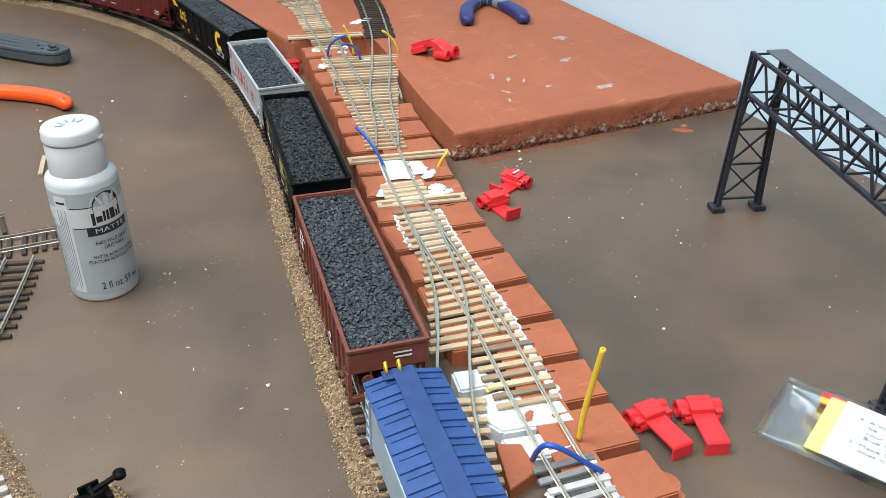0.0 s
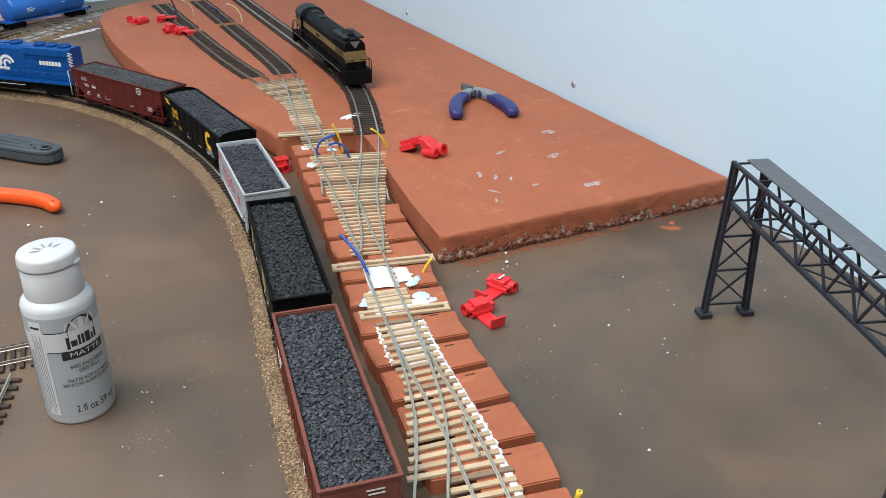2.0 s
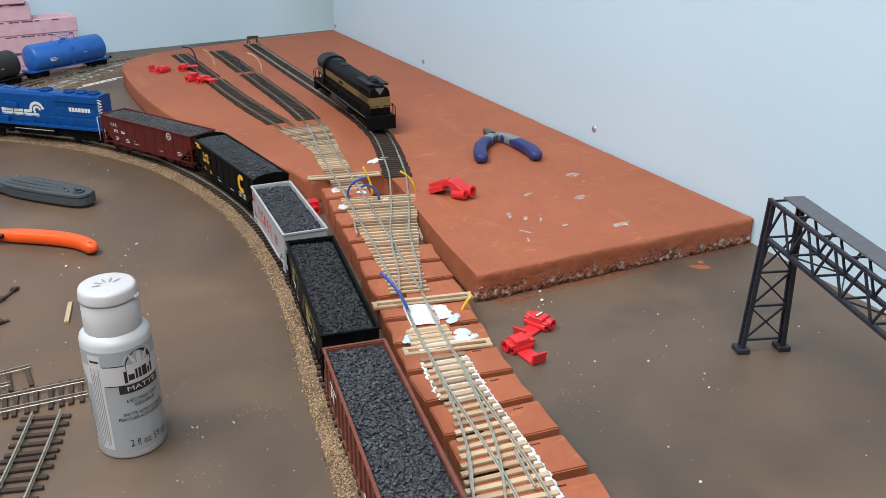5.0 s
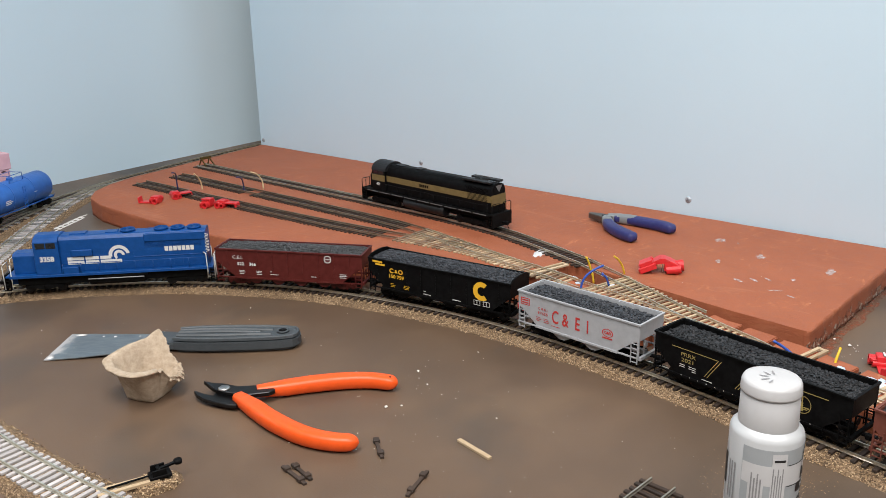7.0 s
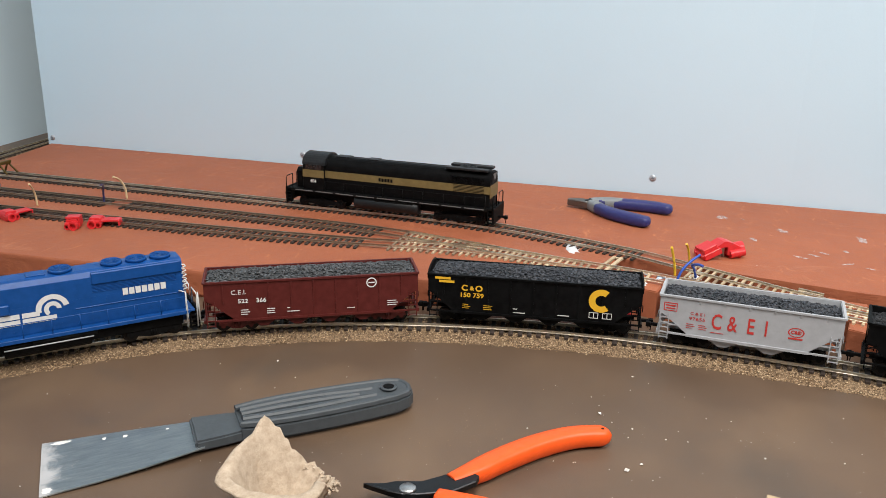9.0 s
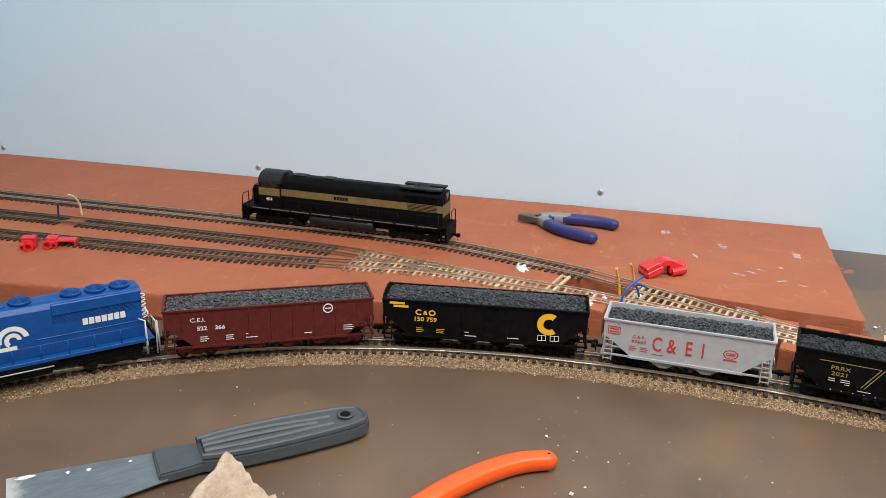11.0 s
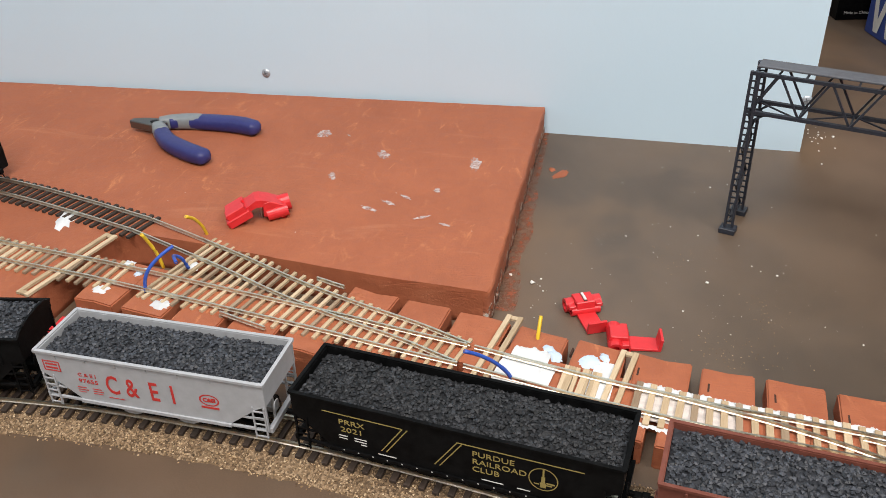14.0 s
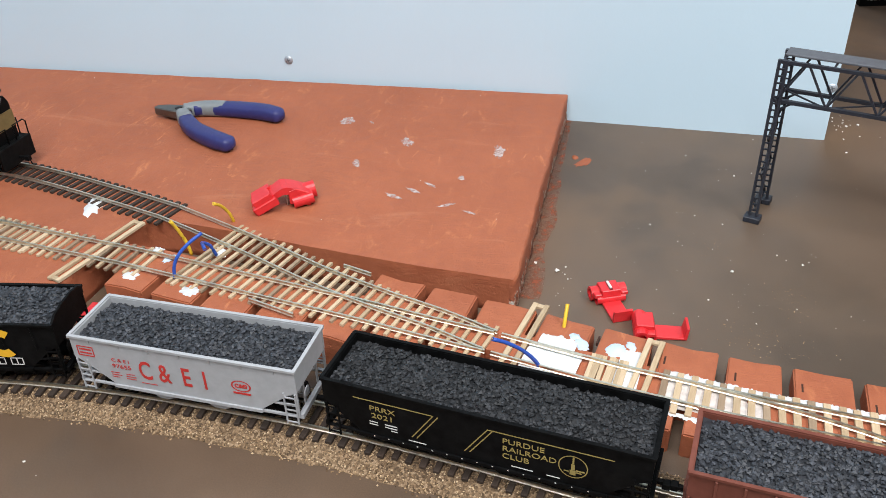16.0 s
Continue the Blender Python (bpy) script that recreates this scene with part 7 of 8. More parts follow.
for body, lip, z, fold, blade in (((0.3300, 0.5315), (0.3085, 0.5225), 0, "up", 0.0016), ((0.2990, 0.5100), (0.3010, 0.4870), 0, "up", 0.0), ((0.2570, 0.2820), (0.2567, 0.2565), 0, "down", 0.0), ((0.2820, 0.2740), (0.2730, 0.2505), 0, "down", 0.0),
                                  ((0.2215, 1.4430), (0.2085, 1.4610), ZF, "up", 0.0), ((0.2530, 1.4440), (0.2720, 1.4370), ZF, "down", 0.0), ((0.2510, 1.3640), (0.2420, 1.3840), ZF, "shut", 0.0), ((0.2635, 1.3470), (0.2720, 1.3265), ZF, "down", 0.0), ((0.2535, 0.8330), (0.2435, 0.8330), 0, "shut", 0.0)):
    wire_tap(body, lip, z, fold, blade)
folded_tap((0.3665, 0.7640), (0.3775, 0.7435), ZF)

BLUE_WIRE = paint("blue_wire", (0.025, 0.085, 0.42), 0.4, 0.08, 200, bump=0)
CREAM_WIRE = paint("cream_wire", (0.70, 0.55, 0.33), 0.4, 0.08, 200, bump=0)
NAVY_WIRE = paint("navy_wire", (0.035, 0.045, 0.16), 0.4, 0.08, 200, bump=0)


def wire(ctrl, material, label, r=0.0011):
    pts = spline(ctrl, 0.002)
    o = pts[0].copy()
    t = thing("feeder_wire", Matrix.Translation(o), label, "wire", "feeder wires")
    bm = bmesh.new()
    tube(bm, [p - o for p in pts], r, 8)
    part("insulation", bm, material, t)
    bm = bmesh.new()
    d = (pts[-1] - pts[-2]).normalized()
    tube(bm, [pts[-1] - o, pts[-1] - o + d * 0.0002], r * 0.4, 6)
    part("copper_core", bm, m_cop, t)


m_cop = m_metal("copper", (0.75, 0.38, 0.22), 0.35)
wire([(0.2140, 0.2796, 0.0085), (0.2145, 0.2791, 0.025), (0.2156, 0.2771, 0.045), (0.2171, 0.2750, 0.0650)], YELLOW_WIRE, "yellow feeder wire standing up from the incline", 0.0014)
wire([(0.1875, 0.2780, 0.0085), (0.1862, 0.2725, 0.0200), (0.1872, 0.2670, 0.0275), (0.1945, 0.2632, 0.0240), (0.2035, 0.2598, 0.0160), (0.2115, 0.2570, 0.0095)], BLUE_WIRE, "blue feeder wire bent across the rails", 0.0013)
wire([(0.2748, 0.5550, 0.0093), (0.2768, 0.5547, 0.0160), (0.2805, 0.5542, 0.0225), (0.2852, 0.5537, 0.0275)], YELLOW_WIRE, "yellow feeder wire beside the rail")
wire([(0.2386, 0.5627, 0.0135), (0.2365, 0.5668, 0.0235), (0.2335, 0.5734, 0.0321), (0.2296, 0.5810, 0.0390), (0.2252, 0.5882, 0.0442)], BLUE_WIRE, "blue feeder wire arching over the rail")
wire([(0.2767, 0.7897, 0.0240), (0.2775, 0.7883, 0.0330), (0.2797, 0.7849, 0.0400), (0.2845, 0.7792, 0.0458), (0.2903, 0.7727, 0.0499)], BLUE_WIRE, "blue feeder wire arching over the turnout")
wire([(0.3037, 0.7744, 0.0250), (0.3020, 0.7765, 0.0330), (0.2972, 0.7784, 0.0377), (0.2890, 0.7735, 0.0415), (0.2828, 0.7688, 0.0420)], BLUE_WIRE, "blue feeder wire bowed over the turnout ties")
wire([(0.3039, 0.7915, 0.0235), (0.3028, 0.7925, 0.0330), (0.2998, 0.7947, 0.0440), (0.2958, 0.7968, 0.0537)], YELLOW_WIRE, "yellow feeder wire by the turnout")
wire([(0.3456, 0.7806, 0.0235), (0.3430, 0.7815, 0.0320), (0.3375, 0.7833, 0.0405), (0.3301, 0.7850, 0.0464)], YELLOW_WIRE, "yellow feeder wire beside the dark track")
wire([(0.2830, 1.4850, ZF), (0.2800, 1.4810, 0.040), (0.2720, 1.4690, 0.053), (0.2560, 1.4530, 0.060)], NAVY_WIRE, "navy feeder wire by the yard track")
wire([(0.3050, 1.4550, ZF), (0.3030, 1.4540, 0.036), (0.2970, 1.4510, 0.046), (0.2880, 1.4467, 0.0535)], CREAM_WIRE, "cream feeder wire by the yard track")
wire([(0.3330, 1.3920, ZF), (0.3310, 1.3900, 0.038), (0.3230, 1.3830, 0.049), (0.3080, 1.3740, 0.054)], NAVY_WIRE, "navy feeder wire by the yard track")
wire([(0.3625, 1.3850, ZF), (0.3605, 1.3848, 0.038), (0.3520, 1.3844, 0.049), (0.3397, 1.3839, 0.0551)], CREAM_WIRE, "cream feeder wire by the yard track")


GANTRY = paint("gunmetal_plastic", (0.017, 0.020, 0.030), 0.5, 0.15, 200)
GANTRY_TOP = paint("grey_walkway_plastic", (0.095, 0.100, 0.116), 0.55, 0.12, 200)


def signal_bridge():
    """Two braced towers carrying a lattice truss with a walkway on top; x along the span, y across."""
    a, b = Vector((0.4540, 0.4310)), Vector((0.3830, 0.2310))
    d = b - a
    t = thing("signal_bridge", Matrix.Translation((a.x, a.y, 0)) @ Matrix.Rotation(math.atan2(d.y, d.x), 4, "Z"), "dark grey lattice model signal bridge standing on the table", "signal bridge")
    S, hb, hw, top, low = d.length, 0.0153, 0.0104, 0.1156, 0.0884

    def half(z):
        """Half width of a tower, drawing in towards the truss."""
        return hb + (hw - hb) * z / top

    for x0, q in ((0.0, 1), (S, -1)):
        bm = bmesh.new()
        for s in (-1, 1):
            for dx in (-0.0024, 0.0024):
                beam(bm, (x0 + dx, s * half(0.004), 0.004), (x0 + dx, s * half(top), top), 0.0016, 0.0030)
            for k in range(23):
                z = 0.008 + k * 0.0046
                beam(bm, (x0 - 0.0024, s * half(z), z), (x0 + 0.0024, s * half(z), z + 0.0004), 0.0010, 0.0010)
        tw = part("tower", bm, GANTRY, t)
        for s in (-1, 1):
            bm = bmesh.new()
            box(bm, x0 - 0.0055, x0 + 0.0055, s * hb - 0.0046, s * hb + 0.0046, 0.0, 0.0040)
            part("footing", bevel(bm, 0.0004), GANTRY, tw)
        zs = [0.009, 0.036, 0.062, 0.0885]
        for z0, z1 in zip(zs, zs[1:]):
            for s in (-1, 1):
                bm = bmesh.new()
                beam(bm, (x0, -s * half(z0), z0), (x0, s * half(z1), z1), 0.0012, 0.0012)
                part("brace", bm, GANTRY, tw)
            bm = bmesh.new()
            beam(bm, (x0, -half(z0), z0), (x0, half(z0), z0), 0.0014, 0.0014)
            part("strut", bm, GANTRY, tw)
        for s in (-1, 1):
            bm = bmesh.new()
            tube(bm, [(x0 + q * 0.002, s * hw, low - 0.014), (x0 + q * 0.004, s * hw, low - 0.005), (x0 + q * 0.009, s * hw, low - 0.0012), (x0 + q * 0.016, s * hw, low)], 0.0009, 6)
            part("knee_brace", bm, GANTRY, tw)
    n = 7
    for s in (-1, 1):
        for z, w in ((top - 0.0012, 0.0024), (low, 0.0030)):
            bm = bmesh.new()
            beam(bm, (-0.002, s * hw, z), (S + 0.002, s * hw, z), w, 0.0022)
            part("chord", bm, GANTRY, t)
        for k in range(n):
            xa, xb = S * k / n, S * (k + 1) / n
            xm = (xa + xb) / 2
            for p, r in (((xa, low), (xm, top)), ((xm, top), (xb, low))):
                bm = bmesh.new()
                beam(bm, (p[0], s * hw, p[1]), (r[0], s * hw, r[1]), 0.0013, 0.0013)
                part("web", bm, GANTRY, t)
    for k in range(n + 1):
        x = S * k / n
        for z in (low, top - 0.001):
            bm = bmesh.new()
            beam(bm, (x, -hw, z), (x, hw, z), 0.0012, 0.0012)
            part("cross_strut", bm, GANTRY, t)
        if k < n:
            bm = bmesh.new()
            sgn = 1 if k % 2 else -1
            beam(bm, (x, -hw * sgn, low), (S * (k + 1) / n, hw * sgn, low), 0.0009, 0.0009)
            part("cross_brace", bm, GANTRY, t)
    part("walkway", bbox(-0.001, S + 0.001, -0.0025, hw + 0.0015, top, top + 0.0014, 0.0003), GANTRY_TOP, t, "lighter grey plank walkway")


signal_bridge()


def parts_bag():
    k = Mat("clear_polybag", 0.22)
    k.b.inputs["Metallic"].default_value = 1.0
    k.color((0.9, 0.92, 0.94)).bump(k.noise(45, 2, 0.5, 0.3), 0.0008, 0.4)
    clear = k.n("ShaderNodeBsdfTransparent", Color=(0.95, 0.955, 0.96, 1.0))
    gloss = k.n("ShaderNodeFresnel", IOR=1.38)
    film = k.t.nodes.new("ShaderNodeMixShader")
    k.link(gloss.outputs[0], film.inputs[0])
    k.link(clear.outputs[0], film.inputs[1])
    k.link(k.b.outputs[0], film.inputs[2])
    k.link(film.outputs[0], k.t.nodes["Material Output"].inputs["Surface"])
    o = Vector((0.2979, 0.2523, 0))
    ang = math.atan2(-0.90, 0.43)
    t = thing("parts_bag", Matrix.Translation(o) @ Matrix.Rotation(ang, 4, "Z"), "clear plastic parts bag holding a folded white instruction sheet", "plastic bag")
    bm = bmesh.new()
    nx, ny = 26, 10
    L, W = 0.155, 0.053
    def zt(u, v):
        return 0.0022 + 0.0078 * min(1, u * 4.2) * (0.35 + 0.65 * math.sin(math.pi * v)) + 0.0016 * noise.noise(Vector((u * 9, v * 6, 1)))
    top = [[bm.verts.new((L * i / nx, W * j / ny, zt(i / nx, j / ny))) for j in range(ny + 1)] for i in range(nx + 1)]
    bot = [[bm.verts.new((L * i / nx, W * j / ny, 0.0006 + 0.0012 * min(1, i / nx * 3))) for j in range(ny + 1)] for i in range(nx + 1)]
    for i in range(nx):
        for j in range(ny):
            bm.faces.new((top[i][j], top[i + 1][j], top[i + 1][j + 1], top[i][j + 1])).smooth = True
            bm.faces.new((bot[i][j + 1], bot[i + 1][j + 1], bot[i + 1][j], bot[i][j])).smooth = True
    for i in range(nx):
        bm.faces.new((bot[i][0], bot[i + 1][0], top[i + 1][0], top[i][0]))
        bm.faces.new((top[i][ny], top[i + 1][ny], bot[i + 1][ny], bot[i][ny]))
    for j in range(ny):
        bm.faces.new((top[0][j], top[0][j + 1], bot[0][j + 1], bot[0][j]))
        bm.faces.new((bot[nx][j], bot[nx][j + 1], top[nx][j + 1], top[nx][j]))
    bmesh.ops.recalc_face_normals(bm, faces=bm.faces)
    bag = part("film", bm, k.m, t, "clear crinkled plastic film")
    bag.visible_shadow = False
    paper = paint("white_paper", (0.70, 0.70, 0.70), 0.8, 0.03, 40)
    tilt = pose(0.0305, 0.0008, 0.0066, 0, 0, 0)
    sh = part("instruction_sheet", bbox(0, 0.118, -0.0005, 0.0450, -0.0003, 0.0002, 0), paper, t, "folded white instruction sheet")
    sh.matrix_local = tilt
    part("card_edge", bbox(-0.0075, 0.0, 0.0, 0.0440, -0.0012, -0.0004, 0), paint("yellow_card", (0.66, 0.58, 0.22), 0.6, 0.05), t, "yellow card backing").matrix_local = tilt
    part("red_stripe", bbox(-0.012, 0.008, 0.0425, 0.0470, -0.0024, -0.0014, 0), CONN_RED, t).matrix_local = tilt
    part("yellow_stripe", bbox(-0.012, 0.002, 0.0385, 0.0424, -0.0024, -0.0014, 0), YELLOW_WIRE, t).matrix_local = tilt
    ink = paint("grey_ink", (0.22, 0.22, 0.23), 0.6, 0.1, bump=0)
    rows = ((0.0230, 0.0405, "the Blue Point c"), (0.0080, 0.0350, "4. A minimum of 2 #"), (0.0130, 0.0307, "be used to mount"), (0.0130, 0.0264, "counter sunk scre"), (0.0130, 0.0221, "Blue Point.)"), (0.0080, 0.0160, "5. Make Sure the Thro"), (0.0130, 0.0117, "does occur, readjust"))
    for x, y, s in rows:
        lettering(s, 0.0041, tilt @ pose(x, y, 0.0004), ink, t, "LEFT", 1.12)


parts_bag()


def loose_track(ctrl, n_ties, label, rail_mat, ties, seed, cut=(0.0, 1.0, 0.0, 1.0), bare=0.0):
    """Cut-off piece of model track lying on the table."""
    rnd = random.Random(seed)
    t = thing("track_offcut", pose(0, 0, 0), label, "track piece", "track offcuts")
    pts = line3(ctrl, 0.0002)
    n = len(pts)
    rails([p for i, p in enumerate(pts) if cut[0] <= i / n <= cut[1]], t, rail_mat, (-1,))
    rails([p for i, p in enumerate(pts) if cut[2] <= i / n <= cut[3]], t, rail_mat, (1,))
    ns = normals2d(pts)
    for k in range(n_ties):
        i = min(n - 1, int((bare + (1 - bare) * (k + 0.5) / n_ties) * n))
        m = Matrix.Translation(pts[i] + ns[i] * rnd.uniform(-0.0005, 0.0005)) @ Matrix.Rotation(math.atan2(ns[i].y, ns[i].x) + rnd.uniform(-0.05, 0.05), 4, "Z")
        piece("tie", ties, t, m)


loose_track([(-0.0541, 0.6796), (-0.0530, 0.6668), (-0.0520, 0.6539)], 3, "short stub of model track with three dark ties", RAIL_WORN, TIE_D, 51)
loose_track([(-0.0617, 0.6242), (-0.0390, 0.6264), (-0.0123, 0.6285)], 5, "broken piece of model track with dark ties", RAIL_WORN, TIE_D, 52, (0.0, 1.0, 0.1, 0.65))
loose_track([(-0.0800, 0.5985), (-0.0575, 0.5966), (-0.0189, 0.5944), (0.0176, 0.5925), (0.0551, 0.5899)], 17, "length of model track with dark ties beside the bottle", RAIL_WORN, TIE_D, 53, (0.0, 1.0, 0.20, 1.0), 0.19)
loose_track([(-0.0088, 0.5721), (-0.0173, 0.5433), (-0.0277, 0.5103), (-0.0343, 0.4902)], 10, "length of model track with dark ties and worn rails", RAIL_WORN, TIE_D, 54)


def loose_tie(a, b, material, label, studs=True, w=0.0026, z=0.0):
    d = Vector(b) - Vector(a)
    L = d.length
    t = thing("loose_tie", Matrix.Translation(((a[0] + b[0]) / 2, (a[1] + b[1]) / 2, z)) @ Matrix.Rotation(math.atan2(d.y, d.x), 4, "Z"), label, "tie", "loose ties")
    part("tie", bbox(-L / 2, L / 2, -w / 2, w / 2, 0, 0.0019, 0.0002), material, t)
    if studs:
        for x in (-L * 0.3, L * 0.3):
            part("rail_clip", bbox(x - 0.0022, x + 0.0022, -w / 2 - 0.0010, w / 2 + 0.0010, 0.0008, 0.0034, 0.0004), material, t)


loose_tie((-0.0325, 0.7542), (-0.0168, 0.7768), TIE_DARK, "loose dark plastic tie on the table")
loose_tie((-0.0551, 0.7100), (-0.0256, 0.7190), TIE_DARK, "loose dark plastic tie on the table")
loose_tie((-0.0823, 0.7991), (-0.0868, 0.7707), TIE_DARK, "loose dark plastic tie on the table")
loose_tie((-0.0764, 0.7962), (-0.0809, 0.7717), TIE_DARK, "loose dark plastic tie on the table")
loose_tie((0.0188, 0.7287), (0.0130, 0.6964), TIE_WOOD, "bare wooden tie lying on the table", False, 0.0034)
loose_tie((0.0520, 0.3161), (0.0430, 0.2965), TIE_WOOD, "bare wooden tie lying on the table", False, 0.0034)


def ground_throw(x, y, yaw, label):
    t = thing("ground_throw", pose(x, y, 0, 0, 0, yaw), label, "ground throw", "ground throws")
    rnd = random.Random(int(abs(x) * 1000))
    bm = bmesh.new()
    n = 22
    ring = [bm.verts.new((0.017 * math.cos(a) * rnd.uniform(0.9, 1.1), 0.013 * math.sin(a) * rnd.uniform(0.9, 1.1), -0.0002)) for a in (2 * math.pi * k / n for k in range(n))]
    ring2 = [bm.verts.new((v.co.x * 0.8, v.co.y * 0.8, 0.0042 + rnd.uniform(-0.0004, 0.0004))) for v in ring]
    for k in range(n):
        bm.faces.new((ring[k], ring[(k + 1) % n], ring2[(k + 1) % n], ring2[k]))
    bm.faces.new(ring2)
    part("ballast_patch", bm, BALLAST, t, "tan ballast patch", kind="stuff")
    bm = bmesh.new()
    for _ in range(420):
        a, r = rnd.uniform(0, 6.283), math.sqrt(rnd.random())
        z = 0.0042 if r < 0.8 else 0.0042 * (1 - r) / 0.2
        lump(bm, (0.017 * r * math.cos(a), 0.013 * r * math.sin(a), z), rnd.uniform(0.0005, 0.0010), 0.8, rnd)
    part("loose_ballast", bm, GRAIN, t, kind="stuff")
    for yy in (-0.0032, 0.0032):
        part("tie", bbox(-0.036, 0.002, yy - 0.0016, yy + 0.0016, 0.0042, 0.0062, 0.0002), TIE_WOOD, t)
    part("base", bbox(-0.004, 0.010, -0.0050, 0.0050, 0.0060, 0.0082, 0.0004), BLACK, t)
    bm = bmesh.new()
    for yy in (-0.0040, 0.0040):
        box(bm, -0.002, 0.007, yy - 0.0006, yy + 0.0006, 0.008, 0.0125)
    part("bracket", bevel(bm, 0.0003), BLACK, t)
    bm = bmesh.new()
    rod(bm, (0.0025, -0.0045, 0.0108), (0.0025, 0.0045, 0.0108), 0.0013, 8)
    beam(bm, (0.0025, 0, 0.0108), (0.0150, 0.0015, 0.0120), 0.0022, 0.0014)
    lathe(bm, [(0.0, -0.0014), (0.0028, -0.0012), (0.0028, 0.0012), (0.0, 0.0014)], 12, Matrix.Translation((0.0155, 0.0015, 0.0120)))
    part("lever", bm, BLACK, t)
    bm = bmesh.new()
    rod(bm, (-0.030, 0, 0.0070), (0.0, 0, 0.0080), 0.0007, 6)
    part("throw_rod", bm, BLACK, t)


ground_throw(0.0035, 0.3420, 12, "black ground throw on two wooden ties and ballast")
ground_throw(-0.1478, 0.8477, -20, "black ground throw on two wooden ties and ballast")


SCREW_ZINC = paint("blue_grey_zinc", (0.42, 0.46, 0.51), 0.35, 0.15, 300, metal=0.4)
SCREW_SLOT_SHADE = paint("screw_slot_shade_grey", (0.16, 0.17, 0.19), 0.6, 0.1, bump=0)


def pan_screw(y, z):
    t = thing("screw", pose(0.5965 if y > 0.5 else 0.5815, y, z, 0, -90, 0), "pan-head screw driven into the backdrop board", "screw", "backdrop screws")
    bm = bmesh.new()
    lathe(bm, [(0.0, -0.002), (0.0044, -0.0004), (0.0044, 0.0004), (0.0038, 0.0016), (0.0020, 0.0024), (0.0, 0.0026)], 20)
    part("head", bm, SCREW_ZINC, t)
    # cross recess drawn as raised bars in the grey of its shade
    for r in (0, 90):
        part("slot", bbox(-0.0022, 0.0022, -0.0004, 0.0004, 0.0016, 0.0027, 0), SCREW_SLOT_SHADE, t).matrix_local = Matrix.Rotation(math.radians(r + 20), 4, "Z")


for y, z in ((0.831, 0.043), (1.283, 0.037), (1.682, 0.033), (0.369, 0.045)):
    pan_screw(y, z)


def wheel_stop():
    t = thing("track_bumper", pose(0.4053, 1.5891, ZF + 0.0040), "small dark brass bumper at the end of the yard track", "bumper")
    brass = m_metal("dark_brass", (0.20, 0.14, 0.05), 0.5)
    for s in (-1, 1):
        bm = bmesh.new()
        beam(bm, (s * 0.0084, -0.010, 0), (s * 0.0070, 0.002, 0.012), 0.0016, 0.0016)
        beam(bm, (s * 0.0084, 0.009, 0), (s * 0.0070, 0.002, 0.012), 0.0016, 0.0016)
        part("leg", bm, brass, t)
    part("beam", bbox(-0.010, 0.010, -0.001, 0.003, 0.0105, 0.0145, 0.0004), brass, t)


wheel_stop()


def foam_stack():
    k = Mat("pink_foam", 0.8)
    k.color(k.ramp(k.noise(60, 4), (0.3, (0.60, 0.36, 0.42)), (0.7, (0.70, 0.45, 0.50)))).bump(k.noise(500, 4), 0.0005, 0.6)
    dot = paint("foam_print", (0.12, 0.06, 0.08), 0.8, 0.1)
    rnd = random.Random(9)
    for x0, x1, y0, z0, z1 in ((-0.42, 0.124, 1.694, 0.0, 0.0330), (-0.42, 0.123, 1.692, 0.0334, 0.0618), (-0.42, 0.1255, 1.691, 0.0622, 0.0858), (-0.42, 0.056, 1.690, 0.0862, 0.1130), (-0.42, 0.050, 1.686, 0.1134, 0.1460)):
        y0 -= 0.025
        bm = bbox(x0, x1, y0, y0 + 0.055 if x1 > 0.1 else y0 + 0.05, z0, z1, 0.0008)
        t = thing("foam_offcut", pose(0, 0, 0), "pink rigid foam board offcut stacked against the back board", "foam board", "pink foam stack")
        m = Matrix.Translation((0.14, y0, 0)) @ Matrix.Rotation(math.radians(6.3), 4, "Z") @ Matrix.Translation((-0.14, -y0, 0))
        b = part("board", bm, k.m, t)
        b.matrix_local = m
        bm = bmesh.new()
        for _ in range(34):
            x = rnd.uniform(max(x0, -0.12), x1 - 0.01)
            box(bm, x, x + rnd.uniform(0.003, 0.007), y0 - 0.0002, y0 + 0.0002, z1 - 0.0032, z1 - 0.0012)
        part("print", bm, dot, t, kind="stuff").matrix_local = m


foam_stack()


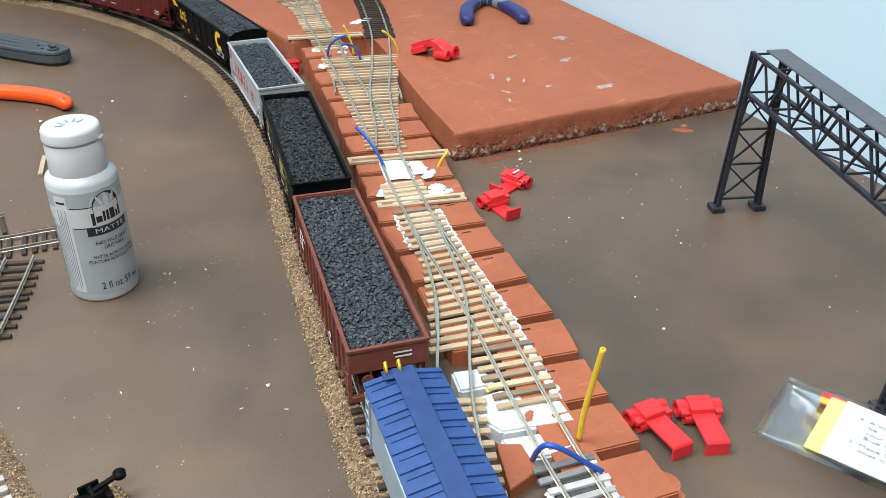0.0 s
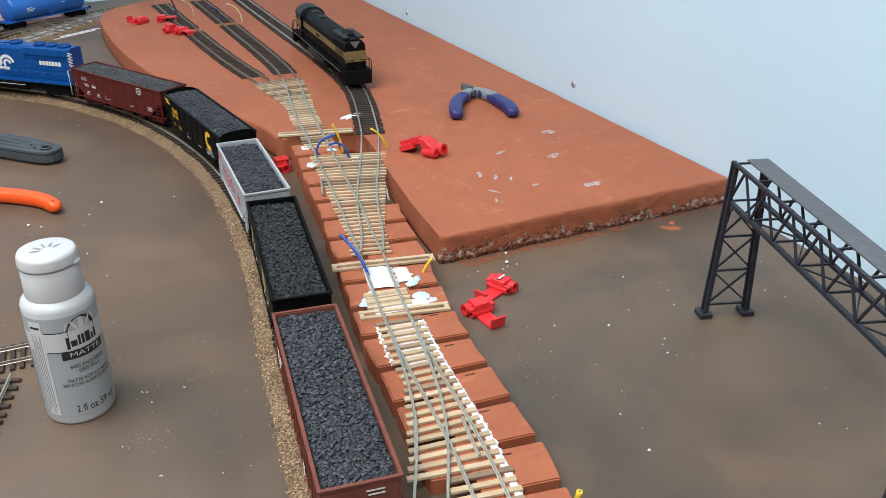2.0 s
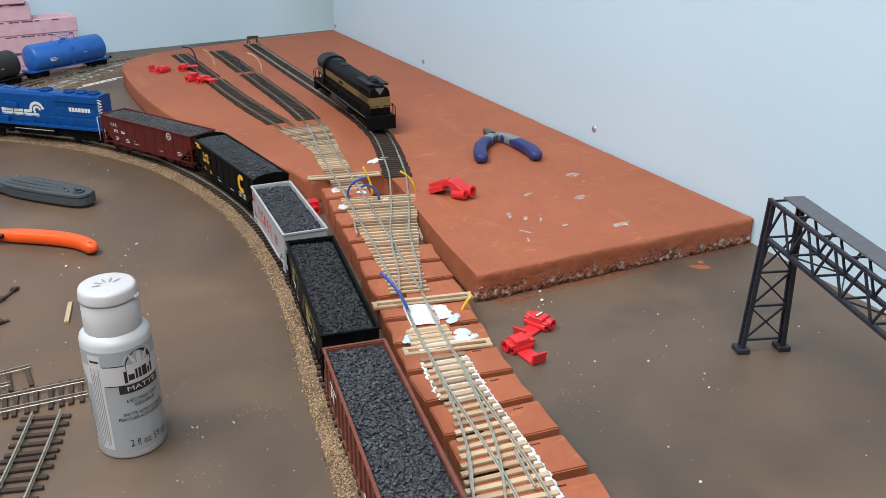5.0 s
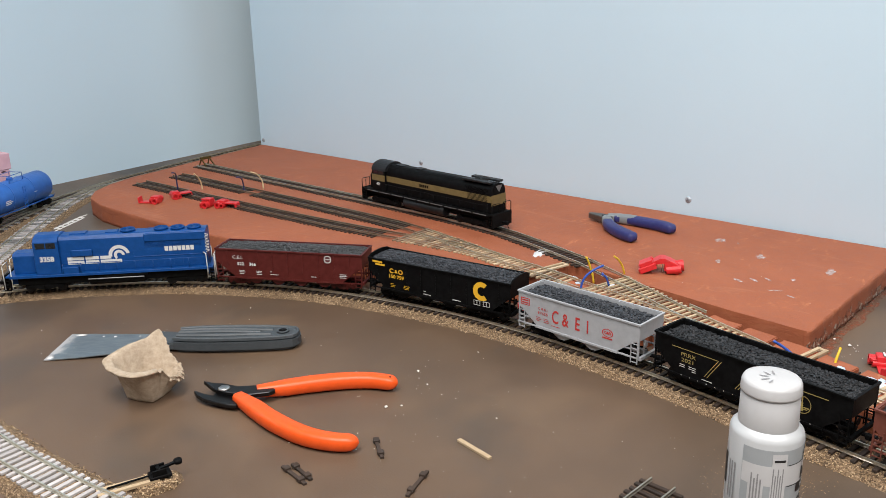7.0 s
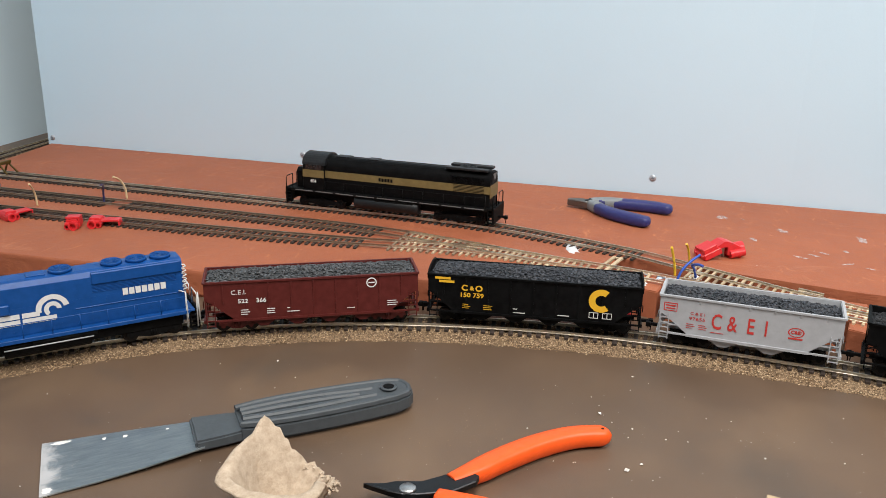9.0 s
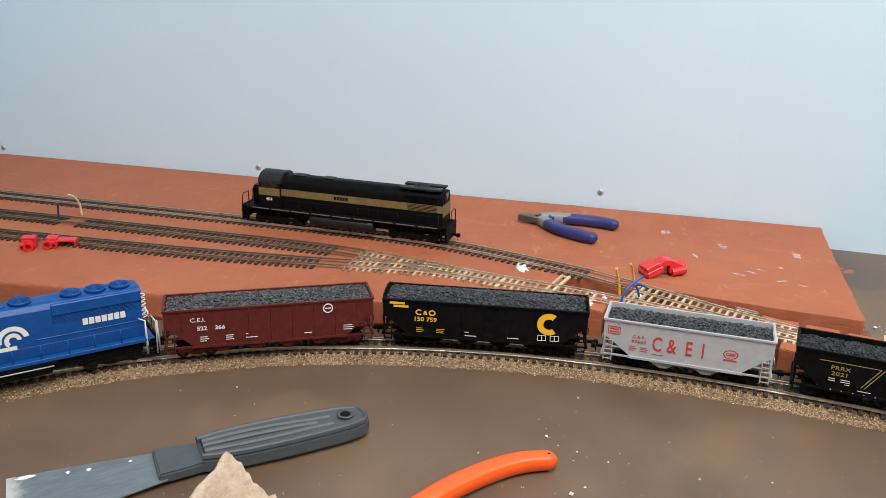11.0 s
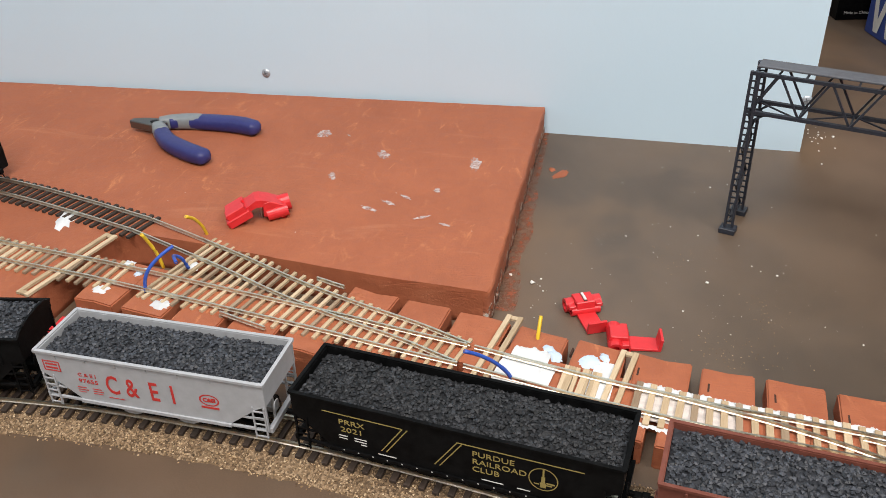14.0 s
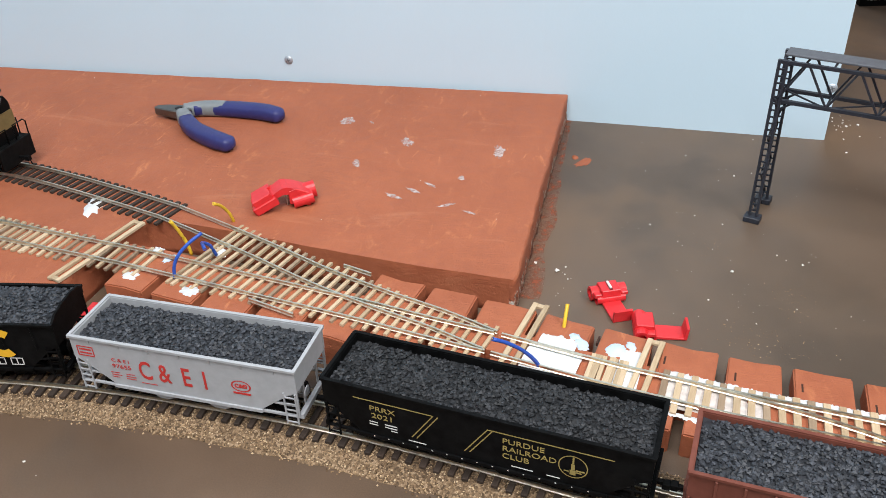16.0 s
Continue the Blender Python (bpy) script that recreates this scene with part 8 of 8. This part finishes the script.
def cartons():
    blue, red = paint("blue_carton", (0.018, 0.050, 0.25), 0.4, 0.08, 60), paint("red_carton", (0.46, 0.026, 0.018), 0.45, 0.08, 60)
    a, b = Vector((0.917, 0.245)), Vector((0.769, 0.212))
    d = (b - a).normalized()
    m = Matrix.Translation((a.x, a.y, 0)) @ Matrix.Rotation(math.atan2(d.y, d.x), 4, "Z")
    t = thing("carton", m, "red and blue printed hobby carton on the far table", "carton")
    L, W = 0.225, 0.14
    part("tray", bbox(0, L, 0, W, 0, 0.0640, 0.0012, 2), blue, t, "blue printed lower part")
    part("lid", bbox(-0.002, L - 0.004, -0.0015, W + 0.002, 0.0645, 0.1550, 0.0015, 2), red, t, "red printed lid")
    # the brand word as plain white blocks, with a yellow line of words above
    x = 0.008
    for k in range(14):
        bm = bmesh.new()
        lean = 0.007 if k % 2 else -0.005
        prism(bm, [(x - lean, 0.006), (x - lean + 0.0085, 0.006), (x + lean + 0.0085, 0.049), (x + lean, 0.049)], -0.0001, 0.0001)
        part("brand_block", bm, L_WHITE, t).matrix_local = on_side(0.006, 0, -0.0004 - 0.0003 * (k % 2))
        x += 0.0135
    lettering("MAKING RAIL", 0.0080, on_side(0.080, 0.0560, -0.0005), L_YELLOW, t, bold=0.0003)
    g = thing("carton", pose(0.955, 0.268, 0, 0, 0, 10), "grey and black printed carton on the far table", "carton")
    grey = paint("grey_carton", (0.36, 0.34, 0.33), 0.6, 0.06, 60)
    part("body", bbox(0, 0.16, -0.10, 0.0, 0.0255, 0.0710, 0.0008), grey, g)
    part("band", bbox(-0.0004, 0.1604, -0.1004, 0.0004, 0.0, 0.0253, 0.0006), CAR_BLACK, g, "black lower band")
    part("end_patch", bbox(0.012, 0.034, 0.0003, 0.0008, 0.038, 0.066, 0), paint("orange_patch", (0.75, 0.13, 0.05), 0.5, 0.05), g)
    part("side_patch", bbox(-0.0008, -0.0003, -0.05, -0.03, 0.046, 0.056, 0), paint("maroon_patch", (0.20, 0.03, 0.04), 0.5, 0.05), g)
    lettering("Made in China", 0.0050, Matrix.Translation((-0.0006, -0.022, 0.0085)) @ Matrix.Rotation(math.radians(-90), 4, "Z") @ SIDE, L_WHITE, g)
    for k, (z0, z1, mm) in enumerate(((0.0715, 0.096, paint("tan_carton", (0.45, 0.36, 0.27), 0.6, 0.06)), (0.0965, 0.112, paint("dark_carton", (0.10, 0.06, 0.05), 0.6, 0.1)), (0.1125, 0.150, paint("cream_carton", (0.55, 0.44, 0.32), 0.6, 0.06)))):
        c = thing("carton", pose(0.955 + 0.004 * k, 0.262, z0, 0, 0, 8 + 3 * k), "flat tan hobby carton stacked on others", "carton", "stacked cartons")
        part("body", bbox(0, 0.17, -0.11, 0.0, 0, z1 - z0, 0.0008), mm, c)


cartons()


# ---- plaster, marks and crumbs ----
def blot(bm, cx, cy, z, rx, ry, rot, rnd, dome=0.0006, n=18, jag=0.35):
    """Low irregular patch."""
    c, s = math.cos(rot), math.sin(rot)
    ctr = bm.verts.new((cx, cy, z + dome))
    ring, mid = [], []
    for k in range(n):
        a = 2 * math.pi * k / n
        f = 1 - jag * rnd.random()
        x, y = rx * math.cos(a) * f, ry * math.sin(a) * f
        ring.append(bm.verts.new((cx + x * c - y * s, cy + x * s + y * c, z)))
        mid.append(bm.verts.new((cx + 0.75 * (x * c - y * s), cy + 0.75 * (x * s + y * c), z + dome * rnd.uniform(0.6, 1.1))))
    for k in range(n):
        j = (k + 1) % n
        bm.faces.new((ring[k], ring[j], mid[j], mid[k])).smooth = True
        bm.faces.new((mid[k], mid[j], ctr)).smooth = True


def plaster():
    rnd = random.Random(61)
    pale_blue = paint("pale_blue_filler", (0.5197, 0.6210, 0.74), 0.8, 0.1, 150, bump=0.0003)
    spots = [(0.2749, 0.8180, 0.007, 0.005), (0.2670, 0.7749, 0.008, 0.006), (0.3036, 0.8146, 0.006, 0.005), (0.3096, 0.7752, 0.008, 0.005), (0.3515, 0.8878, 0.019, 0.008), (0.2967, 0.8029, 0.004, 0.006)]
    for x, y, rx, ry in spots:
        bm = bmesh.new()
        blot(bm, x, y, slope_z(y) - 0.0001, rx, ry, rnd.uniform(0, 3), rnd, 0.0014, 22, 0.45)
        tagged(part("plaster_dab", bm, WHITE if rnd.random() < 0.6 else pale_blue, None), "dab of white filler beside the rails", "filler", "filler dabs")
    # white filler along the tie ends of the low turnout, ragged on its outer side
    main = line3(MAIN, 0.0, 0.0008)
    ns = normals2d(main)

    def ragged(y0, y1, inner, outer, amp, seed, up=0.0007, coat=WHITE, words="ragged white filler smeared along the tie ends"):
        bm = bmesh.new()
        prev = None
        for p, n in zip(main, ns):
            if not y0 < p.y < y1:
                continue
            w = noise.noise(Vector((p.y * 140, seed, 0))) * amp + noise.noise(Vector((p.y * 520, seed, 3))) * amp * 0.6 + noise.noise(Vector((p.y * 1100, seed, 6))) * amp * 0.25
            a, b = p + n * inner, p + n * (outer + math.copysign(w, outer))
            za, zb = slope_z(a.y) + up, slope_z(b.y) + 0.0001
            cur = [bm.verts.new((a.x, a.y, slope_z(a.y) - 0.0008)), bm.verts.new((a.x, a.y, za)), bm.verts.new((a.x * 0.35 + b.x * 0.65, a.y * 0.35 + b.y * 0.65, za)), bm.verts.new((b.x, b.y, zb))]
            if prev:
                for k in range(3):
                    bm.faces.new((prev[k], prev[k + 1], cur[k + 1], cur[k])).smooth = True
            prev = cur
        bmesh.ops.recalc_face_normals(bm, faces=bm.faces)
        tagged(part("track_filler", bm, coat, None), words, "filler", "filler strips")

    ragged(0.3088, 0.5006, 0.0128, 0.0168, 0.0034, 1)
    ragged(0.4570, 0.5006, -0.0138, -0.0156, 0.0040, 2)
    thin = paint("thin_filler_wash", (0.56, 0.505, 0.475), 0.85, 0.25, 220, bump=0.0003)
    ragged(0.4500, 0.5006, -0.0095, 0.0118, 0.0016, 3, 0.0001, thin)
    ragged(0.5134, 0.5273, -0.012, 0.026, 0.0030, 4, 0.0004)
    ragged(0.5440, 0.5740, -0.0095, 0.0105, 0.0045, 5, 0.0016)
    ragged(0.5499, 0.5706, 0.0125, 0.0220, 0.0040, 6, 0.0010)
    ragged(0.1707, 0.2703, 0.0120, 0.0150, 0.0026, 7)
    ragged(0.1707, 0.2580, -0.0125, -0.0150, 0.0026, 8)
    # dark grey strip that fills the gaps between the low ties
    ragged(0.1759, 0.2631, -0.0108, 0.0108, 0.0012, 9, 0.0001, paint("dark_grey_gap_strip", (0.060, 0.056, 0.054), 0.85, 0.4, 220), "dark grey strip between the whitewashed ties")
    for x, y, rx, ry, rot in ((0.2288, 0.5391, 0.011, 0.006, 0.9), (0.2220, 0.5323, 0.005, 0.004, 0.2), (0.2614, 0.5255, 0.008, 0.006, -0.7), (0.2664, 0.5175, 0.005, 0.003, 0.3), (0.2630, 0.5440, 0.007, 0.004, 0.4), (0.2690, 0.5480, 0.004, 0.003, 1.2)):
        bm = bmesh.new()
        blot(bm, x, y, slope_z(y) - 0.0001, rx, ry, rot, rnd, 0.0012, 26, 0.3)
        tagged(part("blue_filler", bm, pale_blue, None), "pale blue filler smeared beside the rails", "filler", "blue filler dabs")

    def slab(poly, z1, label, mat, w=0.0012):
        bm = bmesh.new()
        cx, cy = sum(p[0] for p in poly) / len(poly), sum(p[1] for p in poly) / len(poly)
        prism(bm, [(x - cx, y - cy) for x, y in poly], 0.0, z1)
        bmesh.ops.bevel(bm, geom=[e for e in bm.edges if e.verts[0].co.z > 0.001 or e.verts[1].co.z > 0.001], offset=w, segments=2, affect="EDGES", clamp_overlap=True)
        tt = thing("foam_chunk", pose(cx, cy, 0), label, "foam chunk", "foam chunks")
        part("chunk", bm, mat, tt)

    slab([(0.1821, 0.3492), (0.1788, 0.3331), (0.1984, 0.3299), (0.1989, 0.3450)], 0.0090, "white foam chunk packed under the turnout", WHITE)
    slab([(0.1771, 0.3271), (0.1775, 0.3149), (0.1840, 0.2992), (0.2204, 0.2902), (0.2217, 0.3063), (0.1985, 0.3263)], 0.0086, "white foam slab under the rails", WHITE)
    slab([(0.1812, 0.2972), (0.1809, 0.2804), (0.1966, 0.2772), (0.2170, 0.2770), (0.2185, 0.2882)], 0.0076, "white foam slab under the rails", WHITE)
    slab([(0.1783, 0.2946), (0.1888, 0.2895), (0.1871, 0.2722), (0.1698, 0.2672)], 0.0079, "terracotta-painted foam chunk beside the rails", TERRA, 0.0004)
    for x, y, rx, ry in ((0.2014, 0.3035, 0.0050, 0.0028), (0.2049, 0.2873, 0.0050, 0.0032), (0.2123, 0.2984, 0.0020, 0.0012)):
        bm = bmesh.new()
        blot(bm, x, y, 0.0086 if y > 0.2911 else 0.0076, rx, ry, 0.9, rnd, 0.0003, 22, 0.4)
        tagged(part("paint_spot", bm, TERRA, None), "terracotta paint on the white filler", "paint spot", "paint spots")
    bm = bmesh.new()
    blot(bm, 0.1935, 0.3285, 0.0090, 0.0032, 0.0022, 0.5, rnd, 0.0008, 16, 0.3)
    tagged(part("paint_spot", bm, YELLOW_WIRE, None), "yellow paint dab on the white foam", "paint spot", "paint spots")
    # scuffs on the foam board
    ks = Mat("scuffed_foam", 0.85)
    ks.color(ks.ramp(ks.noise(240, 4, 0.6), (0.35, (0.5489, 0.4425, 0.40)), (0.65, (0.7212, 0.6991, 0.72))))
    ks.link(ks.ramp(ks.noise(190, 6, 0.7, 0.8), (0.34, (0.0, 0.0, 0.0)), (0.60, (0.68, 0.68, 0.68))), ks.b.inputs["Alpha"])
    scuff = ks.m
    marks = [(0.5124, 0.7519, 0.007, 0.005, 0.3), (0.5123, 0.7311, 0.003, 0.001, 0.8), (0.4789, 0.6931, 0.007, 0.004, 0.5), (0.4390, 0.7225, 0.006, 0.0025, 0.4), (0.4727, 0.6199, 0.010, 0.004, 0.2), (0.4268, 0.6406, 0.003, 0.002, 0.1),
             (0.3940, 0.6828, 0.002, 0.006, -0.5), (0.4039, 0.6708, 0.0015, 0.006, -0.5), (0.4139, 0.6607, 0.0015, 0.005, -0.6), (0.3870, 0.6434, 0.0015, 0.006, 0.5), (0.3791, 0.6258, 0.005, 0.0012, 1.2)]
    for x, y, rx, ry, rot in marks:
        bm = bmesh.new()
        blot(bm, x, y, ZF + 0.0003, rx * 1.4, ry * 1.35, rot, rnd, 0.0002, 26, 0.45)
        tagged(part("scuff", bm, scuff, None), "pale scuff on the painted foam", "scuff", "foam scuffs")
    kp = Mat("brushed_terracotta_smear", 0.8)
    kp.color(kp.ramp(kp.noise(60, 4, 0.6), (0.3, (0.24, 0.066, 0.030)), (0.7, (0.33, 0.098, 0.046))))
    kp.link(kp.ramp(kp.noise(150, 6, 0.75, 0.3), (0.44, (0.0, 0.0, 0.0)), (0.60, (0.8021, 0.7984, 0.8))), kp.b.inputs["Alpha"])
    bm = bmesh.new()
    prev = None
    for i in range(60):
        x = 0.322 + 0.270 * i / 59
        w = 0.0085 + 0.0050 * noise.noise(Vector((x * 25, 4, 1)))
        cur = (bm.verts.new((x, 0.5870, 0.0003)), bm.verts.new((x, 0.5815 - w, 0.0002)))
        if prev:
            bm.faces.new((prev[0], prev[1], cur[1], cur[0]))
        prev = cur
    tagged(part("paint_smear", bm, kp.m, None), "terracotta paint brushed onto the table along the foam", "paint smear")
    bm = bmesh.new()
    blot(bm, 0.513, 0.557, 0.0002, 0.012, 0.006, -0.6, rnd, 0.0002, 22, 0.4)
    blot(bm, 0.520, 0.565, 0.0002, 0.004, 0.003, 0.2, rnd, 0.0012, 14, 0.4)
    tagged(part("paint_smear", bm, TERRA, None), "terracotta paint smear on the tabletop", "paint smear")
    bm = bmesh.new()
    for k in range(6):
        x, y = 0.098 + 0.010 * k, 1.500 + 0.006 * k
        pl = spline([(x, y, 0.0004), (x + 0.014, y + 0.010, 0.0006), (x + 0.010, y + 0.017, 0.0004), (x + 0.026, y + 0.022, 0.0004)], 0.002)
        sweep(bm, pl, [(-0.0012 - 0.0002 * k, -0.0003), (0.0012, -0.0003), (0.0008, 0.0004), (-0.0008, 0.0004)])
    tagged(part("filler_smear", bm, PLASTER, None), "dried white filler streaks on the tabletop", "filler", kind="stuff")
    # paint overspill where the incline meets the table
    bm = bmesh.new()
    for y in (0.22, 0.18, 0.14, 0.25, 0.10):
        p = min(main, key=lambda q: abs(q.y - y))
        blot(bm, p.x + 0.036, y, 0.0002, 0.013, 0.020, 0.2, rnd, 0.0003, 40, 0.3)
    tagged(part("paint_spill", bm, TERRA, None), "terracotta paint spilled at the foot of the incline", "paint spill", kind="stuff")


plaster()


def crumbs():
    """White foam crumbs scattered over table and foam board."""
    rnd = random.Random(71)
    bm = bmesh.new()
    drifts = [(0.045, 0.822), (0.06, 0.72), (0.40, 0.50), (0.36, 0.40), (0.50, 0.45), (0.45, 0.30), (-0.02, 1.05), (0.33, 0.47)]

    def on_board(x, y):
        return 0.345 < x < 0.59 and 0.585 < y < 1.6
    n = 0
    while n < 430:
        if rnd.random() < 0.45:
            x, y = rnd.choice(drifts)
            x, y = x + rnd.gauss(0, 0.035), y + rnd.gauss(0, 0.035)
        else:
            x, y = rnd.uniform(-0.16, 0.58), rnd.uniform(0.15, 1.25)
        if x > 0.594 and x < 0.612:
            continue
        track = min((math.hypot(p.x - x, p.y - y) for p in loop_pts[::6]))
        if track < 0.035 or (0.15 < x < 0.31 and 0.1 < y < 0.86):
            continue
        z = ZF if on_board(x, y) else 0.0
        if z == 0 and x > 0.17 and y > 0.56:
            continue
        if z and rnd.random() < 0.6:
            continue
        r = 0.00024 * math.exp(rnd.gauss(0, 0.75))
        lump(bm, (x, y, z + r * 0.4), min(r, 0.0016), 0.6, rnd)
        n += 1
    for x, y, r in ((0.3546, 0.5650, 0.0024), (0.3624, 0.5797, 0.0014), (0.3605, 0.5599, 0.0009), (0.3467, 0.5573, 0.0010), (0.0881, 1.0584, 0.0010), (0.0491, 0.8273, 0.0015), (0.5981, 0.3487, 0.0009), (0.6982, 0.3733, 0.0020), (0.6131, 0.3340, 0.0012), (0.6181, 0.3536, 0.0009), (0.3189, 0.3720, 0.0010), (0.3377, 0.4712, 0.0009)):
        lump(bm, (x, y, r * 0.5), r, 0.7, rnd)
    for _ in range(420):
        x, y = rnd.uniform(-0.08, 0.12), rnd.uniform(0.20, 0.62) if rnd.random() < 0.6 else rnd.uniform(0.62, 1.1)
        if min((math.hypot(p.x - x, p.y - y) for p in loop_pts[::6])) > 0.034:
            r = 0.00018 * math.exp(rnd.gauss(0, 0.6))
            lump(bm, (x, y, r * 0.3), min(r, 0.0008), 0.5, rnd)
    for _ in range(14):
        # slender shavings
        x, y, q = rnd.uniform(-0.02, 0.11), rnd.uniform(0.22, 0.55), rnd.uniform(0, 3.1)
        if min((math.hypot(p.x - x, p.y - y) for p in loop_pts[::6])) > 0.034:
            beam(bm, (x, y, 0.0003), (x + 0.002 * math.cos(q), y + 0.002 * math.sin(q), 0.0004), 0.0004, 0.0004)
    for _ in range(25):
        a = rnd.uniform(0, 6.3)
        q = abs(rnd.gauss(0, 0.02))
        x, y = 0.612 + q * math.cos(a), 0.345 + q * math.sin(a)
        if not (0.594 < x < 0.61 and y > 0.355):
            lump(bm, (x, y, 0.0003), rnd.uniform(0.0003, 0.0012), 0.5, rnd)
    for _ in range(8):
        x, y = 0.345 + 0.012 * rnd.gauss(0, 1), 0.565 - abs(0.006 * rnd.gauss(0, 1))
        lump(bm, (x, y, 0.0003), rnd.uniform(0.0003, 0.0009), 0.7, rnd)
    for _ in range(90):
        y = rnd.uniform(0.59, 1.05)
        lump(bm, (0.5915 - abs(rnd.gauss(0, 0.0012)), y, ZF + 0.0003), 0.0003 * math.exp(rnd.gauss(0, 0.5)), 0.6, rnd)
    tagged(part("foam_crumbs", bm, paint("foam_crumb", (0.72, 0.70, 0.66), 0.8, 0.1), None), "white foam crumbs scattered over the table", "crumbs", kind="stuff")
    # spilled ballast sand inside the loop
    bm = bmesh.new()
    for cx, cy, sx, sy, n in ((0.105, 0.565, 0.020, 0.008, 150), (0.110, 0.520, 0.016, 0.007, 150), (0.075, 0.560, 0.014, 0.006, 60), (0.070, 0.475, 0.012, 0.006, 60), (0.300, 0.440, 0.012, 0.016, 130), (0.345, 0.420, 0.010, 0.008, 60), (0.400, 0.470, 0.010, 0.012, 40), (0.03, 0.90, 0.020, 0.020, 60)):
        for _ in range(n):
            x, y = rnd.gauss(cx, sx), rnd.gauss(cy, sy)
            if min((math.hypot(p.x - x, p.y - y) for p in loop_pts[::6])) > 0.028 and not 0.17 < x < 0.285:
                lump(bm, (x, y, 0.0001), rnd.uniform(0.0002, 0.00045), 0.7, rnd)
    tagged(part("sand_scatter", bm, GRAIN, None), "spilled ballast sand scattered over the tabletop", "sand", kind="stuff")


crumbs()
